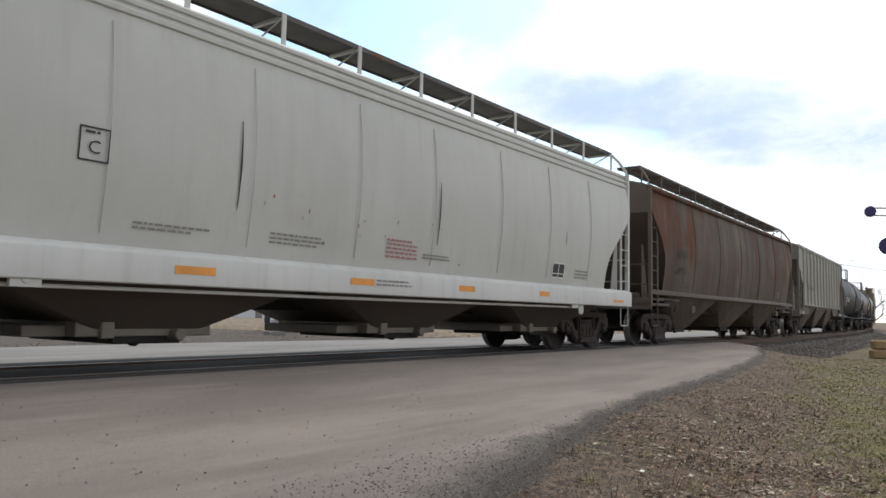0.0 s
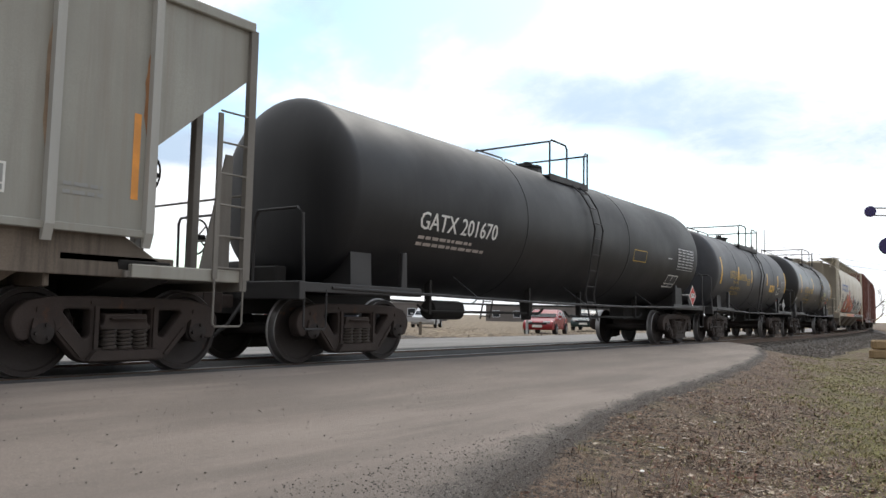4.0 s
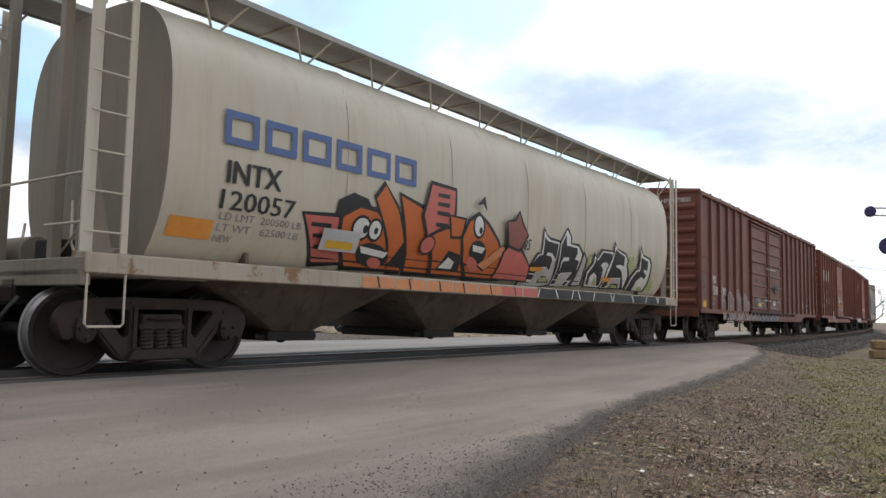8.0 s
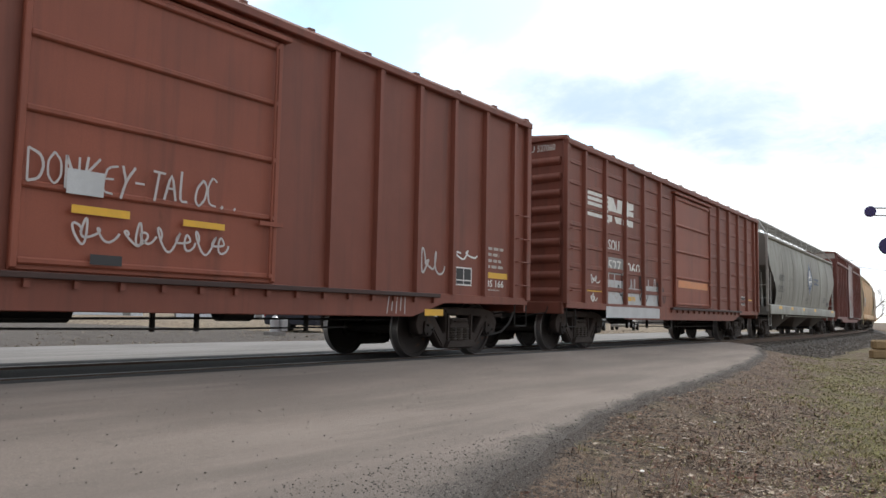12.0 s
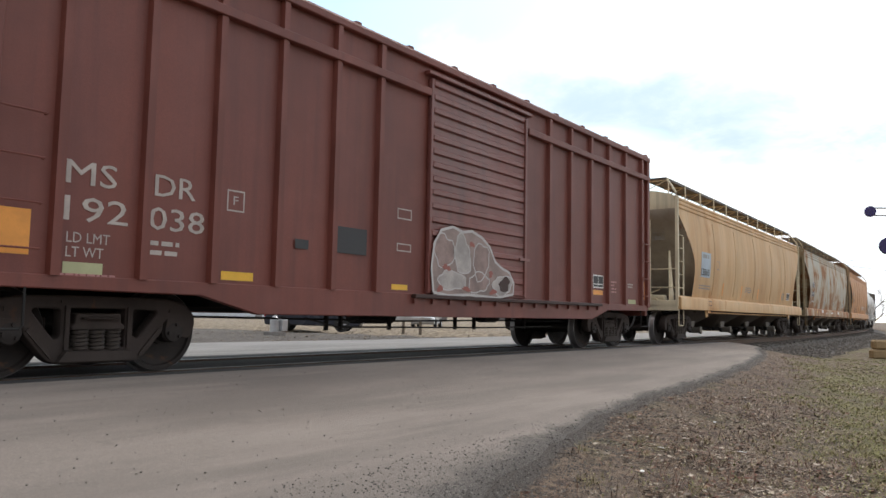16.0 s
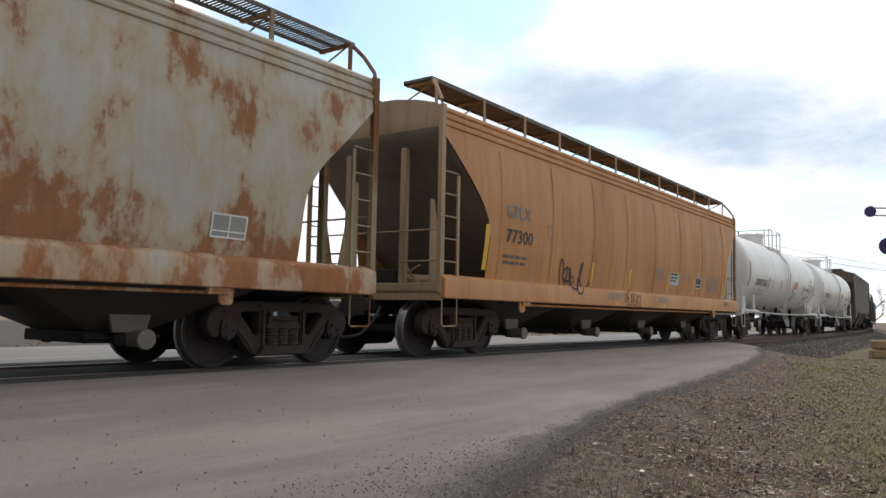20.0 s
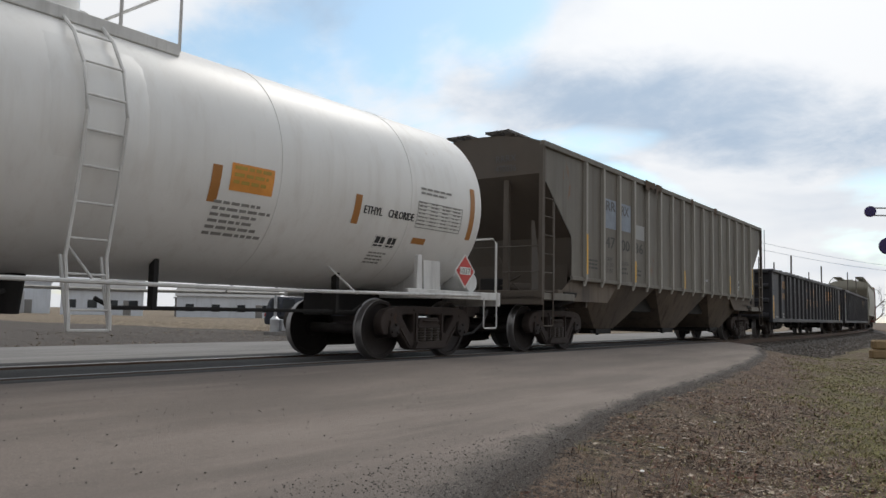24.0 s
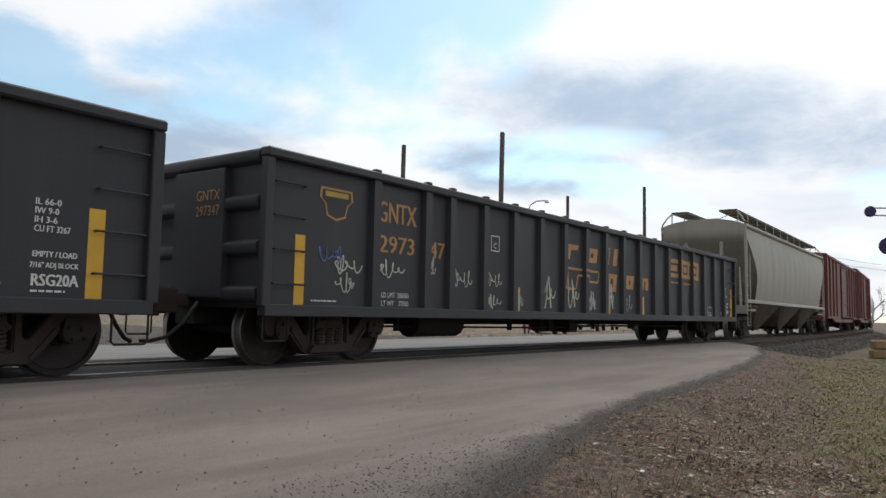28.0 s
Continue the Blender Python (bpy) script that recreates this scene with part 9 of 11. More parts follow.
    bars(car, -6.36, 1.56, 1.1, 0.22, 2, dkm, sf, 3)
    outline_box(car, -4.85, -4.6, 2.2, 2.45, GM, sf)
    scrawl(car, -4.4, 1.2, 1.5, 0.65, B, sf, 440, 0.045, 4)
    scrawl(car, -3.9, 1.08, 0.5, 0.5, B, sill, 441, 0.04, 2)
    for x, z0, z1 in ((-7.0, 1.47, 2.25), (-2.78, 1.43, 1.87), (-0.73, 1.41, 1.85), (1.81, 1.41, 1.87), (3.89, 1.38, 1.87), (6.92, 1.39, 2.29)):
        patch(car, "reflector", x, x + 0.13, z0, z1, Y, sf)
    info_panel(car, 4.10, 1.58, 0.46, 0.32, sf)
    bars(car, 5.18, 1.48, 1.15, 0.46, 6, GM, sf, 6)
    bars(car, 3.18, 1.72, 0.42, 0.2, 4, GM, sf, 7)
    bars(car, 0.91, 1.68, 0.78, 0.28, 5, GM, sf, 8)
    patch(car, "label_plate", 2.01, 2.72, 1.59, 1.95, P["pale"], sf)
    bars(car, 2.06, 1.64, 0.6, 0.26, 3, B, lambda z: sf(z) + 0.004, 9)
    patch(car, "label_plate", 2.03, 2.70, 1.88, 1.94, P["gold"], sf, 0.008)
    bars(car, -2.09, 1.09, 0.88, 0.17, 4, GM, sill, 10)
    bars(car, 0.94, 1.09, 0.80, 0.15, 3, GM, sill, 11)
    paint_shape(car, oval(-1.62, 1.03, 0.055, 0.055), Y, sill, 0.006)
    paint_shape(car, oval(1.35, 1.02, 0.055, 0.055), Y, sill, 0.006)
    tag_text(car, "VEXER2", -1.19, 0.98, 1.02, 0.30, B, sill, 15, 0.026)
    scrawl(car, 6.3, 1.07, 0.9, 0.25, B, sill, 443, 0.018, 5)
    for x in (-6.5, -4.6, -2.74, -0.94, 0.86, 2.71, 4.56, 6.56):
        seam(car, x, 1.35, 3.6, sf, M["hop_orange"])
    brackets(car, L, sf, sill, (-5.6, 5.6), M["hop_orange"])
    # white tanks
    for idx, num in ((15, "DOWX 82265"), (16, "DOWX 82261")):
        car, L, sf = G[idx]
        text(car, num, -5.50, 1.99, 0.25, B, sf, 1.76, 0.012)
        text(car, "LD LMT   179100 LB    81 250 KG", -5.52, 1.80, 0.08, GM, sf, 1.72)
        text(car, "LT WT     83900 LB    38 050 KG", -5.52, 1.66, 0.08, GM, sf, 1.72)
        for x, z0, z1 in ((-6.62, 1.93, 2.80), (-3.48, 1.94, 2.34), (-1.22, 1.94, 2.34), (1.32, 1.94, 2.36), (3.68, 1.94, 2.34), (6.42, 1.95, 2.80)):
            patch(car, "reflector", x, x + 0.13, z0, z1, P["stripe"], lambda z: sf(z) if z1 < 2.5 else sf(z))
        outline_box(car, -3.0, -2.70, 2.02, 2.26, GM, sf)
        patch(car, "label_plate", 1.58, 2.22, 2.10, 2.42, O, sf)
        bars(car, 1.62, 2.14, 0.55, 0.25, 3, P["gold"], lambda z: sf(z) + 0.004, 2)
        bars(car, 1.42, 1.55, 0.9, 0.42, 6, GM, sf, 3)
        text(car, "ETHYL", 3.88, 2.10, 0.11, B, sf, 0.38, 0.01)
        text(car, "CHLORIDE", 4.40, 2.10, 0.11, B, sf, 0.58, 0.01)
        info_panel(car, 4.28, 1.66, 0.24, 0.18, sf)
        info_panel(car, 4.55, 1.66, 0.22, 0.18, sf)
        grid_table(car, 5.05, 6.2, 2.02, 2.42, sf, GM)
        patch(car, "label_plate", 5.10, 5.42, 1.78, 1.87, P["stripe"], sf)
        bars(car, 5.1, 2.5, 0.9, 0.14, 2, GM, sf, 5)
        bars(car, 4.3, 1.42, 0.4, 0.18, 4, GM, sf, 6)
        diamond(car, 6.35, 1.42, 0.29, lambda z: 1.42, "1037", P["red"])
        if idx == 16:
            scrawl(car, -6.4, 1.85, 0.55, 0.3, GM, sf, 450, 0.02, 2)
    # taupe ribbed hopper
    car, L, sf = G[17]
    MARK_SHIFT[car.name] = -0.1
    patch(car, "cover_patch", -5.38, -4.74, 2.70, 3.36, P["dull_panel"], sf, 0.003)
    patch(car, "cover_patch", -4.50, -3.88, 2.72, 3.36, P["dull_panel"], sf, 0.003)
    text(car, "RR", -5.30, 3.10, 0.22, dkm, sf, 0.50, 0.02)
    text(car, "RX", -4.44, 3.08, 0.22, dkm, sf, 0.42, 0.02)
    text(car, "47", -5.33, 2.26, 0.25, P["worn_dark"], sf, 0.50, 0.018)
    text(car, "00", -4.46, 2.26, 0.25, P["worn_dark"], sf, 0.50, 0.018)
    text(car, "36", -3.62, 2.26, 0.25, P["worn_dark"], sf, 0.50, 0.018)
    text(car, "CAPY", -5.30, 1.96, 0.09, P["worn_dark"], sf, 0.36)
    text(car, "LD LMT", -5.30, 1.83, 0.09, P["worn_dark"], sf, 0.42)
    text(car, "LT WT", -5.30, 1.70, 0.09, P["worn_dark"], sf, 0.38)
    text(car, "202000", -4.46, 1.92, 0.09, P["worn_dark"], sf, 0.42)
    bars(car, -4.46, 1.66, 0.45, 0.2, 2, P["worn_dark"], sf, 3)
    bars(car, -3.6, 1.66, 0.5, 0.2, 2, P["worn_dark"], sf, 4)
    patch(car, "cover_patch", -3.6, -3.0, 2.6, 2.95, P["table"], sf, 0.003)
    post = lambda z: 1.533
    for x, z0, z1 in ((-6.40, 1.60, 2.45), (-3.74, 1.55, 2.05), (-0.19, 1.53, 2.03), (4.24, 1.53, 2.10), (7.02, 1.6, 2.5)):
        patch(car, "reflector", x - 0.035, x + 0.04, z0, z1, Y, post, 0.004)
    info_panel(car, 5.14, 1.70, 0.40, 0.28, sf)
    bars(car, -6.2, 1.7, 0.5, 0.24, 3, P["worn_dark"], sf, 6)
    bars(car, 1.7, 1.75, 0.6, 0.14, 1, P["table"], sf, 7)
    for i, (x, w_) in enumerate(((-3.1, 0.7), (-2.38, 0.45), (2.6, 0.3), (0.4, 0.2))):
        put_marking("tarp_scrap", [(x, 4.12), (x + w_, 4.12), (x + w_ * 0.85, 3.92), (x + w_ * 0.5, 3.99), (x + w_ * 0.3, 3.82), (x + 0.02, 3.9)], [(0, 1, 2, 3, 4, 5)], car, P["tarp"], lambda z: 1.525, 0.01)
    # gondolas: 18 and 19
    for idx, b in ((18, 0.0), (19, 0.30)):
        car, L, sf = G[idx]
        text(car, "GN", -8.08 + b * 0.8, 2.02, 0.30, P["tan"], sf, 0.44, 0.014)
        text(car, "TX", -7.62 + b * 0.8, 2.02, 0.30, P["tan"], sf, 0.42, 0.014)
        text(car, "2974" if idx == 18 else "2973", -8.04 + b * 0.8, 1.58, 0.25, P["tan"], sf, 0.80, 0.014)
        text(car, "57" if idx == 18 else "47", -6.92 + b * 0.6 + (0.14 if idx == 19 else 0), 1.58, 0.25, P["tan"], sf, 0.38, 0.014)
        for x in (-9.55, -6.82, -4.1, -2.2, -0.1, 1.92, 3.8, 5.7, 9.4):
            z1 = 1.68 if abs(x) > 9 else 1.22
            patch(car, "reflector", x + b * 0.5, x + b * 0.5 + (0.17 if abs(x) > 9 else 0.12), 0.79, z1, Y, sf)
        outline_box(car, -5.14 + b, -4.86 + b, 1.82, 2.10, W, sf)
        text(car, "C", -5.05 + b, 1.87, 0.10, W, sf, 0.09)
        text(car, "LD LMT  206500", -8.02 + b, 0.93, 0.075, W, sf, 0.62)
        text(car, "LT WT    77500", -8.02 + b, 0.81, 0.075, W, sf, 0.62)
        bl = b
        sl = lambda px, pz, z0: px + bl + 0.26 * (pz - z0)
        solid = lambda pts, z0: paint_shape(car, [(sl(px, pz, z0), pz) for px, pz in pts], P["tan"], sf, 0.005, "emblem_block")
        hole = lambda pts, z0: paint_shape(car, [(sl(px, pz, z0), pz) for px, pz in pts], M["gon_black"], sf, 0.008, "emblem_gap")
        solid([(-2.36, 1.89), (-2.13, 1.89), (-2.13, 2.2), (-2.36, 2.2)], 1.89)
        solid([(-2.12, 2.08), (-1.82, 2.10), (-1.80, 2.2), (-2.12, 2.2)], 1.89)
        for x0, x1, z0, z1 in ((-1.41, -0.86, 1.88, 2.19), (-0.40, 0.16, 1.29, 1.69), (0.66, 1.18, 1.38, 1.70)):
            solid([(x0, z0), (x1, z0), (x1, z1), (x0, z1)], z0)
            hole([(x0 + 0.22, z0 + 0.10), (x1 - 0.20, z0 + 0.10), (x1 - 0.20, z1 - 0.11), (x0 + 0.22, z1 - 0.11)], z0)
        for x0, x1, z0, z1 in ((-0.44, -0.22, 1.88, 2.20), (-0.44, -0.22, 2.23, 2.28), (0.0, 0.22, 1.88, 2.28), (1.62, 1.84, 1.39, 1.69), (1.86, 2.14, 1.60, 1.69), (1.94, 2.14, 1.39, 1.60)):
            solid([(x0, z0), (x1, z0), (x1, z1), (x0, z1)], min(z0, 1.88))
        ring = [(-2.44, 1.28), (-2.32, 1.70), (-0.73, 1.69), (-0.78, 1.46), (-1.22, 1.46), (-1.20, 1.58), (-1.76, 1.57), (-1.85, 1.28), (-2.44, 1.28)]
        for pa, pb in zip(ring, ring[1:]):
            stroke(car, [(pa[0] + bl, pa[1]), (pb[0] + bl, pb[1])], P["tan"], sf, 0.045, 0.006, "emblem_stripe")
        patch(car, "emblem_panel", 3.62 + b, 6.10 + b, 1.82, 2.32, P["tan"], sf)
        block_word(car, 3.72 + b, 1.93, 2.3, 0.28, 3, B, sf, 0.1)
        bars(car, 3.6 + b, 1.60, 2.5, 0.10, 1, P["tan"], sf, 5)
        info_panel(car, 7.2, 0.82, 0.45, 0.26, sf)
        for i, line in enumerate(("IL 66-0", "IW 9-0", "IH 3-6", "CU FT 3267")):
            text(car, line, 8.88, 1.66 - i * 0.085, 0.06, W, sf, (0.24, 0.22, 0.21, 0.34)[i], 0.004)
        text(car, "EMPTY / LOAD", 8.88, 1.17, 0.055, W, sf, 0.42, 0.005)
        text(car, "7/16\" ADJ BLOCK", 8.86, 1.07, 0.05, W, sf, 0.46, 0.004)
        text(car, "RSG20A", 8.88, 0.90, 0.11, W, sf, 0.44, 0.01)
        bars(car, 8.88, 0.82, 0.42, 0.04, 1, W, sf, 3)
        bars(car, 8.45, 0.82, 0.2, 0.10, 2, W, sf, 9)
        bars(car, -9.1, 0.82, 0.6, 0.04, 1, W, sf, 4)
    car, L, sf = G[19]
    key = [(-8.98, 2.36), (-8.38, 2.36), (-8.36, 2.22), (-8.46, 2.14), (-8.50, 1.98), (-8.68, 1.92), (-8.86, 1.98), (-8.90, 2.14), (-9.0, 2.22)]
    paint_shape(car, key, P["tan"], sf, 0.005)
    paint_shape(car, [(-8.68 + (a + 8.68) * 0.88, 2.14 + (q - 2.14) * 0.86) for a, q in key], B, sf, 0.008)
    block_word(car, -8.88, 2.08, 0.42, 0.10, 3, P["tan"], sf)
    patch(car, "emblem_stripe", -8.9, -8.46, 2.24, 2.31, P["gold"], sf, 0.011)
    for i, (x, z, w_, h_, t) in enumerate(((-8.8, 1.2, 0.65, 0.3, 0.045), (-8.7, 0.95, 0.45, 0.3, 0.03), (-7.85, 1.2, 0.6, 0.3, 0.04), (-5.95, 1.15, 0.5, 0.3, 0.035), (-5.0, 0.8, 0.5, 0.3, 0.035), (-4.95, 1.2, 0.45, 0.25, 0.03), (-4.0, 0.8, 0.3, 0.4, 0.035), (-3.2, 0.82, 0.7, 0.7, 0.06), (-2.2, 0.85, 0.75, 0.65, 0.06), (-1.2, 0.82, 0.7, 0.45, 0.05), (-0.25, 0.85, 0.7, 0.65, 0.05), (0.8, 0.85, 0.6, 0.4, 0.03), (-6.75, 1.3, 0.35, 0.3, 0.03))):
        scrawl(car, x, z, w_, h_, P["spray_pale_green"] if i != 9 else P["spray_silver"], sf, 500 + i, t * 0.5, 5)
        if t >= 0.05:
            stroke(car, [(x + 0.1, z), (x + 0.16, z + h_), (x + 0.30, z + h_ * 0.5), (x + 0.46, z + h_ * 0.95), (x + w_ * 0.8, z + 0.05)], P["spray_pale_green"], sf, 0.05, 0.009)
    scrawl(car, -9.0, 1.35, 0.5, 0.25, P["blue"], sf, 520, 0.02, 5)
    # names on the ends of the cars
    for idx, a, b, mat, y, z in ((1, "NRLX", "6012", dkm, -0.9, 3.62), (2, "AEX", "4163", P["worn_dark"], -1.05, 3.82), (12, "AEX", "12860", GM, -0.95, 3.1), (17, "RRRX", "470036", dkm, -0.9, 3.75), (18, "GNTX", "297457", P["tan"], -0.70, 2.1), (19, "GNTX", "297347", P["tan"], -0.70, 2.1), (7, "HPJX", "758030", W, -1.25, 4.16), (9, "SOU", "527060", W, -1.25, 4.12), (11, "MSDR", "192038", dkm, -1.3, 4.35)):
        car, L, sf = G[idx]
        for k, string in enumerate((a, b)):
            vs, fs = glyph_mesh(string)
            x1 = max(v[0] for v in vs)
            hgt = 0.13
            row = idx in (7, 9, 11)
            off = {1: 0.03, 2: 0.03, 12: 0.55, 17: 0.03, 18: 0.075 - 0.08, 19: 0.075 - 0.08}.get(idx, 0.06)
            bm = bmesh.new()
            w_ = 0.42 if row else 0.48
            pts = [bm.verts.new((-L / 2 + off - (0.012 if idx not in (18, 19) else 0.05), y + (((0.94 if k == 0 else 0.46)) if row else w_) - v[0] / x1 * w_, z - (0 if row else k * 0.20) + v[1] / 0.69 * hgt)) for v in vs]
            for f in fs:
                try:
                    bm.faces.new([pts[i] for i in f])
                except ValueError:
                    pass
            part("lettering", bm, mat, car, "", 0, 0)


P["spray_pale_green"] = paint("spray_pale_green", (0.56, 0.58, 0.47))
P["haze"] = paint("spray_haze", (0.30, 0.215, 0.195), 0.7, 0.4)
P["spray_fog"] = paint("thin_white_spray", (0.29, 0.22, 0.20), 0.7, 0.4)
P["spray_fog_pale"] = paint("pale_white_spray", (0.42, 0.38, 0.36), 0.7, 0.35)
P["dull_blue"] = paint("spray_dull_blue", (0.13, 0.14, 0.18), 0.7, 0.3)
P["teal"] = paint("pale_teal_strip", (0.34, 0.50, 0.44))
P["rust_run"] = paint("thin_rust_run", (0.285, 0.205, 0.14), 0.8, 0.3)
P["rust_wash"] = paint("rust_wash", (0.34, 0.17, 0.08), 0.8, 0.3)
P["stripe"] = paint("brown_orange_stripe", (0.40, 0.17, 0.04), 0.5)
P["tarp"] = paint("brown_tarp", (0.11, 0.075, 0.05), 0.9, 0.3)
mark_train(TRAIN)


# ---------------------------------------------------------------- things beyond and beside the track
M["car_red"] = material("red_car_paint", (0.28, 0.022, 0.028), 0.3, 0.0, 0.08, 4, 0.0)
M["car_green"] = material("dark_green_car_paint", (0.018, 0.04, 0.042), 0.3, 0.0, 0.08, 4, 0.0)
M["car_navy"] = material("dark_navy_car_paint", (0.03, 0.034, 0.048), 0.3, 0.0, 0.08, 4, 0.0)
M["car_silver"] = material("silver_car_paint", (0.42, 0.43, 0.45), 0.3, 0.3, 0.06, 4, 0.0)
M["tyre"] = material("tyre_rubber", (0.022, 0.022, 0.022), 0.85, 0, 0.2, 20, 0.1)
M["alloy"] = material("alloy_rim", (0.50, 0.50, 0.52), 0.35, 0.8, 0.1, 20, 0.0)
M["glass"] = plain_glass("car_glass", (0.03, 0.035, 0.04))
M["lamp_red"] = material("red_lamp_lens", (0.35, 0.02, 0.02), 0.2, 0, 0.1, 20, 0.0)
M["lamp_clear"] = material("clear_lamp_lens", (0.62, 0.63, 0.65), 0.15, 0.2, 0.1, 20, 0.0)
M["galvanised"] = material("galvanised_steel", (0.50, 0.51, 0.53), 0.42, 0.7, 0.12, 12, 0.06)
M["pole_wood"] = material("pole_wood", (0.15, 0.125, 0.10), 0.85, 0, 0.25, 8, 0.25)
M["timber"] = material("sawn_timber", (0.34, 0.235, 0.125), 0.8, 0, 0.25, 10, 0.3)
M["wall_white"] = material("white_metal_siding", (0.66, 0.70, 0.76), 0.5, 0.1, 0.06, 3, 0.05, streak=0.15)
M["wall_dark"] = material("dark_brick_wall", (0.17, 0.155, 0.15), 0.8, 0, 0.2, 3, 0.1)
M["roof_grey"] = material("grey_roof", (0.24, 0.235, 0.23), 0.8, 0, 0.15, 4, 0.1)
M["lens_blue"] = material("dark_violet_lens", (0.035, 0.022, 0.12), 0.25, 0, 0.1, 20, 0.0)
M["bark"] = material("grey_bark", (0.24, 0.21, 0.19), 0.9, 0, 0.25, 12, 0.3)
M["wire"] = material("dark_wire", (0.05, 0.05, 0.05), 0.6, 0, 0.1, 20, 0.0)


def ground_at(x, y):
    return ground_z(x, y) - 0.03


def parked_car(name, label, x, y, heading, paint, L=4.6, W=1.78, H=1.42, suv=False):
    """A car whose nose points along heading (degrees from +x)."""
    ob = thing(name, label, "car", "parked cars")
    ob.matrix_basis = pose(x, y, ground_at(x, y) + (0.03 if y > 15.9 else 0.045), 0, 0, heading)
    h = L / 2
    belt, hood = (1.02, 0.98) if suv else (0.90, 0.80)
    low = [(-h, 0.42), (-h + 0.06, 0.30), (h - 0.10, 0.26), (h, 0.42), (h - 0.02, 0.62), (h - 0.25, hood - 0.06), (h - 1.15, belt), (-h + 0.75, belt + 0.03), (-h + 0.06, belt - (0.02 if suv else 0.06)), (-h, 0.60)]
    bm = bmesh.new()
    slab(bm, low, -W / 2, W / 2)
    for v in bm.verts:
        if v.co.z > 0.75:
            v.co.y *= 0.95
        v.co.y *= 1 - 0.10 * (abs(v.co.x) / h) ** 4
    body = part("body", bm, paint, ob, "", 0.05)
    bm = bmesh.new()
    if suv:
        top = [(h - 1.25, belt - 0.02), (h - 1.85, H - 0.06), (h - 2.1, H), (-h + 0.5, H), (-h + 0.22, H - 0.10), (-h + 0.05, belt)]
    else:
        top = [(h - 1.30, belt - 0.02), (h - 2.0, H - 0.04), (h - 2.4, H), (-h + 1.35, H - 0.03), (-h + 0.65, belt)]
    slab(bm, top, -W / 2 + 0.06, W / 2 - 0.06)
    for v in bm.verts:
        if v.co.z > belt + 0.1:
            v.co.y *= 0.84
    part("cabin", bm, paint, ob, "", 0.03)
    for side in (-1, 1):
        spans = ((0.30, 0.62), (0.66, 0.95)) if not suv else ((0.28, 0.52), (0.55, 0.78), (0.81, 0.97))
        x1, x0 = h - 1.45, (-h + 0.85 if not suv else -h + 0.2)
        for a, b in spans:
            xa, xb = x1 - (x1 - x0) * a * 1.0, x1 - (x1 - x0) * b
            zt = H - 0.12
            ya, yb = (W / 2 - 0.045) * 0.985, (W / 2 - 0.06) * 0.87
            bm = bmesh.new()
            vs = [bm.verts.new(p) for p in ((xb, side * (ya), belt + 0.03), (xa, side * (ya), belt + 0.03), (xa - 0.12, side * (yb + 0.005), zt), (xb + 0.05, side * (yb + 0.005), zt))]
            bm.faces.new(vs)
            bmesh.ops.solidify(bm, geom=bm.faces[:], thickness=0.02)
            part("side_window", bm, M["glass"], ob)
    for fx0, fx1, nm in ((h - 1.34, h - 1.98, "windscreen"), (-h + (0.09 if suv else 0.70), -h + (0.24 if suv else 1.30), "rear_window")):
        bm = bmesh.new()
        s = 0.02 if nm == "windscreen" else -0.02
        vs = [bm.verts.new(p) for p in ((fx0 + s, -W / 2 + 0.16, belt + 0.05), (fx0 + s, W / 2 - 0.16, belt + 0.05), (fx1 + s, W / 2 - 0.24, H - 0.10), (fx1 + s, -W / 2 + 0.24, H - 0.10))]
        bm.faces.new(vs)
        bmesh.ops.solidify(bm, geom=bm.faces[:], thickness=0.015)
        part(nm, bm, M["glass"], ob)
    r = 0.36 if suv else 0.31
    for k in (-1, 1):
        for side in (-1, 1):
            bm = bmesh.new()
            turned(bm, [(r * 0.62, -0.10), (r - 0.02, -0.10), (r, -0.07), (r, 0.07), (r - 0.02, 0.10), (r * 0.62, 0.10)], 22)
            w = part("wheel", bm, M["tyre"], ob)
            w.location = (k * (h - 0.88), side * (W / 2 - 0.10), r)
            bm = bmesh.new()
            turned(bm, [(0.0001, side * 0.085), (r * 0.16, side * 0.09), (r * 0.60, side * 0.075), (r * 0.64, side * 0.06), (r * 0.64, -side * 0.05)], 20)
            for q in range(5):
                a = q * math.tau / 5
                cyl(bm, (0.05 * math.cos(a), side * 0.095, 0.05 * math.sin(a)), (r * 0.58 * math.cos(a), side * 0.09, r * 0.58 * math.sin(a)), 0.022, 5)
            part("rim", bm, M["alloy"], w)
    for side in (-1, 1):
        bm = bmesh.new()
        box(bm, h - 0.22, h - 0.01, side * (W / 2 - 0.40) - 0.17, side * (W / 2 - 0.40) + 0.17, 0.60, 0.74)
        part("headlight", bm, M["lamp_clear"], ob, "", 0.03)
        bm = bmesh.new()
        box(bm, -h - 0.01, -h + 0.12, side * (W / 2 - 0.26) - 0.15, side * (W / 2 - 0.26) + 0.15, 0.66, 0.84)
        part("tail_light", bm, M["lamp_red"], ob, "", 0.03)
        bm = bmesh.new()
        box(bm, h - 1.42, h - 1.30, min(side * (W / 2 - 0.02), side * (W / 2 + 0.16)), max(side * (W / 2 - 0.02), side * (W / 2 + 0.16)), belt + 0.02, belt + 0.14)
        part("wing_mirror", bm, paint, ob, "", 0.02)
    for e, z in ((h, 0.40), (-h, 0.55)):
        bm = bmesh.new()
        box(bm, e - 0.03, e + 0.03, -0.26, 0.26, z, z + 0.13)
        part("number_plate", bm, M["white"], ob)
    bm = bmesh.new()
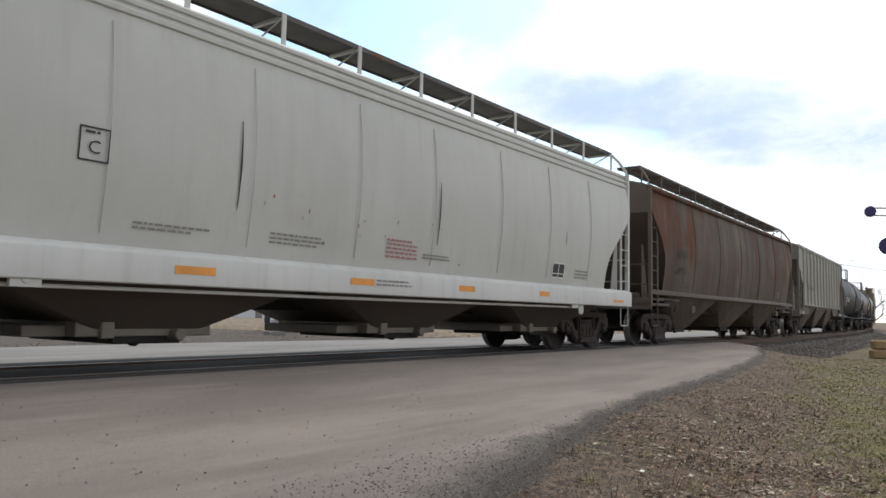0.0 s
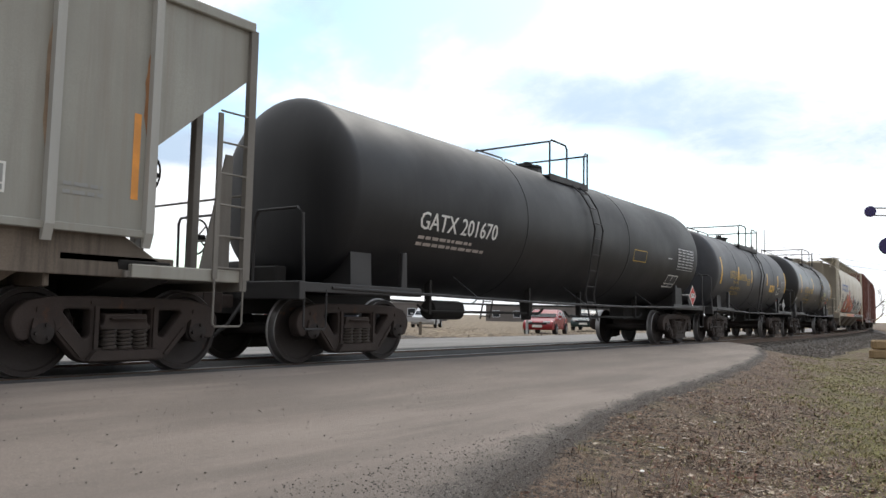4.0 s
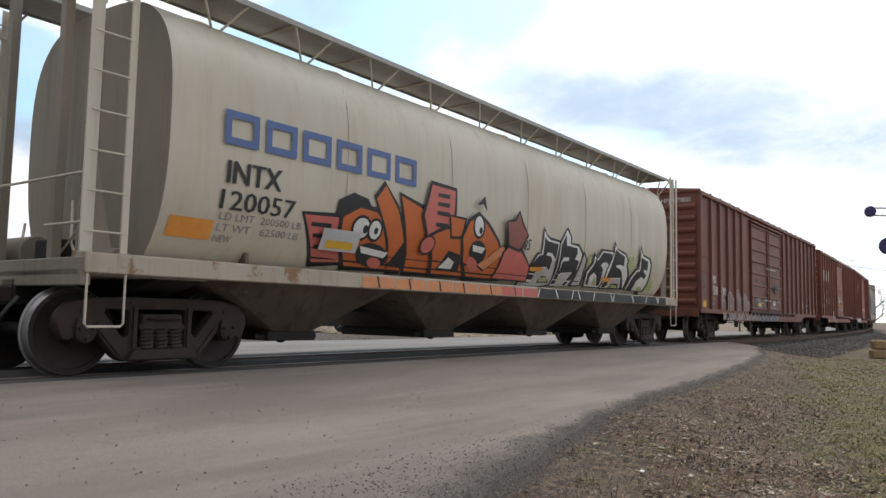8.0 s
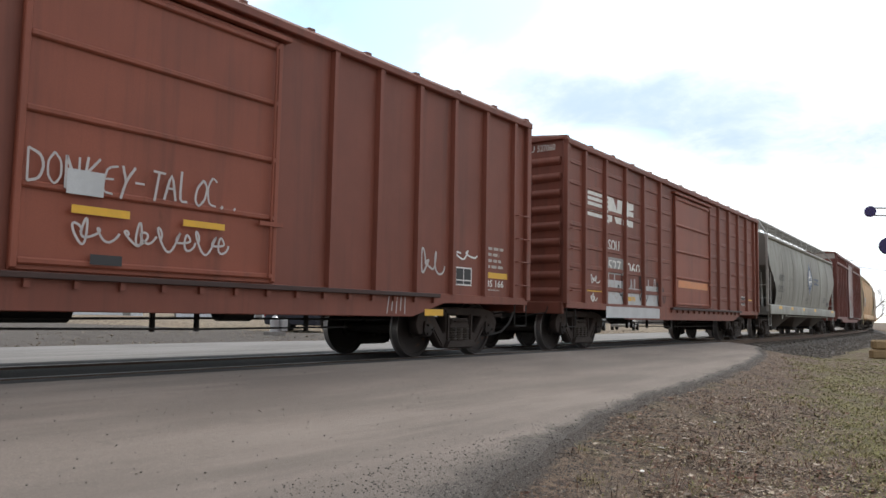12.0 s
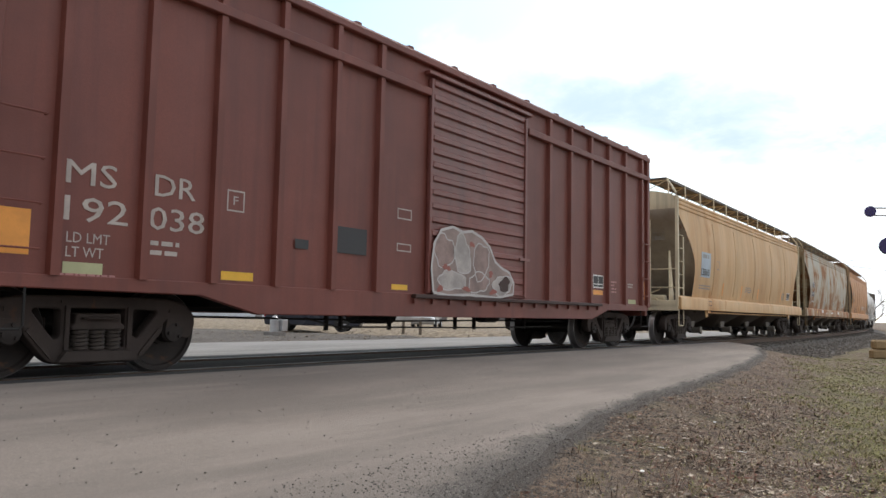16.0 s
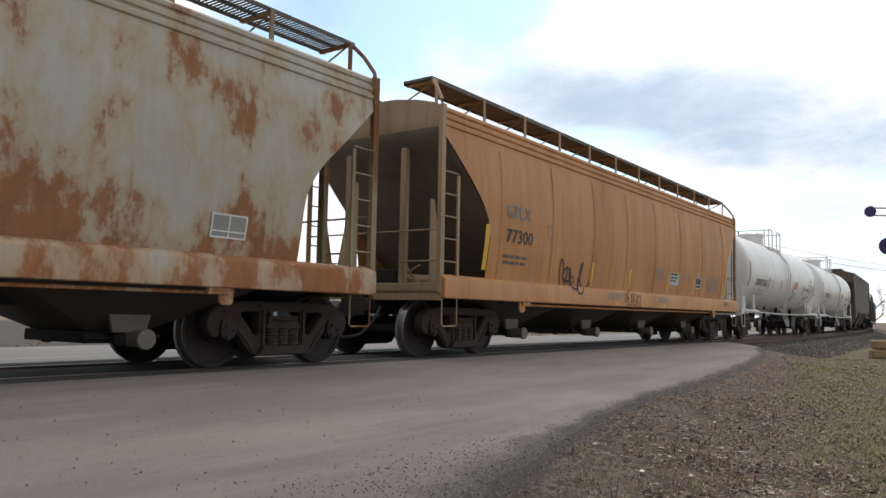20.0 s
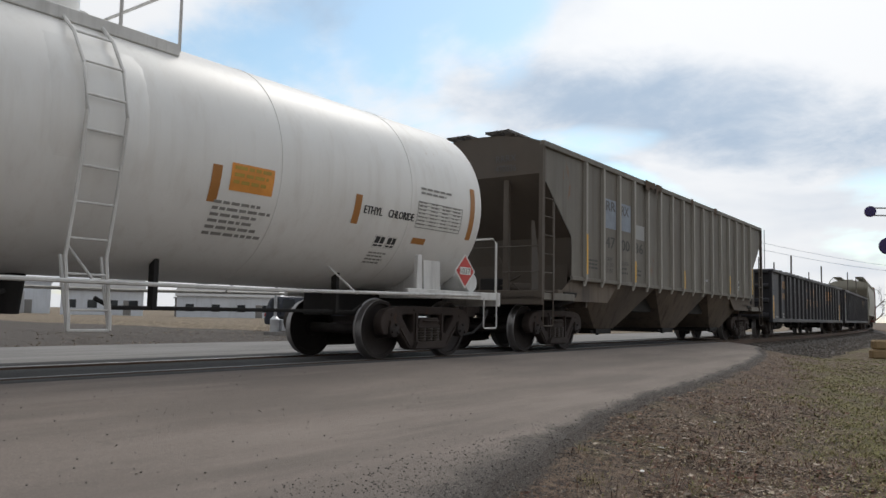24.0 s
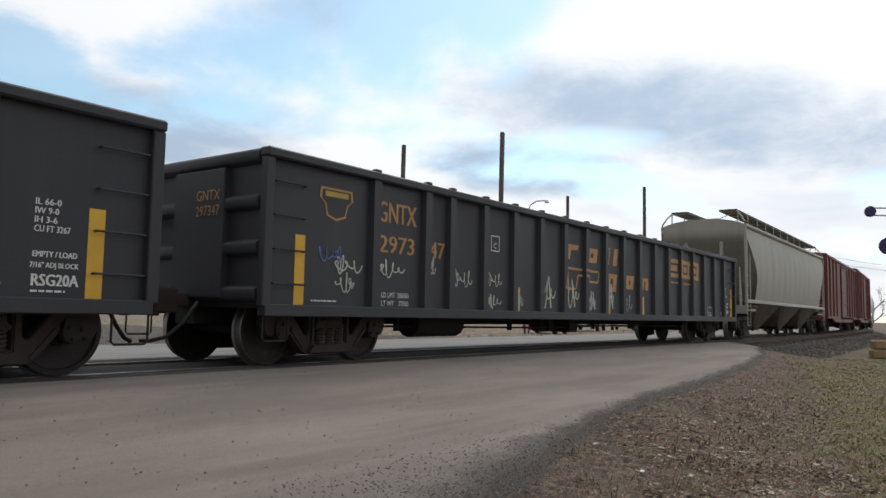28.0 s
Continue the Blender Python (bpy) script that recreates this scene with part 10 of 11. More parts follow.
    box(bm, h - 0.05, h + 0.012, -0.5, 0.5, 0.55, 0.66)
    part("grille", bm, M["tyre"], ob, "", 0.02)
    return ob


def building(name, label, x, y, heading, L, D, H, wall, roof, windows, pitched=0.0, garage=False):
    ob = thing(name, label, "building")
    ob.matrix_basis = pose(x, y, ground_at(x, y) - 0.1, 0, 0, heading)
    bm = bmesh.new()
    box(bm, -L / 2, L / 2, 0, D, 0, H)
    wl = part("wall", bm, wall, ob)
    bm = bmesh.new()
    if pitched:
        cross_slab(bm, [(-0.4, H), (D + 0.4, H), (D / 2, H + pitched)], -L / 2 - 0.3, L / 2 + 0.3)
    else:
        box(bm, -L / 2 - 0.2, L / 2 + 0.2, -0.2, D + 0.2, H, H + 0.25)
    part("roof", bm, roof, ob, "", 0.03)
    for i in range(windows):
        xx = -L / 2 + (i + 0.5) * L / windows
        bm = bmesh.new()
        box(bm, xx - 0.7, xx + 0.7, -0.05, 0.02, 0.9, 2.2)
        w = part("window", bm, M["wall_white"], ob, "", 0.02)
        bm = bmesh.new()
        box(bm, xx - 0.6, xx + 0.6, -0.065, -0.045, 1.0, 2.1)
        part("pane", bm, M["glass"], w)
    bm = bmesh.new()
    box(bm, L * 0.30 - 0.5, L * 0.30 + 0.5, -0.06, 0.02, 0.05, 2.1)
    part("door", bm, M["roof_grey"], ob, "", 0.02)
    if garage:
        for x0 in (-4.6, 0.2):
            bm = bmesh.new()
            box(bm, x0, x0 + 3.6, -0.10, 0.02, 0.05, 3.3)
            for k in range(5):
                box(bm, x0 + 0.05, x0 + 3.55, -0.125, -0.095, 0.12 + k * 0.64, 0.68 + k * 0.64)
            part("garage_door", bm, M["galvanised"], ob, "pale grey sectional garage door", 0.01)
    return ob


def bare_tree(x, y, height, seed, label):
    rnd = random.Random(seed)
    ob = thing("bare_tree", label, "tree", "bare trees past the track")
    ob.location = (x, y, ground_at(x, y) - 0.1)
    trunk = bmesh.new()
    crown = bmesh.new()

    def grow(bm, p, way, length, r, depth):
        pts, q, w = [p], p.copy(), way.copy()
        for k in range(3):
            w = (w + Vector((rnd.uniform(-1, 1), rnd.uniform(-1, 1), rnd.uniform(-0.3, 0.6))) * 0.16).normalized()
            q = q + w * length / 3
            pts.append(q.copy())
        for a, b, ra, rb in zip(pts, pts[1:], (r, r * 0.88, r * 0.76), (r * 0.88, r * 0.76, r * 0.62)):
            cyl(bm, a, b, ra, 6 if depth < 2 else 4, rb, False)
        if depth < 5:
            n = 3 if depth < 3 else 4
            for i in range(n):
                at = pts[1 + min(2, int(rnd.uniform(0.6, 3)))]
                a = rnd.uniform(0, math.tau)
                spread = rnd.uniform(0.45, 0.95)
                side = w.orthogonal().normalized()
                side.rotate(Matrix.Rotation(a, 3, w))
                grow(crown, at, (w + side * spread + Vector((0, 0, 0.12))).normalized(), length * rnd.uniform(0.58, 0.78), r * 0.52, depth + 1)

    grow(trunk, Vector((0, 0, 0)), Vector((0, 0, 1)), height * 0.32, height * 0.020, 0)
    part("trunk", trunk, M["bark"], ob)
    part("crown", crown, M["bark"], ob, "bare grey twigs")


def utility_pole(name, label, x, y, z_top, r, arm=None, arm_turn=0.0, mat=None):
    ob = thing(name, label, "pole")
    ob.location = (x, y, ground_at(x, y) - 0.1)
    bm = bmesh.new()
    cyl(bm, (0, 0, 0), (0, 0, z_top), r, 12, r * 0.7)
    part("shaft", bm, mat or M["pole_wood"], ob)
    if arm:
        w, z = arm
        bm = bmesh.new()
        box(bm, -w / 2, w / 2, -0.05, 0.05, z - 0.06, z + 0.06)
        a = part("crossarm", bm, M["pole_wood"], ob, "", 0.01)
        a.rotation_euler = (0, 0, radians(arm_turn))
        for k in (-0.45, -0.25, 0.25, 0.45):
            bm = bmesh.new()
            cyl(bm, (k * w, 0, z + 0.06), (k * w, 0, z + 0.22), 0.03, 8)
            q = part("insulator", bm, M["galvanised"], a)
    return ob


def build_surroundings():
    suv = parked_car("parked_suv", "dark navy estate car parked on dry grass", 26.0, 27.1, -53, M["car_navy"], 4.55, 1.8, 1.62, True)
    parked_car("parked_sedan", "red sedan parked beyond the track", 37.6, 20.9, -163, M["car_red"], 4.5, 1.76, 1.36)
    parked_car("parked_sedan", "dark green sedan parked beyond the track", 47.0, 22.9, -163, M["car_green"], 4.6, 1.78, 1.38)
    parked_car("parked_sedan", "silver sedan parked beyond the track", 43.0, 33.5, -150, M["car_silver"], 4.5, 1.76, 1.40)
    parked_car("parked_sedan", "silver sedan parked far beyond the track", 55.5, 24.0, -163, M["car_silver"], 4.5, 1.76, 1.40)
    # the foot of a crossing signal
    ob = thing("crossing_signal", "galvanised crossing signal mast with a junction box", "signal")
    x, y = 20.9, 24.1
    ob.location = (x, y, ground_at(x, y))
    bm = bmesh.new()
    box(bm, -0.32, 0.32, -0.32, 0.32, -0.1, 0.12)
    part("footing", bm, M["concrete"], ob, "", 0.02)
    bm = bmesh.new()
    cyl(bm, (0, 0, 0.1), (0, 0, 3.2), 0.065, 14)
    part("mast", bm, M["galvanised"], ob)
    bm = bmesh.new()
    cyl(bm, (0, 0, 0.12), (0, 0, 0.62), 0.20, 14)
    cyl(bm, (0, 0, 0.62), (0, 0, 0.74), 0.20, 14, 0.08)
    part("mast_sleeve", bm, M["galvanised"], ob, "", 0.01)
    bm = bmesh.new()
    box(bm, 0.10, 0.40, -0.34, -0.08, 0.14, 0.62)
    part("junction_box", bm, M["galvanised"], ob, "", 0.02)
    # a low barrier
    ob = thing("barrier", "low dark wooden barrier on two posts", "barrier")
    x, y = 27.5, 22.3
    ob.matrix_basis = pose(x, y, ground_at(x, y), 0, 0, -40)
    for k in (-0.4, 0.4):
        bm = bmesh.new()
        box(bm, k - 0.06, k + 0.06, -0.06, 0.06, -0.1, 0.80)
        part("post", bm, M["pole_wood"], ob, "", 0.01)
    bm = bmesh.new()
    box(bm, -0.85, 0.85, -0.09, -0.05, 0.62, 0.84)
    part("rail_board", bm, M["galvanised"], ob, "", 0.01)
    building("warehouse", "long white metal-sided building with a garage door", 49.6, 117.6, -23, 14.5, 16, 4.6, M["wall_white"], M["wall_white"], 0, garage=True)
    building("white_house", "white single-storey house with a low grey roof", 56.3, 100.3, -29, 10.4, 8, 3.4, M["wall_white"], M["roof_grey"], 4, 1.7)
    building("white_house", "pale single-storey house beyond the grass", 74.0, 96.0, -37, 15.0, 9, 3.3, M["wall_white"], M["roof_grey"], 4, 1.3)
    building("shop_building", "low dark building with a pale roof beyond the grass", 88.0, 92.0, -45, 44.0, 14, 3.0, M["wall_dark"], M["roof_grey"], 11)
    building("shop_building", "low dark building with a pale roof beyond the grass", 132.0, 66.0, -62, 36.0, 12, 3.2, M["wall_dark"], M["wall_white"], 9)
    # street lamp
    ob = thing("street_lamp", "grey street lamp with a curved arm", "street lamp")
    ax, ay = 34.5, 20.3
    ob.location = (ax, ay, ground_at(ax, ay))
    bm = bmesh.new()
    cyl(bm, (0, 0, 0), (0, 0, 6.60), 0.07, 12, 0.05)
    part("pole", bm, M["galvanised"], ob)
    bm = bmesh.new()
    rt = Vector((0.598, -0.80, 0))
    tube(bm, [Vector((0, 0, 6.50)), rt * 0.12 + Vector((0, 0, 6.82)), rt * 0.42 + Vector((0, 0, 7.02)), rt * 0.9 + Vector((0, 0, 7.07))], 0.036, 7)
    part("arm", bm, M["galvanised"], ob)
    bm = bmesh.new()
    p = rt * 0.98 + Vector((0, 0, 7.00))
    cyl(bm, p + Vector((0, 0, 0.08)), p - Vector((0, 0, 0.05)), 0.07, 12, 0.14)
    part("lamp_head", bm, M["galvanised"], ob)
    # poles and mast in the distance
    utility_pole("utility_pole", "wooden utility pole with one crossarm", 58.5, 13.34 + 3.0, 7.9, 0.07, (2.1, 6.62), -66)
    utility_pole("antenna_mast", "thin steel radio mast behind the train", 78.6, 19.5, 10.1, 0.06, None, 0, M["galvanised"])
    for q, (x, y, z) in enumerate(((70.0, 24.0, 6.3), (92.0, 31.0, 7.5))):
        utility_pole("utility_pole", "far wooden utility pole", x, y, z, 0.10)
    # railway signal on the near side
    ob = thing("railway_signal", "railway signal mast with dark round heads on a bracket", "signal")
    x, y = 40.1, 3.65
    ob.location = (x, y, ground_at(x, y) - 0.05)
    base = -ob.location.z
    bm = bmesh.new()
    cyl(bm, (0, 0, 0), (0, 0, 6.9), 0.10, 14)
    part("mast", bm, M["galvanised"], ob)
    side = Vector((-0.60, 0.80, 0))
    for nm, out, z, r in (("signal_head", 1.82, 5.70, 0.24), ("signal_head", 1.05, 4.15, 0.38)):
        p = side * out + Vector((0, 0, z + base))
        bm = bmesh.new()
        cyl(bm, p + Vector((0.12, 0.03, 0)), p - Vector((0.10, 0.03, 0)), r, 24)
        part(nm, bm, M["lens_blue"], ob, "dark violet round signal head", 0.02)
    for dz in (-0.17, 0.17):
        bm = bmesh.new()
        tube(bm, [Vector((0, 0, 5.70 + base + dz)), side * 1.66 + Vector((0, 0, 5.70 + base + dz))], 0.035, 6)
        part("bracket_arm", bm, M["galvanised"], ob)
    bm = bmesh.new()
    tube(bm, [side * 0.80 + Vector((0, 0, 5.60 + base)), side * 0.80 + Vector((0, 0, 5.96 + base))], 0.03, 6)
    tube(bm, [Vector((0, 0, 4.15 + base)), side * 1.05 + Vector((0, 0, 4.15 + base))], 0.04, 6)
    part("bracket_strut", bm, M["galvanised"], ob)
    # two sawn timbers lying beside the track
    for k, (dx, dy, dz, w) in enumerate(((0.0, 0.0, 0.0, 1.6), (0.05, 0.05, 0.36, 1.5))):
        bm = bmesh.new()
        box(bm, -w, w, -0.2, 0.2, 0.0, 0.35)
        ob = part("timber_beam", bm, M["timber"], None, "", 0.06)
        x, y = 33.35 + dx, 2.98 + dy
        ob.matrix_basis = pose(x, y, ground_at(x, y) + dz - 0.01, 0, 0, -62 + 3 * k)
        tagged(ob, "tan sawn timber beam lying in a low stack", "timber", "stack of beams")
    # bare trees at the end of the view
    for k, (x, y, h) in enumerate(((128.0, 9.0, 10.5), (141.0, 15.5, 12.0), (150.0, 20.0, 11.0), (118.0, 4.5, 9.0), (165.0, 27.0, 12.0), (135.0, 6.0, 10.0))):
        bare_tree(x, y, h, 40 + k, "bare winter tree with fine grey twigs")
    # wires
    for k, (z0, z1) in enumerate(((6.7, 6.2), (6.3, 5.7))):
        bm = bmesh.new()
        a, b = Vector((58.5, 16.0 + 0.5 * k, z0)), Vector((120.0, -2.0, z1 + 2.5))
        pts = [a.lerp(b, i / 14) - Vector((0, 0, 1.6 * math.sin(math.pi * i / 14))) for i in range(15)]
        tube(bm, pts, 0.014, 4)
        tagged(part("overhead_wire", bm, M["wire"]), "thin dark overhead power wire", "wire", "overhead wires")


build_surroundings()


# ---------------------------------------------------------------- ties, stones, grass and litter
def island_material(name, colours, rough=0.9):
    """A colour for each loose piece, picked by Random Per Island."""
    m = bpy.data.materials.new(name)
    m.use_nodes = True
    nt = m.node_tree
    N, Lk = nt.nodes.new, nt.links.new
    bsdf = nt.nodes["Principled BSDF"]
    geo, ramp = N("ShaderNodeNewGeometry"), N("ShaderNodeValToRGB")
    el = ramp.color_ramp.elements
    while len(el) < len(colours):
        el.new(0.5)
    for i, c in enumerate(colours):
        el[i].position = i / (len(colours) - 1)
        el[i].color = (*c, 1)
    Lk(geo.outputs["Random Per Island"], ramp.inputs[0])
    tex, mix = N("ShaderNodeTexNoise"), N("ShaderNodeMix")
    tex.inputs["Scale"].default_value = 40
    Lk(N("ShaderNodeTexCoord").outputs["Object"], tex.inputs["Vector"])
    mix.data_type, mix.blend_type = "RGBA", "MULTIPLY"
    mix.inputs[0].default_value = 0.5
    Lk(ramp.outputs[0], mix.inputs[6])
    Lk(tex.outputs[0], mix.inputs[7])
    Lk(mix.outputs[2], bsdf.inputs["Base Color"])
    bsdf.inputs["Roughness"].default_value = rough
    return m


def stuff(name, verts, faces, mat, label, category):
    me = bpy.data.meshes.new(name)
    me.from_pydata(verts, [], faces)
    me.materials.append(mat)
    return tagged(place(name, me), label, category, "", "stuff")


def stone(verts, faces, rnd, x, y, z, r):
    """An uneven eight-sided stone."""
    i = len(verts)
    q = [rnd.uniform(0.6, 1.15) * r for _ in range(6)]
    a = rnd.uniform(0, math.tau)
    c, s = math.cos(a), math.sin(a)
    for dx, dy, dz in ((q[0], 0, 0), (-q[1], 0, 0), (0, q[2], 0), (0, -q[3], 0), (0, 0, q[4] * 0.8), (0, 0, -q[5] * 0.5)):
        verts.append((x + dx * c - dy * s, y + dx * s + dy * c, z + dz))
    for f in ((0, 2, 4), (2, 1, 4), (1, 3, 4), (3, 0, 4), (2, 0, 5), (1, 2, 5), (3, 1, 5), (0, 3, 5)):
        faces.append(tuple(i + k for k in f))


def surface_z(x, y):
    return ground_z(x, y) - 0.03 + 0.05 * noise.noise((x * 0.9, y * 0.9, 3)) + 0.025 * noise.noise((x * 3.1, y * 3.1, 7))


def build_trackbed():
    ties = tagged(new("track_ties"), "weathered wooden sleepers under the rails", "sleepers", "", "structure")
    bm = bmesh.new()
    box(bm, -0.115, 0.115, -1.3, 1.3, -0.36, -0.185)
    me = to_mesh("tie", bm, material("tie_wood", (0.10, 0.085, 0.072), 0.9, 0, 0.3, 6, 0.3, spread=0.6), 0.012)
    for k in range(180):
        x, y, h = on_track(ROAD_END + 0.4 + k * 0.53)
        o = place("tie", me, ties, (x, y, 0))
        o.rotation_euler = (0, 0, h + random.uniform(-0.02, 0.02))
    rows = []
    for k in range(96):
        s = ROAD_END + 0.1 + (k * 0.6 if k < 60 else 36 + (k - 60) * 4)
        row = []
        for off, z in ((3.5, -0.70), (2.5, -0.50), (1.75, -0.27), (1.3, -0.22), (0, -0.215), (-1.3, -0.22), (-1.75, -0.27), (-2.6, -0.50), (-3.4, -0.60)):
            x, y, _ = on_track(s, off)
            row.append((x, y, z + 0.02 * noise.noise((x * 2, y * 2, 0))))
        rows.append(row)
    ball = asphalt_material("ballast_grey", (0.115, 0.098, 0.084), 0.8)
    sheet("ballast_bed", rows, ball, "grey crushed stone ballast bed", "ballast")
    rnd = random.Random(5)
    verts, faces = [], []
    for k in range(15000):
        s = ROAD_END + 0.3 + rnd.random() ** 1.6 * 60
        off = rnd.uniform(-1.8, 3.7)
        z = -0.20 if off < 1.5 else -0.23 - 0.225 * (off - 1.5)
        x, y, _ = on_track(s, off)
        stone(verts, faces, rnd, x, y, z + rnd.uniform(-0.02, 0.02), rnd.uniform(0.025, 0.06))
    stuff("ballast_stones", verts, faces, island_material("ballast_stone", ((0.155, 0.132, 0.115), (0.22, 0.19, 0.165), (0.09, 0.077, 0.067), (0.34, 0.30, 0.26))), "loose grey ballast stones beside the rails", "ballast")


def in_view(rnd, near, far, a0=38.0, a1=87.0):
    """A place on the ground before the camera, denser close by."""
    d = near * (far / near) ** rnd.random()
    a = radians(rnd.uniform(a0, a1))
    return d * math.sin(a), d * math.cos(a), d


def around(rnd):
    """A place on the verge to the sides of the camera and behind it."""
    while True:
        x, y = rnd.uniform(-9, 12), rnd.uniform(-8, 3.5)
        d = math.hypot(x, y)
        if d < 3.8 or not 46 < math.degrees(math.atan2(x, y)) < 93:
            return x, y, d


def build_verge():
    rnd = random.Random(8)
    verts, faces = [], []
    n = 0
    while n < 7500:
        x, y, d = in_view(rnd, 3.6, 26, 40, 75)
        e = road_edge(x)
        spread = 0.35 + 0.75 * max(0, min(1, (7.5 - x) / 3))
        if x > ROAD_END or not (e - 0.75 < y < e + spread) or rnd.random() < abs(e - 0.1 - y) * (1.4 if y < e else 0.9 / spread):
            continue
        stone(verts, faces, rnd, x, y, (surface_z(x, y) + 0.03) if y < e else max(-0.62, -0.115 * max(0, TRACK_Y - y - 1.5)) + 0.012, rnd.uniform(0.003, 0.011) * (1 + d * 0.02))
        n += 1
    for k in range(520):
        x, y, d = in_view(rnd, 3.6, 14, 20, 60)
        if y < road_edge(x) + 0.1 or y > 7.0:
            continue
        z = max(-0.62, -0.115 * max(0, TRACK_Y - y - 1.5)) + 0.012
        stone(verts, faces, rnd, x, y, z + 0.004, rnd.uniform(0.004, 0.011))
    stuff("loose_gravel", verts, faces, island_material("loose_gravel", ((0.075, 0.066, 0.060), (0.13, 0.116, 0.104), (0.22, 0.20, 0.18), (0.055, 0.049, 0.045), (0.34, 0.31, 0.28))), "loose dark gravel along the road edge", "gravel")

    def zone(x, y):
        """Metres inside the verge from the road's edge, or none beside the track."""
        if on_track(x)[1] - y < 3.8:
            return -1
        return road_edge(x) - y if x < ROAD_END else 3.0

    def blades(count, near, far, lo, hi, cols, name, label, thr, seed, thick, flat, scale=0.55, inner=0.35, full=1.6, green=False):
        rnd = random.Random(seed)
        verts, faces = [], []
        n = tries = 0
        while n < count * 1.6 and tries < count * 14:
            tries += 1
            x, y, d = in_view(rnd, near, far, 46, 93) if n < count else around(rnd)
            q = zone(x, y)
            if q < inner or rnd.random() > min(1, (q - inner) / (full - inner) + 0.12):
                continue
            if green:
                if rnd.random() > turf_share(x, y) * 0.97 + 0.03:
                    continue
            else:
                v = noise.noise((x * scale, y * scale, 5)) + 0.35 * noise.noise((x * scale * 4, y * scale * 4, 2)) - 0.5 * turf_share(x, y)
                if v < thr + rnd.uniform(-0.22, 0.22):
                    continue
            z = surface_z(x, y) - 0.004
            h = rnd.uniform(lo, hi)
            a, lean = rnd.uniform(0, math.tau), rnd.uniform(0.3, 1.0) * h * flat
            w = thick * (1 + d * 0.10) * rnd.uniform(0.7, 1.3)
            dx, dy = math.cos(a) * lean, math.sin(a) * lean
            px, py = -math.sin(a) * w, math.cos(a) * w
            i = len(verts)
            verts += [(x - px, y - py, z), (x + px, y + py, z), (x + dx * 0.5 + px * 0.8, y + dy * 0.5 + py * 0.8, z + h * 0.7), (x + dx * 0.5 - px * 0.8, y + dy * 0.5 - py * 0.8, z + h * 0.7), (x + dx, y + dy, z + h * 0.85)]
            faces += [(i, i + 1, i + 2, i + 3), (i + 3, i + 2, i + 4)]
            n += 1
        stuff(name, verts, faces, island_material(name, cols), label, "grass")

    blades(52000, 3.8, 34, 0.006, 0.026, ((0.27, 0.19, 0.13), (0.42, 0.315, 0.225), (0.12, 0.082, 0.060), (0.70, 0.575, 0.43), (0.07, 0.050, 0.038), (0.30, 0.165, 0.11)), "dry_grass", "short dead straw-coloured grass and chaff on the verge", -0.2, 21, 0.0032, 5.0)
    blades(46000, 4.2, 32, 0.012, 0.036, ((0.24, 0.245, 0.080), (0.34, 0.32, 0.12), (0.46, 0.39, 0.20), (0.17, 0.18, 0.065), (0.40, 0.31, 0.18)), "green_grass", "patchy short green grass on the verge", 0.06, 22, 0.0034, 2.0, 0.42, 0.3, 0.9, True)
    rnd = random.Random(61)
    verts, faces = [], []
    for k in range(150):
        x, y, d = in_view(rnd, 4.0, 18, 50, 90)
        q = zone(x, y)
        if q < 0.25:
            continue
        m = rnd.randint(12, 40)
        for _ in range(m):
            bx, by = x + rnd.gauss(0, 0.035), y + rnd.gauss(0, 0.035)
            z, h, a = surface_z(bx, by) - 0.004, rnd.uniform(0.03, 0.085), rnd.uniform(0, math.tau)
            w, l = 0.0030, h * rnd.uniform(0.3, 1.1)
            i = len(verts)
            verts += [(bx - w * math.sin(a), by + w * math.cos(a), z), (bx + w * math.sin(a), by - w * math.cos(a), z), (bx + l * math.cos(a), by + l * math.sin(a), z + h)]
            faces.append((i, i + 1, i + 2))
    stuff("grass_tufts", verts, faces, island_material("grass_tufts", ((0.46, 0.37, 0.20), (0.30, 0.28, 0.11), (0.60, 0.50, 0.31), (0.22, 0.20, 0.085))), "small yellowish grass tufts on bare soil", "grass")
    # dead weed stalks, upright and broken
    rnd = random.Random(64)
    verts, faces = [], []
    for k in range(420):
        x, y, d = in_view(rnd, 4.2, 24, 52, 90)
        q = zone(x, y)
        if q < 0.3 or turf_share(x, y) > 0.6:
            continue
        for _ in range(rnd.randint(3, 12)):
            bx, by = x + rnd.gauss(0, 0.07), y + rnd.gauss(0, 0.07)
            z, h, a, l = surface_z(bx, by) - 0.004, rnd.uniform(0.02, 0.11), rnd.uniform(0, math.tau), rnd.uniform(0.02, 0.12)
            w = 0.0022 * (1 + d * 0.07)
            c, sn = math.cos(a), math.sin(a)
            i = len(verts)
            verts += [(bx - w * sn, by + w * c, z), (bx + w * sn, by - w * c, z), (bx + l * c + w * 0.5 * sn, by + l * sn - w * 0.5 * c, z + h), (bx + l * c - w * 0.5 * sn, by + l * sn + w * 0.5 * c, z + h)]
            faces.append((i, i + 1, i + 2, i + 3))
    stuff("dead_weeds", verts, faces, island_material("dead_weeds", ((0.20, 0.095, 0.065), (0.34, 0.19, 0.13), (0.10, 0.065, 0.05), (0.48, 0.37, 0.25))), "clumps of reddish dead weed stalks", "weeds")
    rnd = random.Random(31)
    verts, faces = [], []
    n = 0
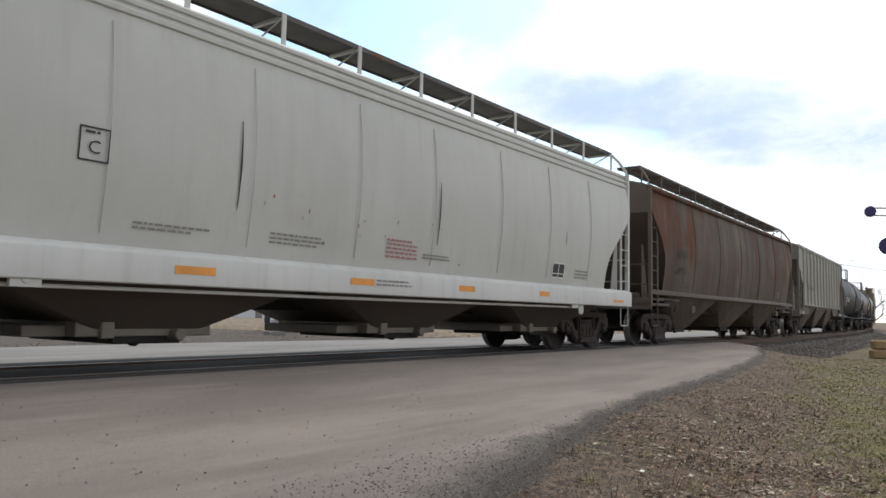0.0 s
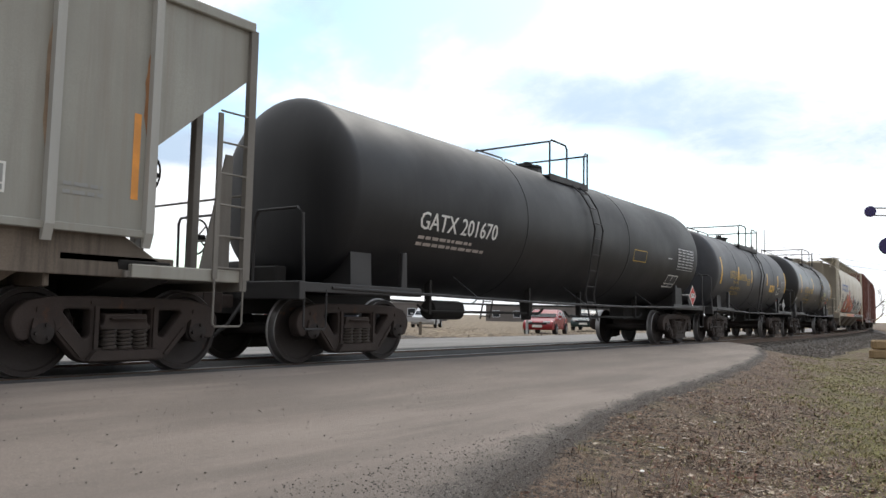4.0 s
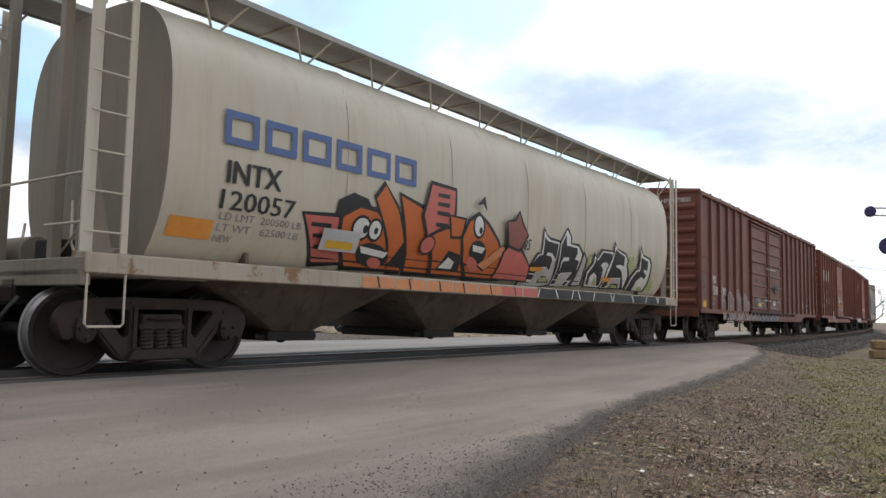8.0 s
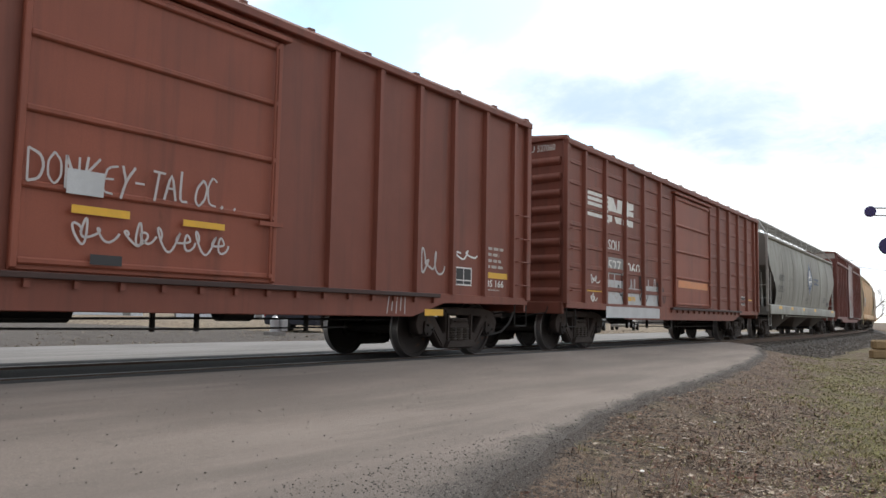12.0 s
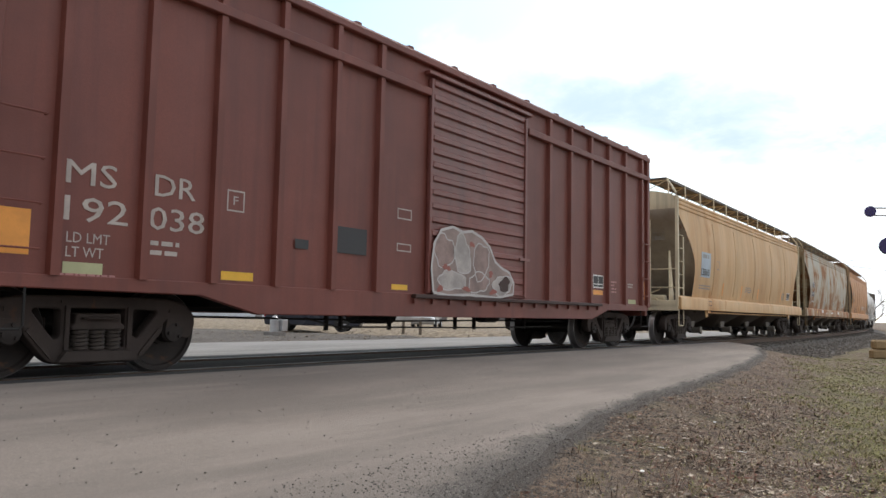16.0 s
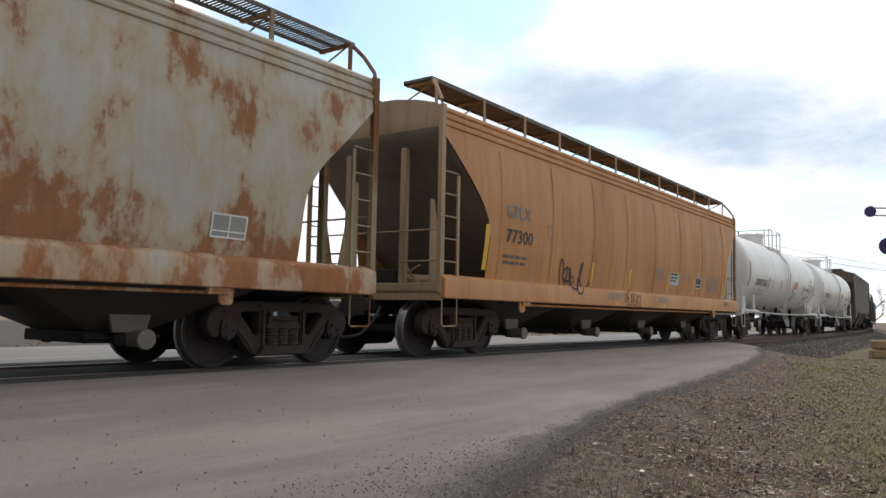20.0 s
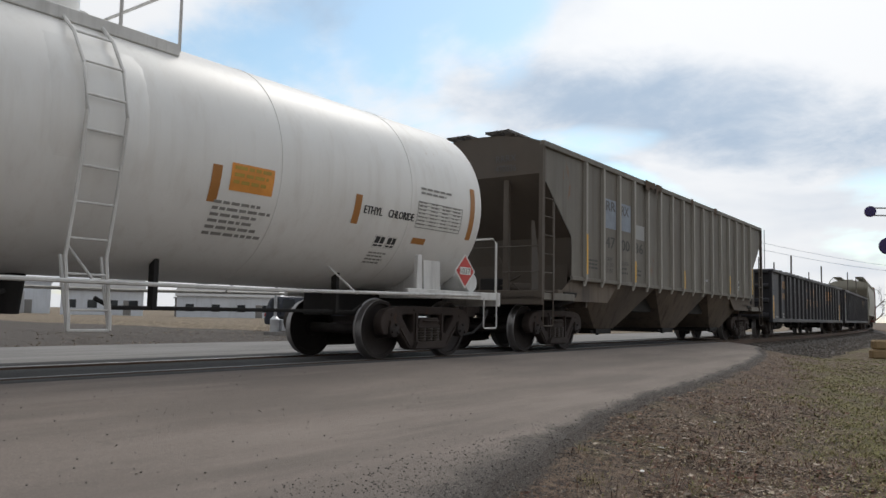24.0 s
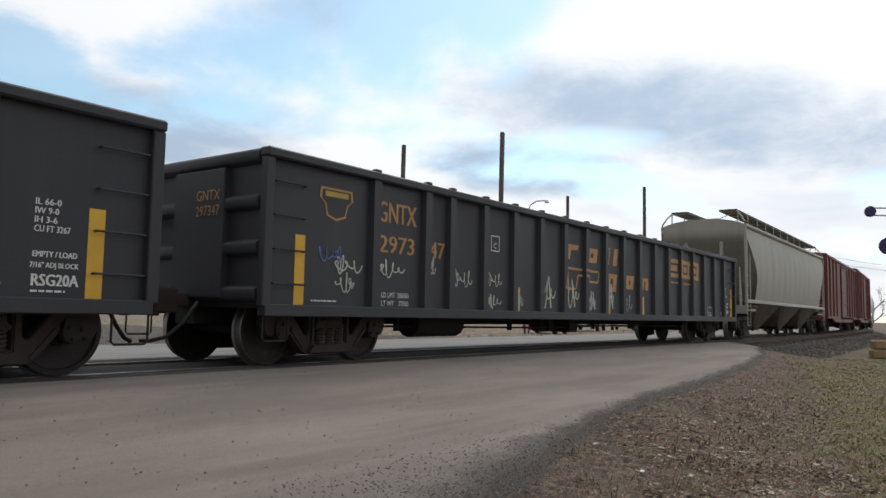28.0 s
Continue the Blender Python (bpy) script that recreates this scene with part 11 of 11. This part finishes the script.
    while n < 15500:
        x, y, d = in_view(rnd, 3.8, 24, 46, 93) if n < 10500 else around(rnd)
        q = zone(x, y)
        if q < 0.15 or rnd.random() < 0.85 * turf_share(x, y) or noise.noise((x * 0.5, y * 0.5, 9)) + 0.5 * noise.noise((x * 2, y * 2, 1)) < rnd.uniform(-0.6, 0.25):
            continue
        z = surface_z(x, y) + 0.010
        a, r = rnd.uniform(0, math.tau), rnd.uniform(0.007, 0.024) * (1.7 if rnd.random() < 0.15 else 1)
        i = len(verts)
        for u, v in ((-1, 0), (-0.2, -0.6), (0.6, -0.45), (1.1, 0), (0.6, 0.45), (-0.2, 0.6)):
            verts.append((x + r * (u * math.cos(a) - v * math.sin(a)), y + r * (u * math.sin(a) + v * math.cos(a)), z + rnd.uniform(-0.15, 0.40) * r))
        faces += [(i, i + 1, i + 2, i + 3), (i, i + 3, i + 4, i + 5)]
        n += 1
    stuff("dead_leaves", verts, faces, island_material("dead_leaves", ((0.20, 0.105, 0.070), (0.42, 0.27, 0.18), (0.065, 0.044, 0.036), (0.72, 0.60, 0.47), (0.12, 0.085, 0.066), (0.26, 0.115, 0.072), (0.05, 0.038, 0.032))), "scattered curled brown dead leaves", "leaves")
    bm = bmesh.new()
    for k in range(900):
        x, y, d = in_view(rnd, 3.9, 20, 46, 90)
        if zone(x, y) < 0.05:
            continue
        z = surface_z(x, y) + 0.012
        a, l = rnd.uniform(0, math.tau), rnd.uniform(0.04, 0.22)
        cyl(bm, (x, y, z), (x + l * math.cos(a), y + l * math.sin(a), z + rnd.uniform(-0.005, 0.02)), rnd.uniform(0.0018, 0.0045), 4)
    me = to_mesh("fallen_twigs", bm, island_material("fallen_twigs", ((0.07, 0.055, 0.045), (0.17, 0.135, 0.10), (0.34, 0.29, 0.23))), 0, 0)
    tagged(place("fallen_twigs", me), "small fallen twigs among the grass", "twigs", "", "stuff")
    # the uneven bank across the tracks
    verts, faces = [], []
    rnd = random.Random(77)
    for k in range(5200):
        x = rnd.uniform(-4, 52)
        y = on_track(x)[1] + 7.4 + 17 * rnd.random() ** 1.8
        z = surface_far(x, y)
        stone(verts, faces, rnd, x, y, z, rnd.uniform(0.015, 0.05) * (2.2 if rnd.random() < 0.03 else 1))
    stuff("bank_litter", verts, faces, island_material("bank_litter", ((0.16, 0.125, 0.095), (0.26, 0.20, 0.15), (0.10, 0.08, 0.062), (0.40, 0.34, 0.26), (0.20, 0.15, 0.11))), "clods, stones and dead leaves on the bank across the track", "litter")
    for k, (x, y, a) in enumerate(((6.0, 2.45, 20), (7.9, 2.2, 70), (5.1, 2.0, 120), (9.3, 2.9, 10), (7.2, 2.75, 50), (12.0, 3.3, 30))):
        bm = bmesh.new()
        box(bm, -0.045, 0.045, -0.016, 0.016, 0, 0.006)
        ob = part("paper_scrap", bm, M["white"], None, "", 0.002)
        ob.matrix_basis = pose(x, y, surface_z(x, y) + 0.025, 4, 3, a)
        tagged(ob, "small white scrap of paper on the grass", "litter", "scraps of litter")


def surface_far(x, y):
    return ground_z(x, y) - 0.03 + 0.16 * noise.noise((x * 0.9, y * 0.9, 3)) + 0.08 * noise.noise((x * 3.1, y * 3.1, 7))


build_trackbed()
build_verge()


motions()
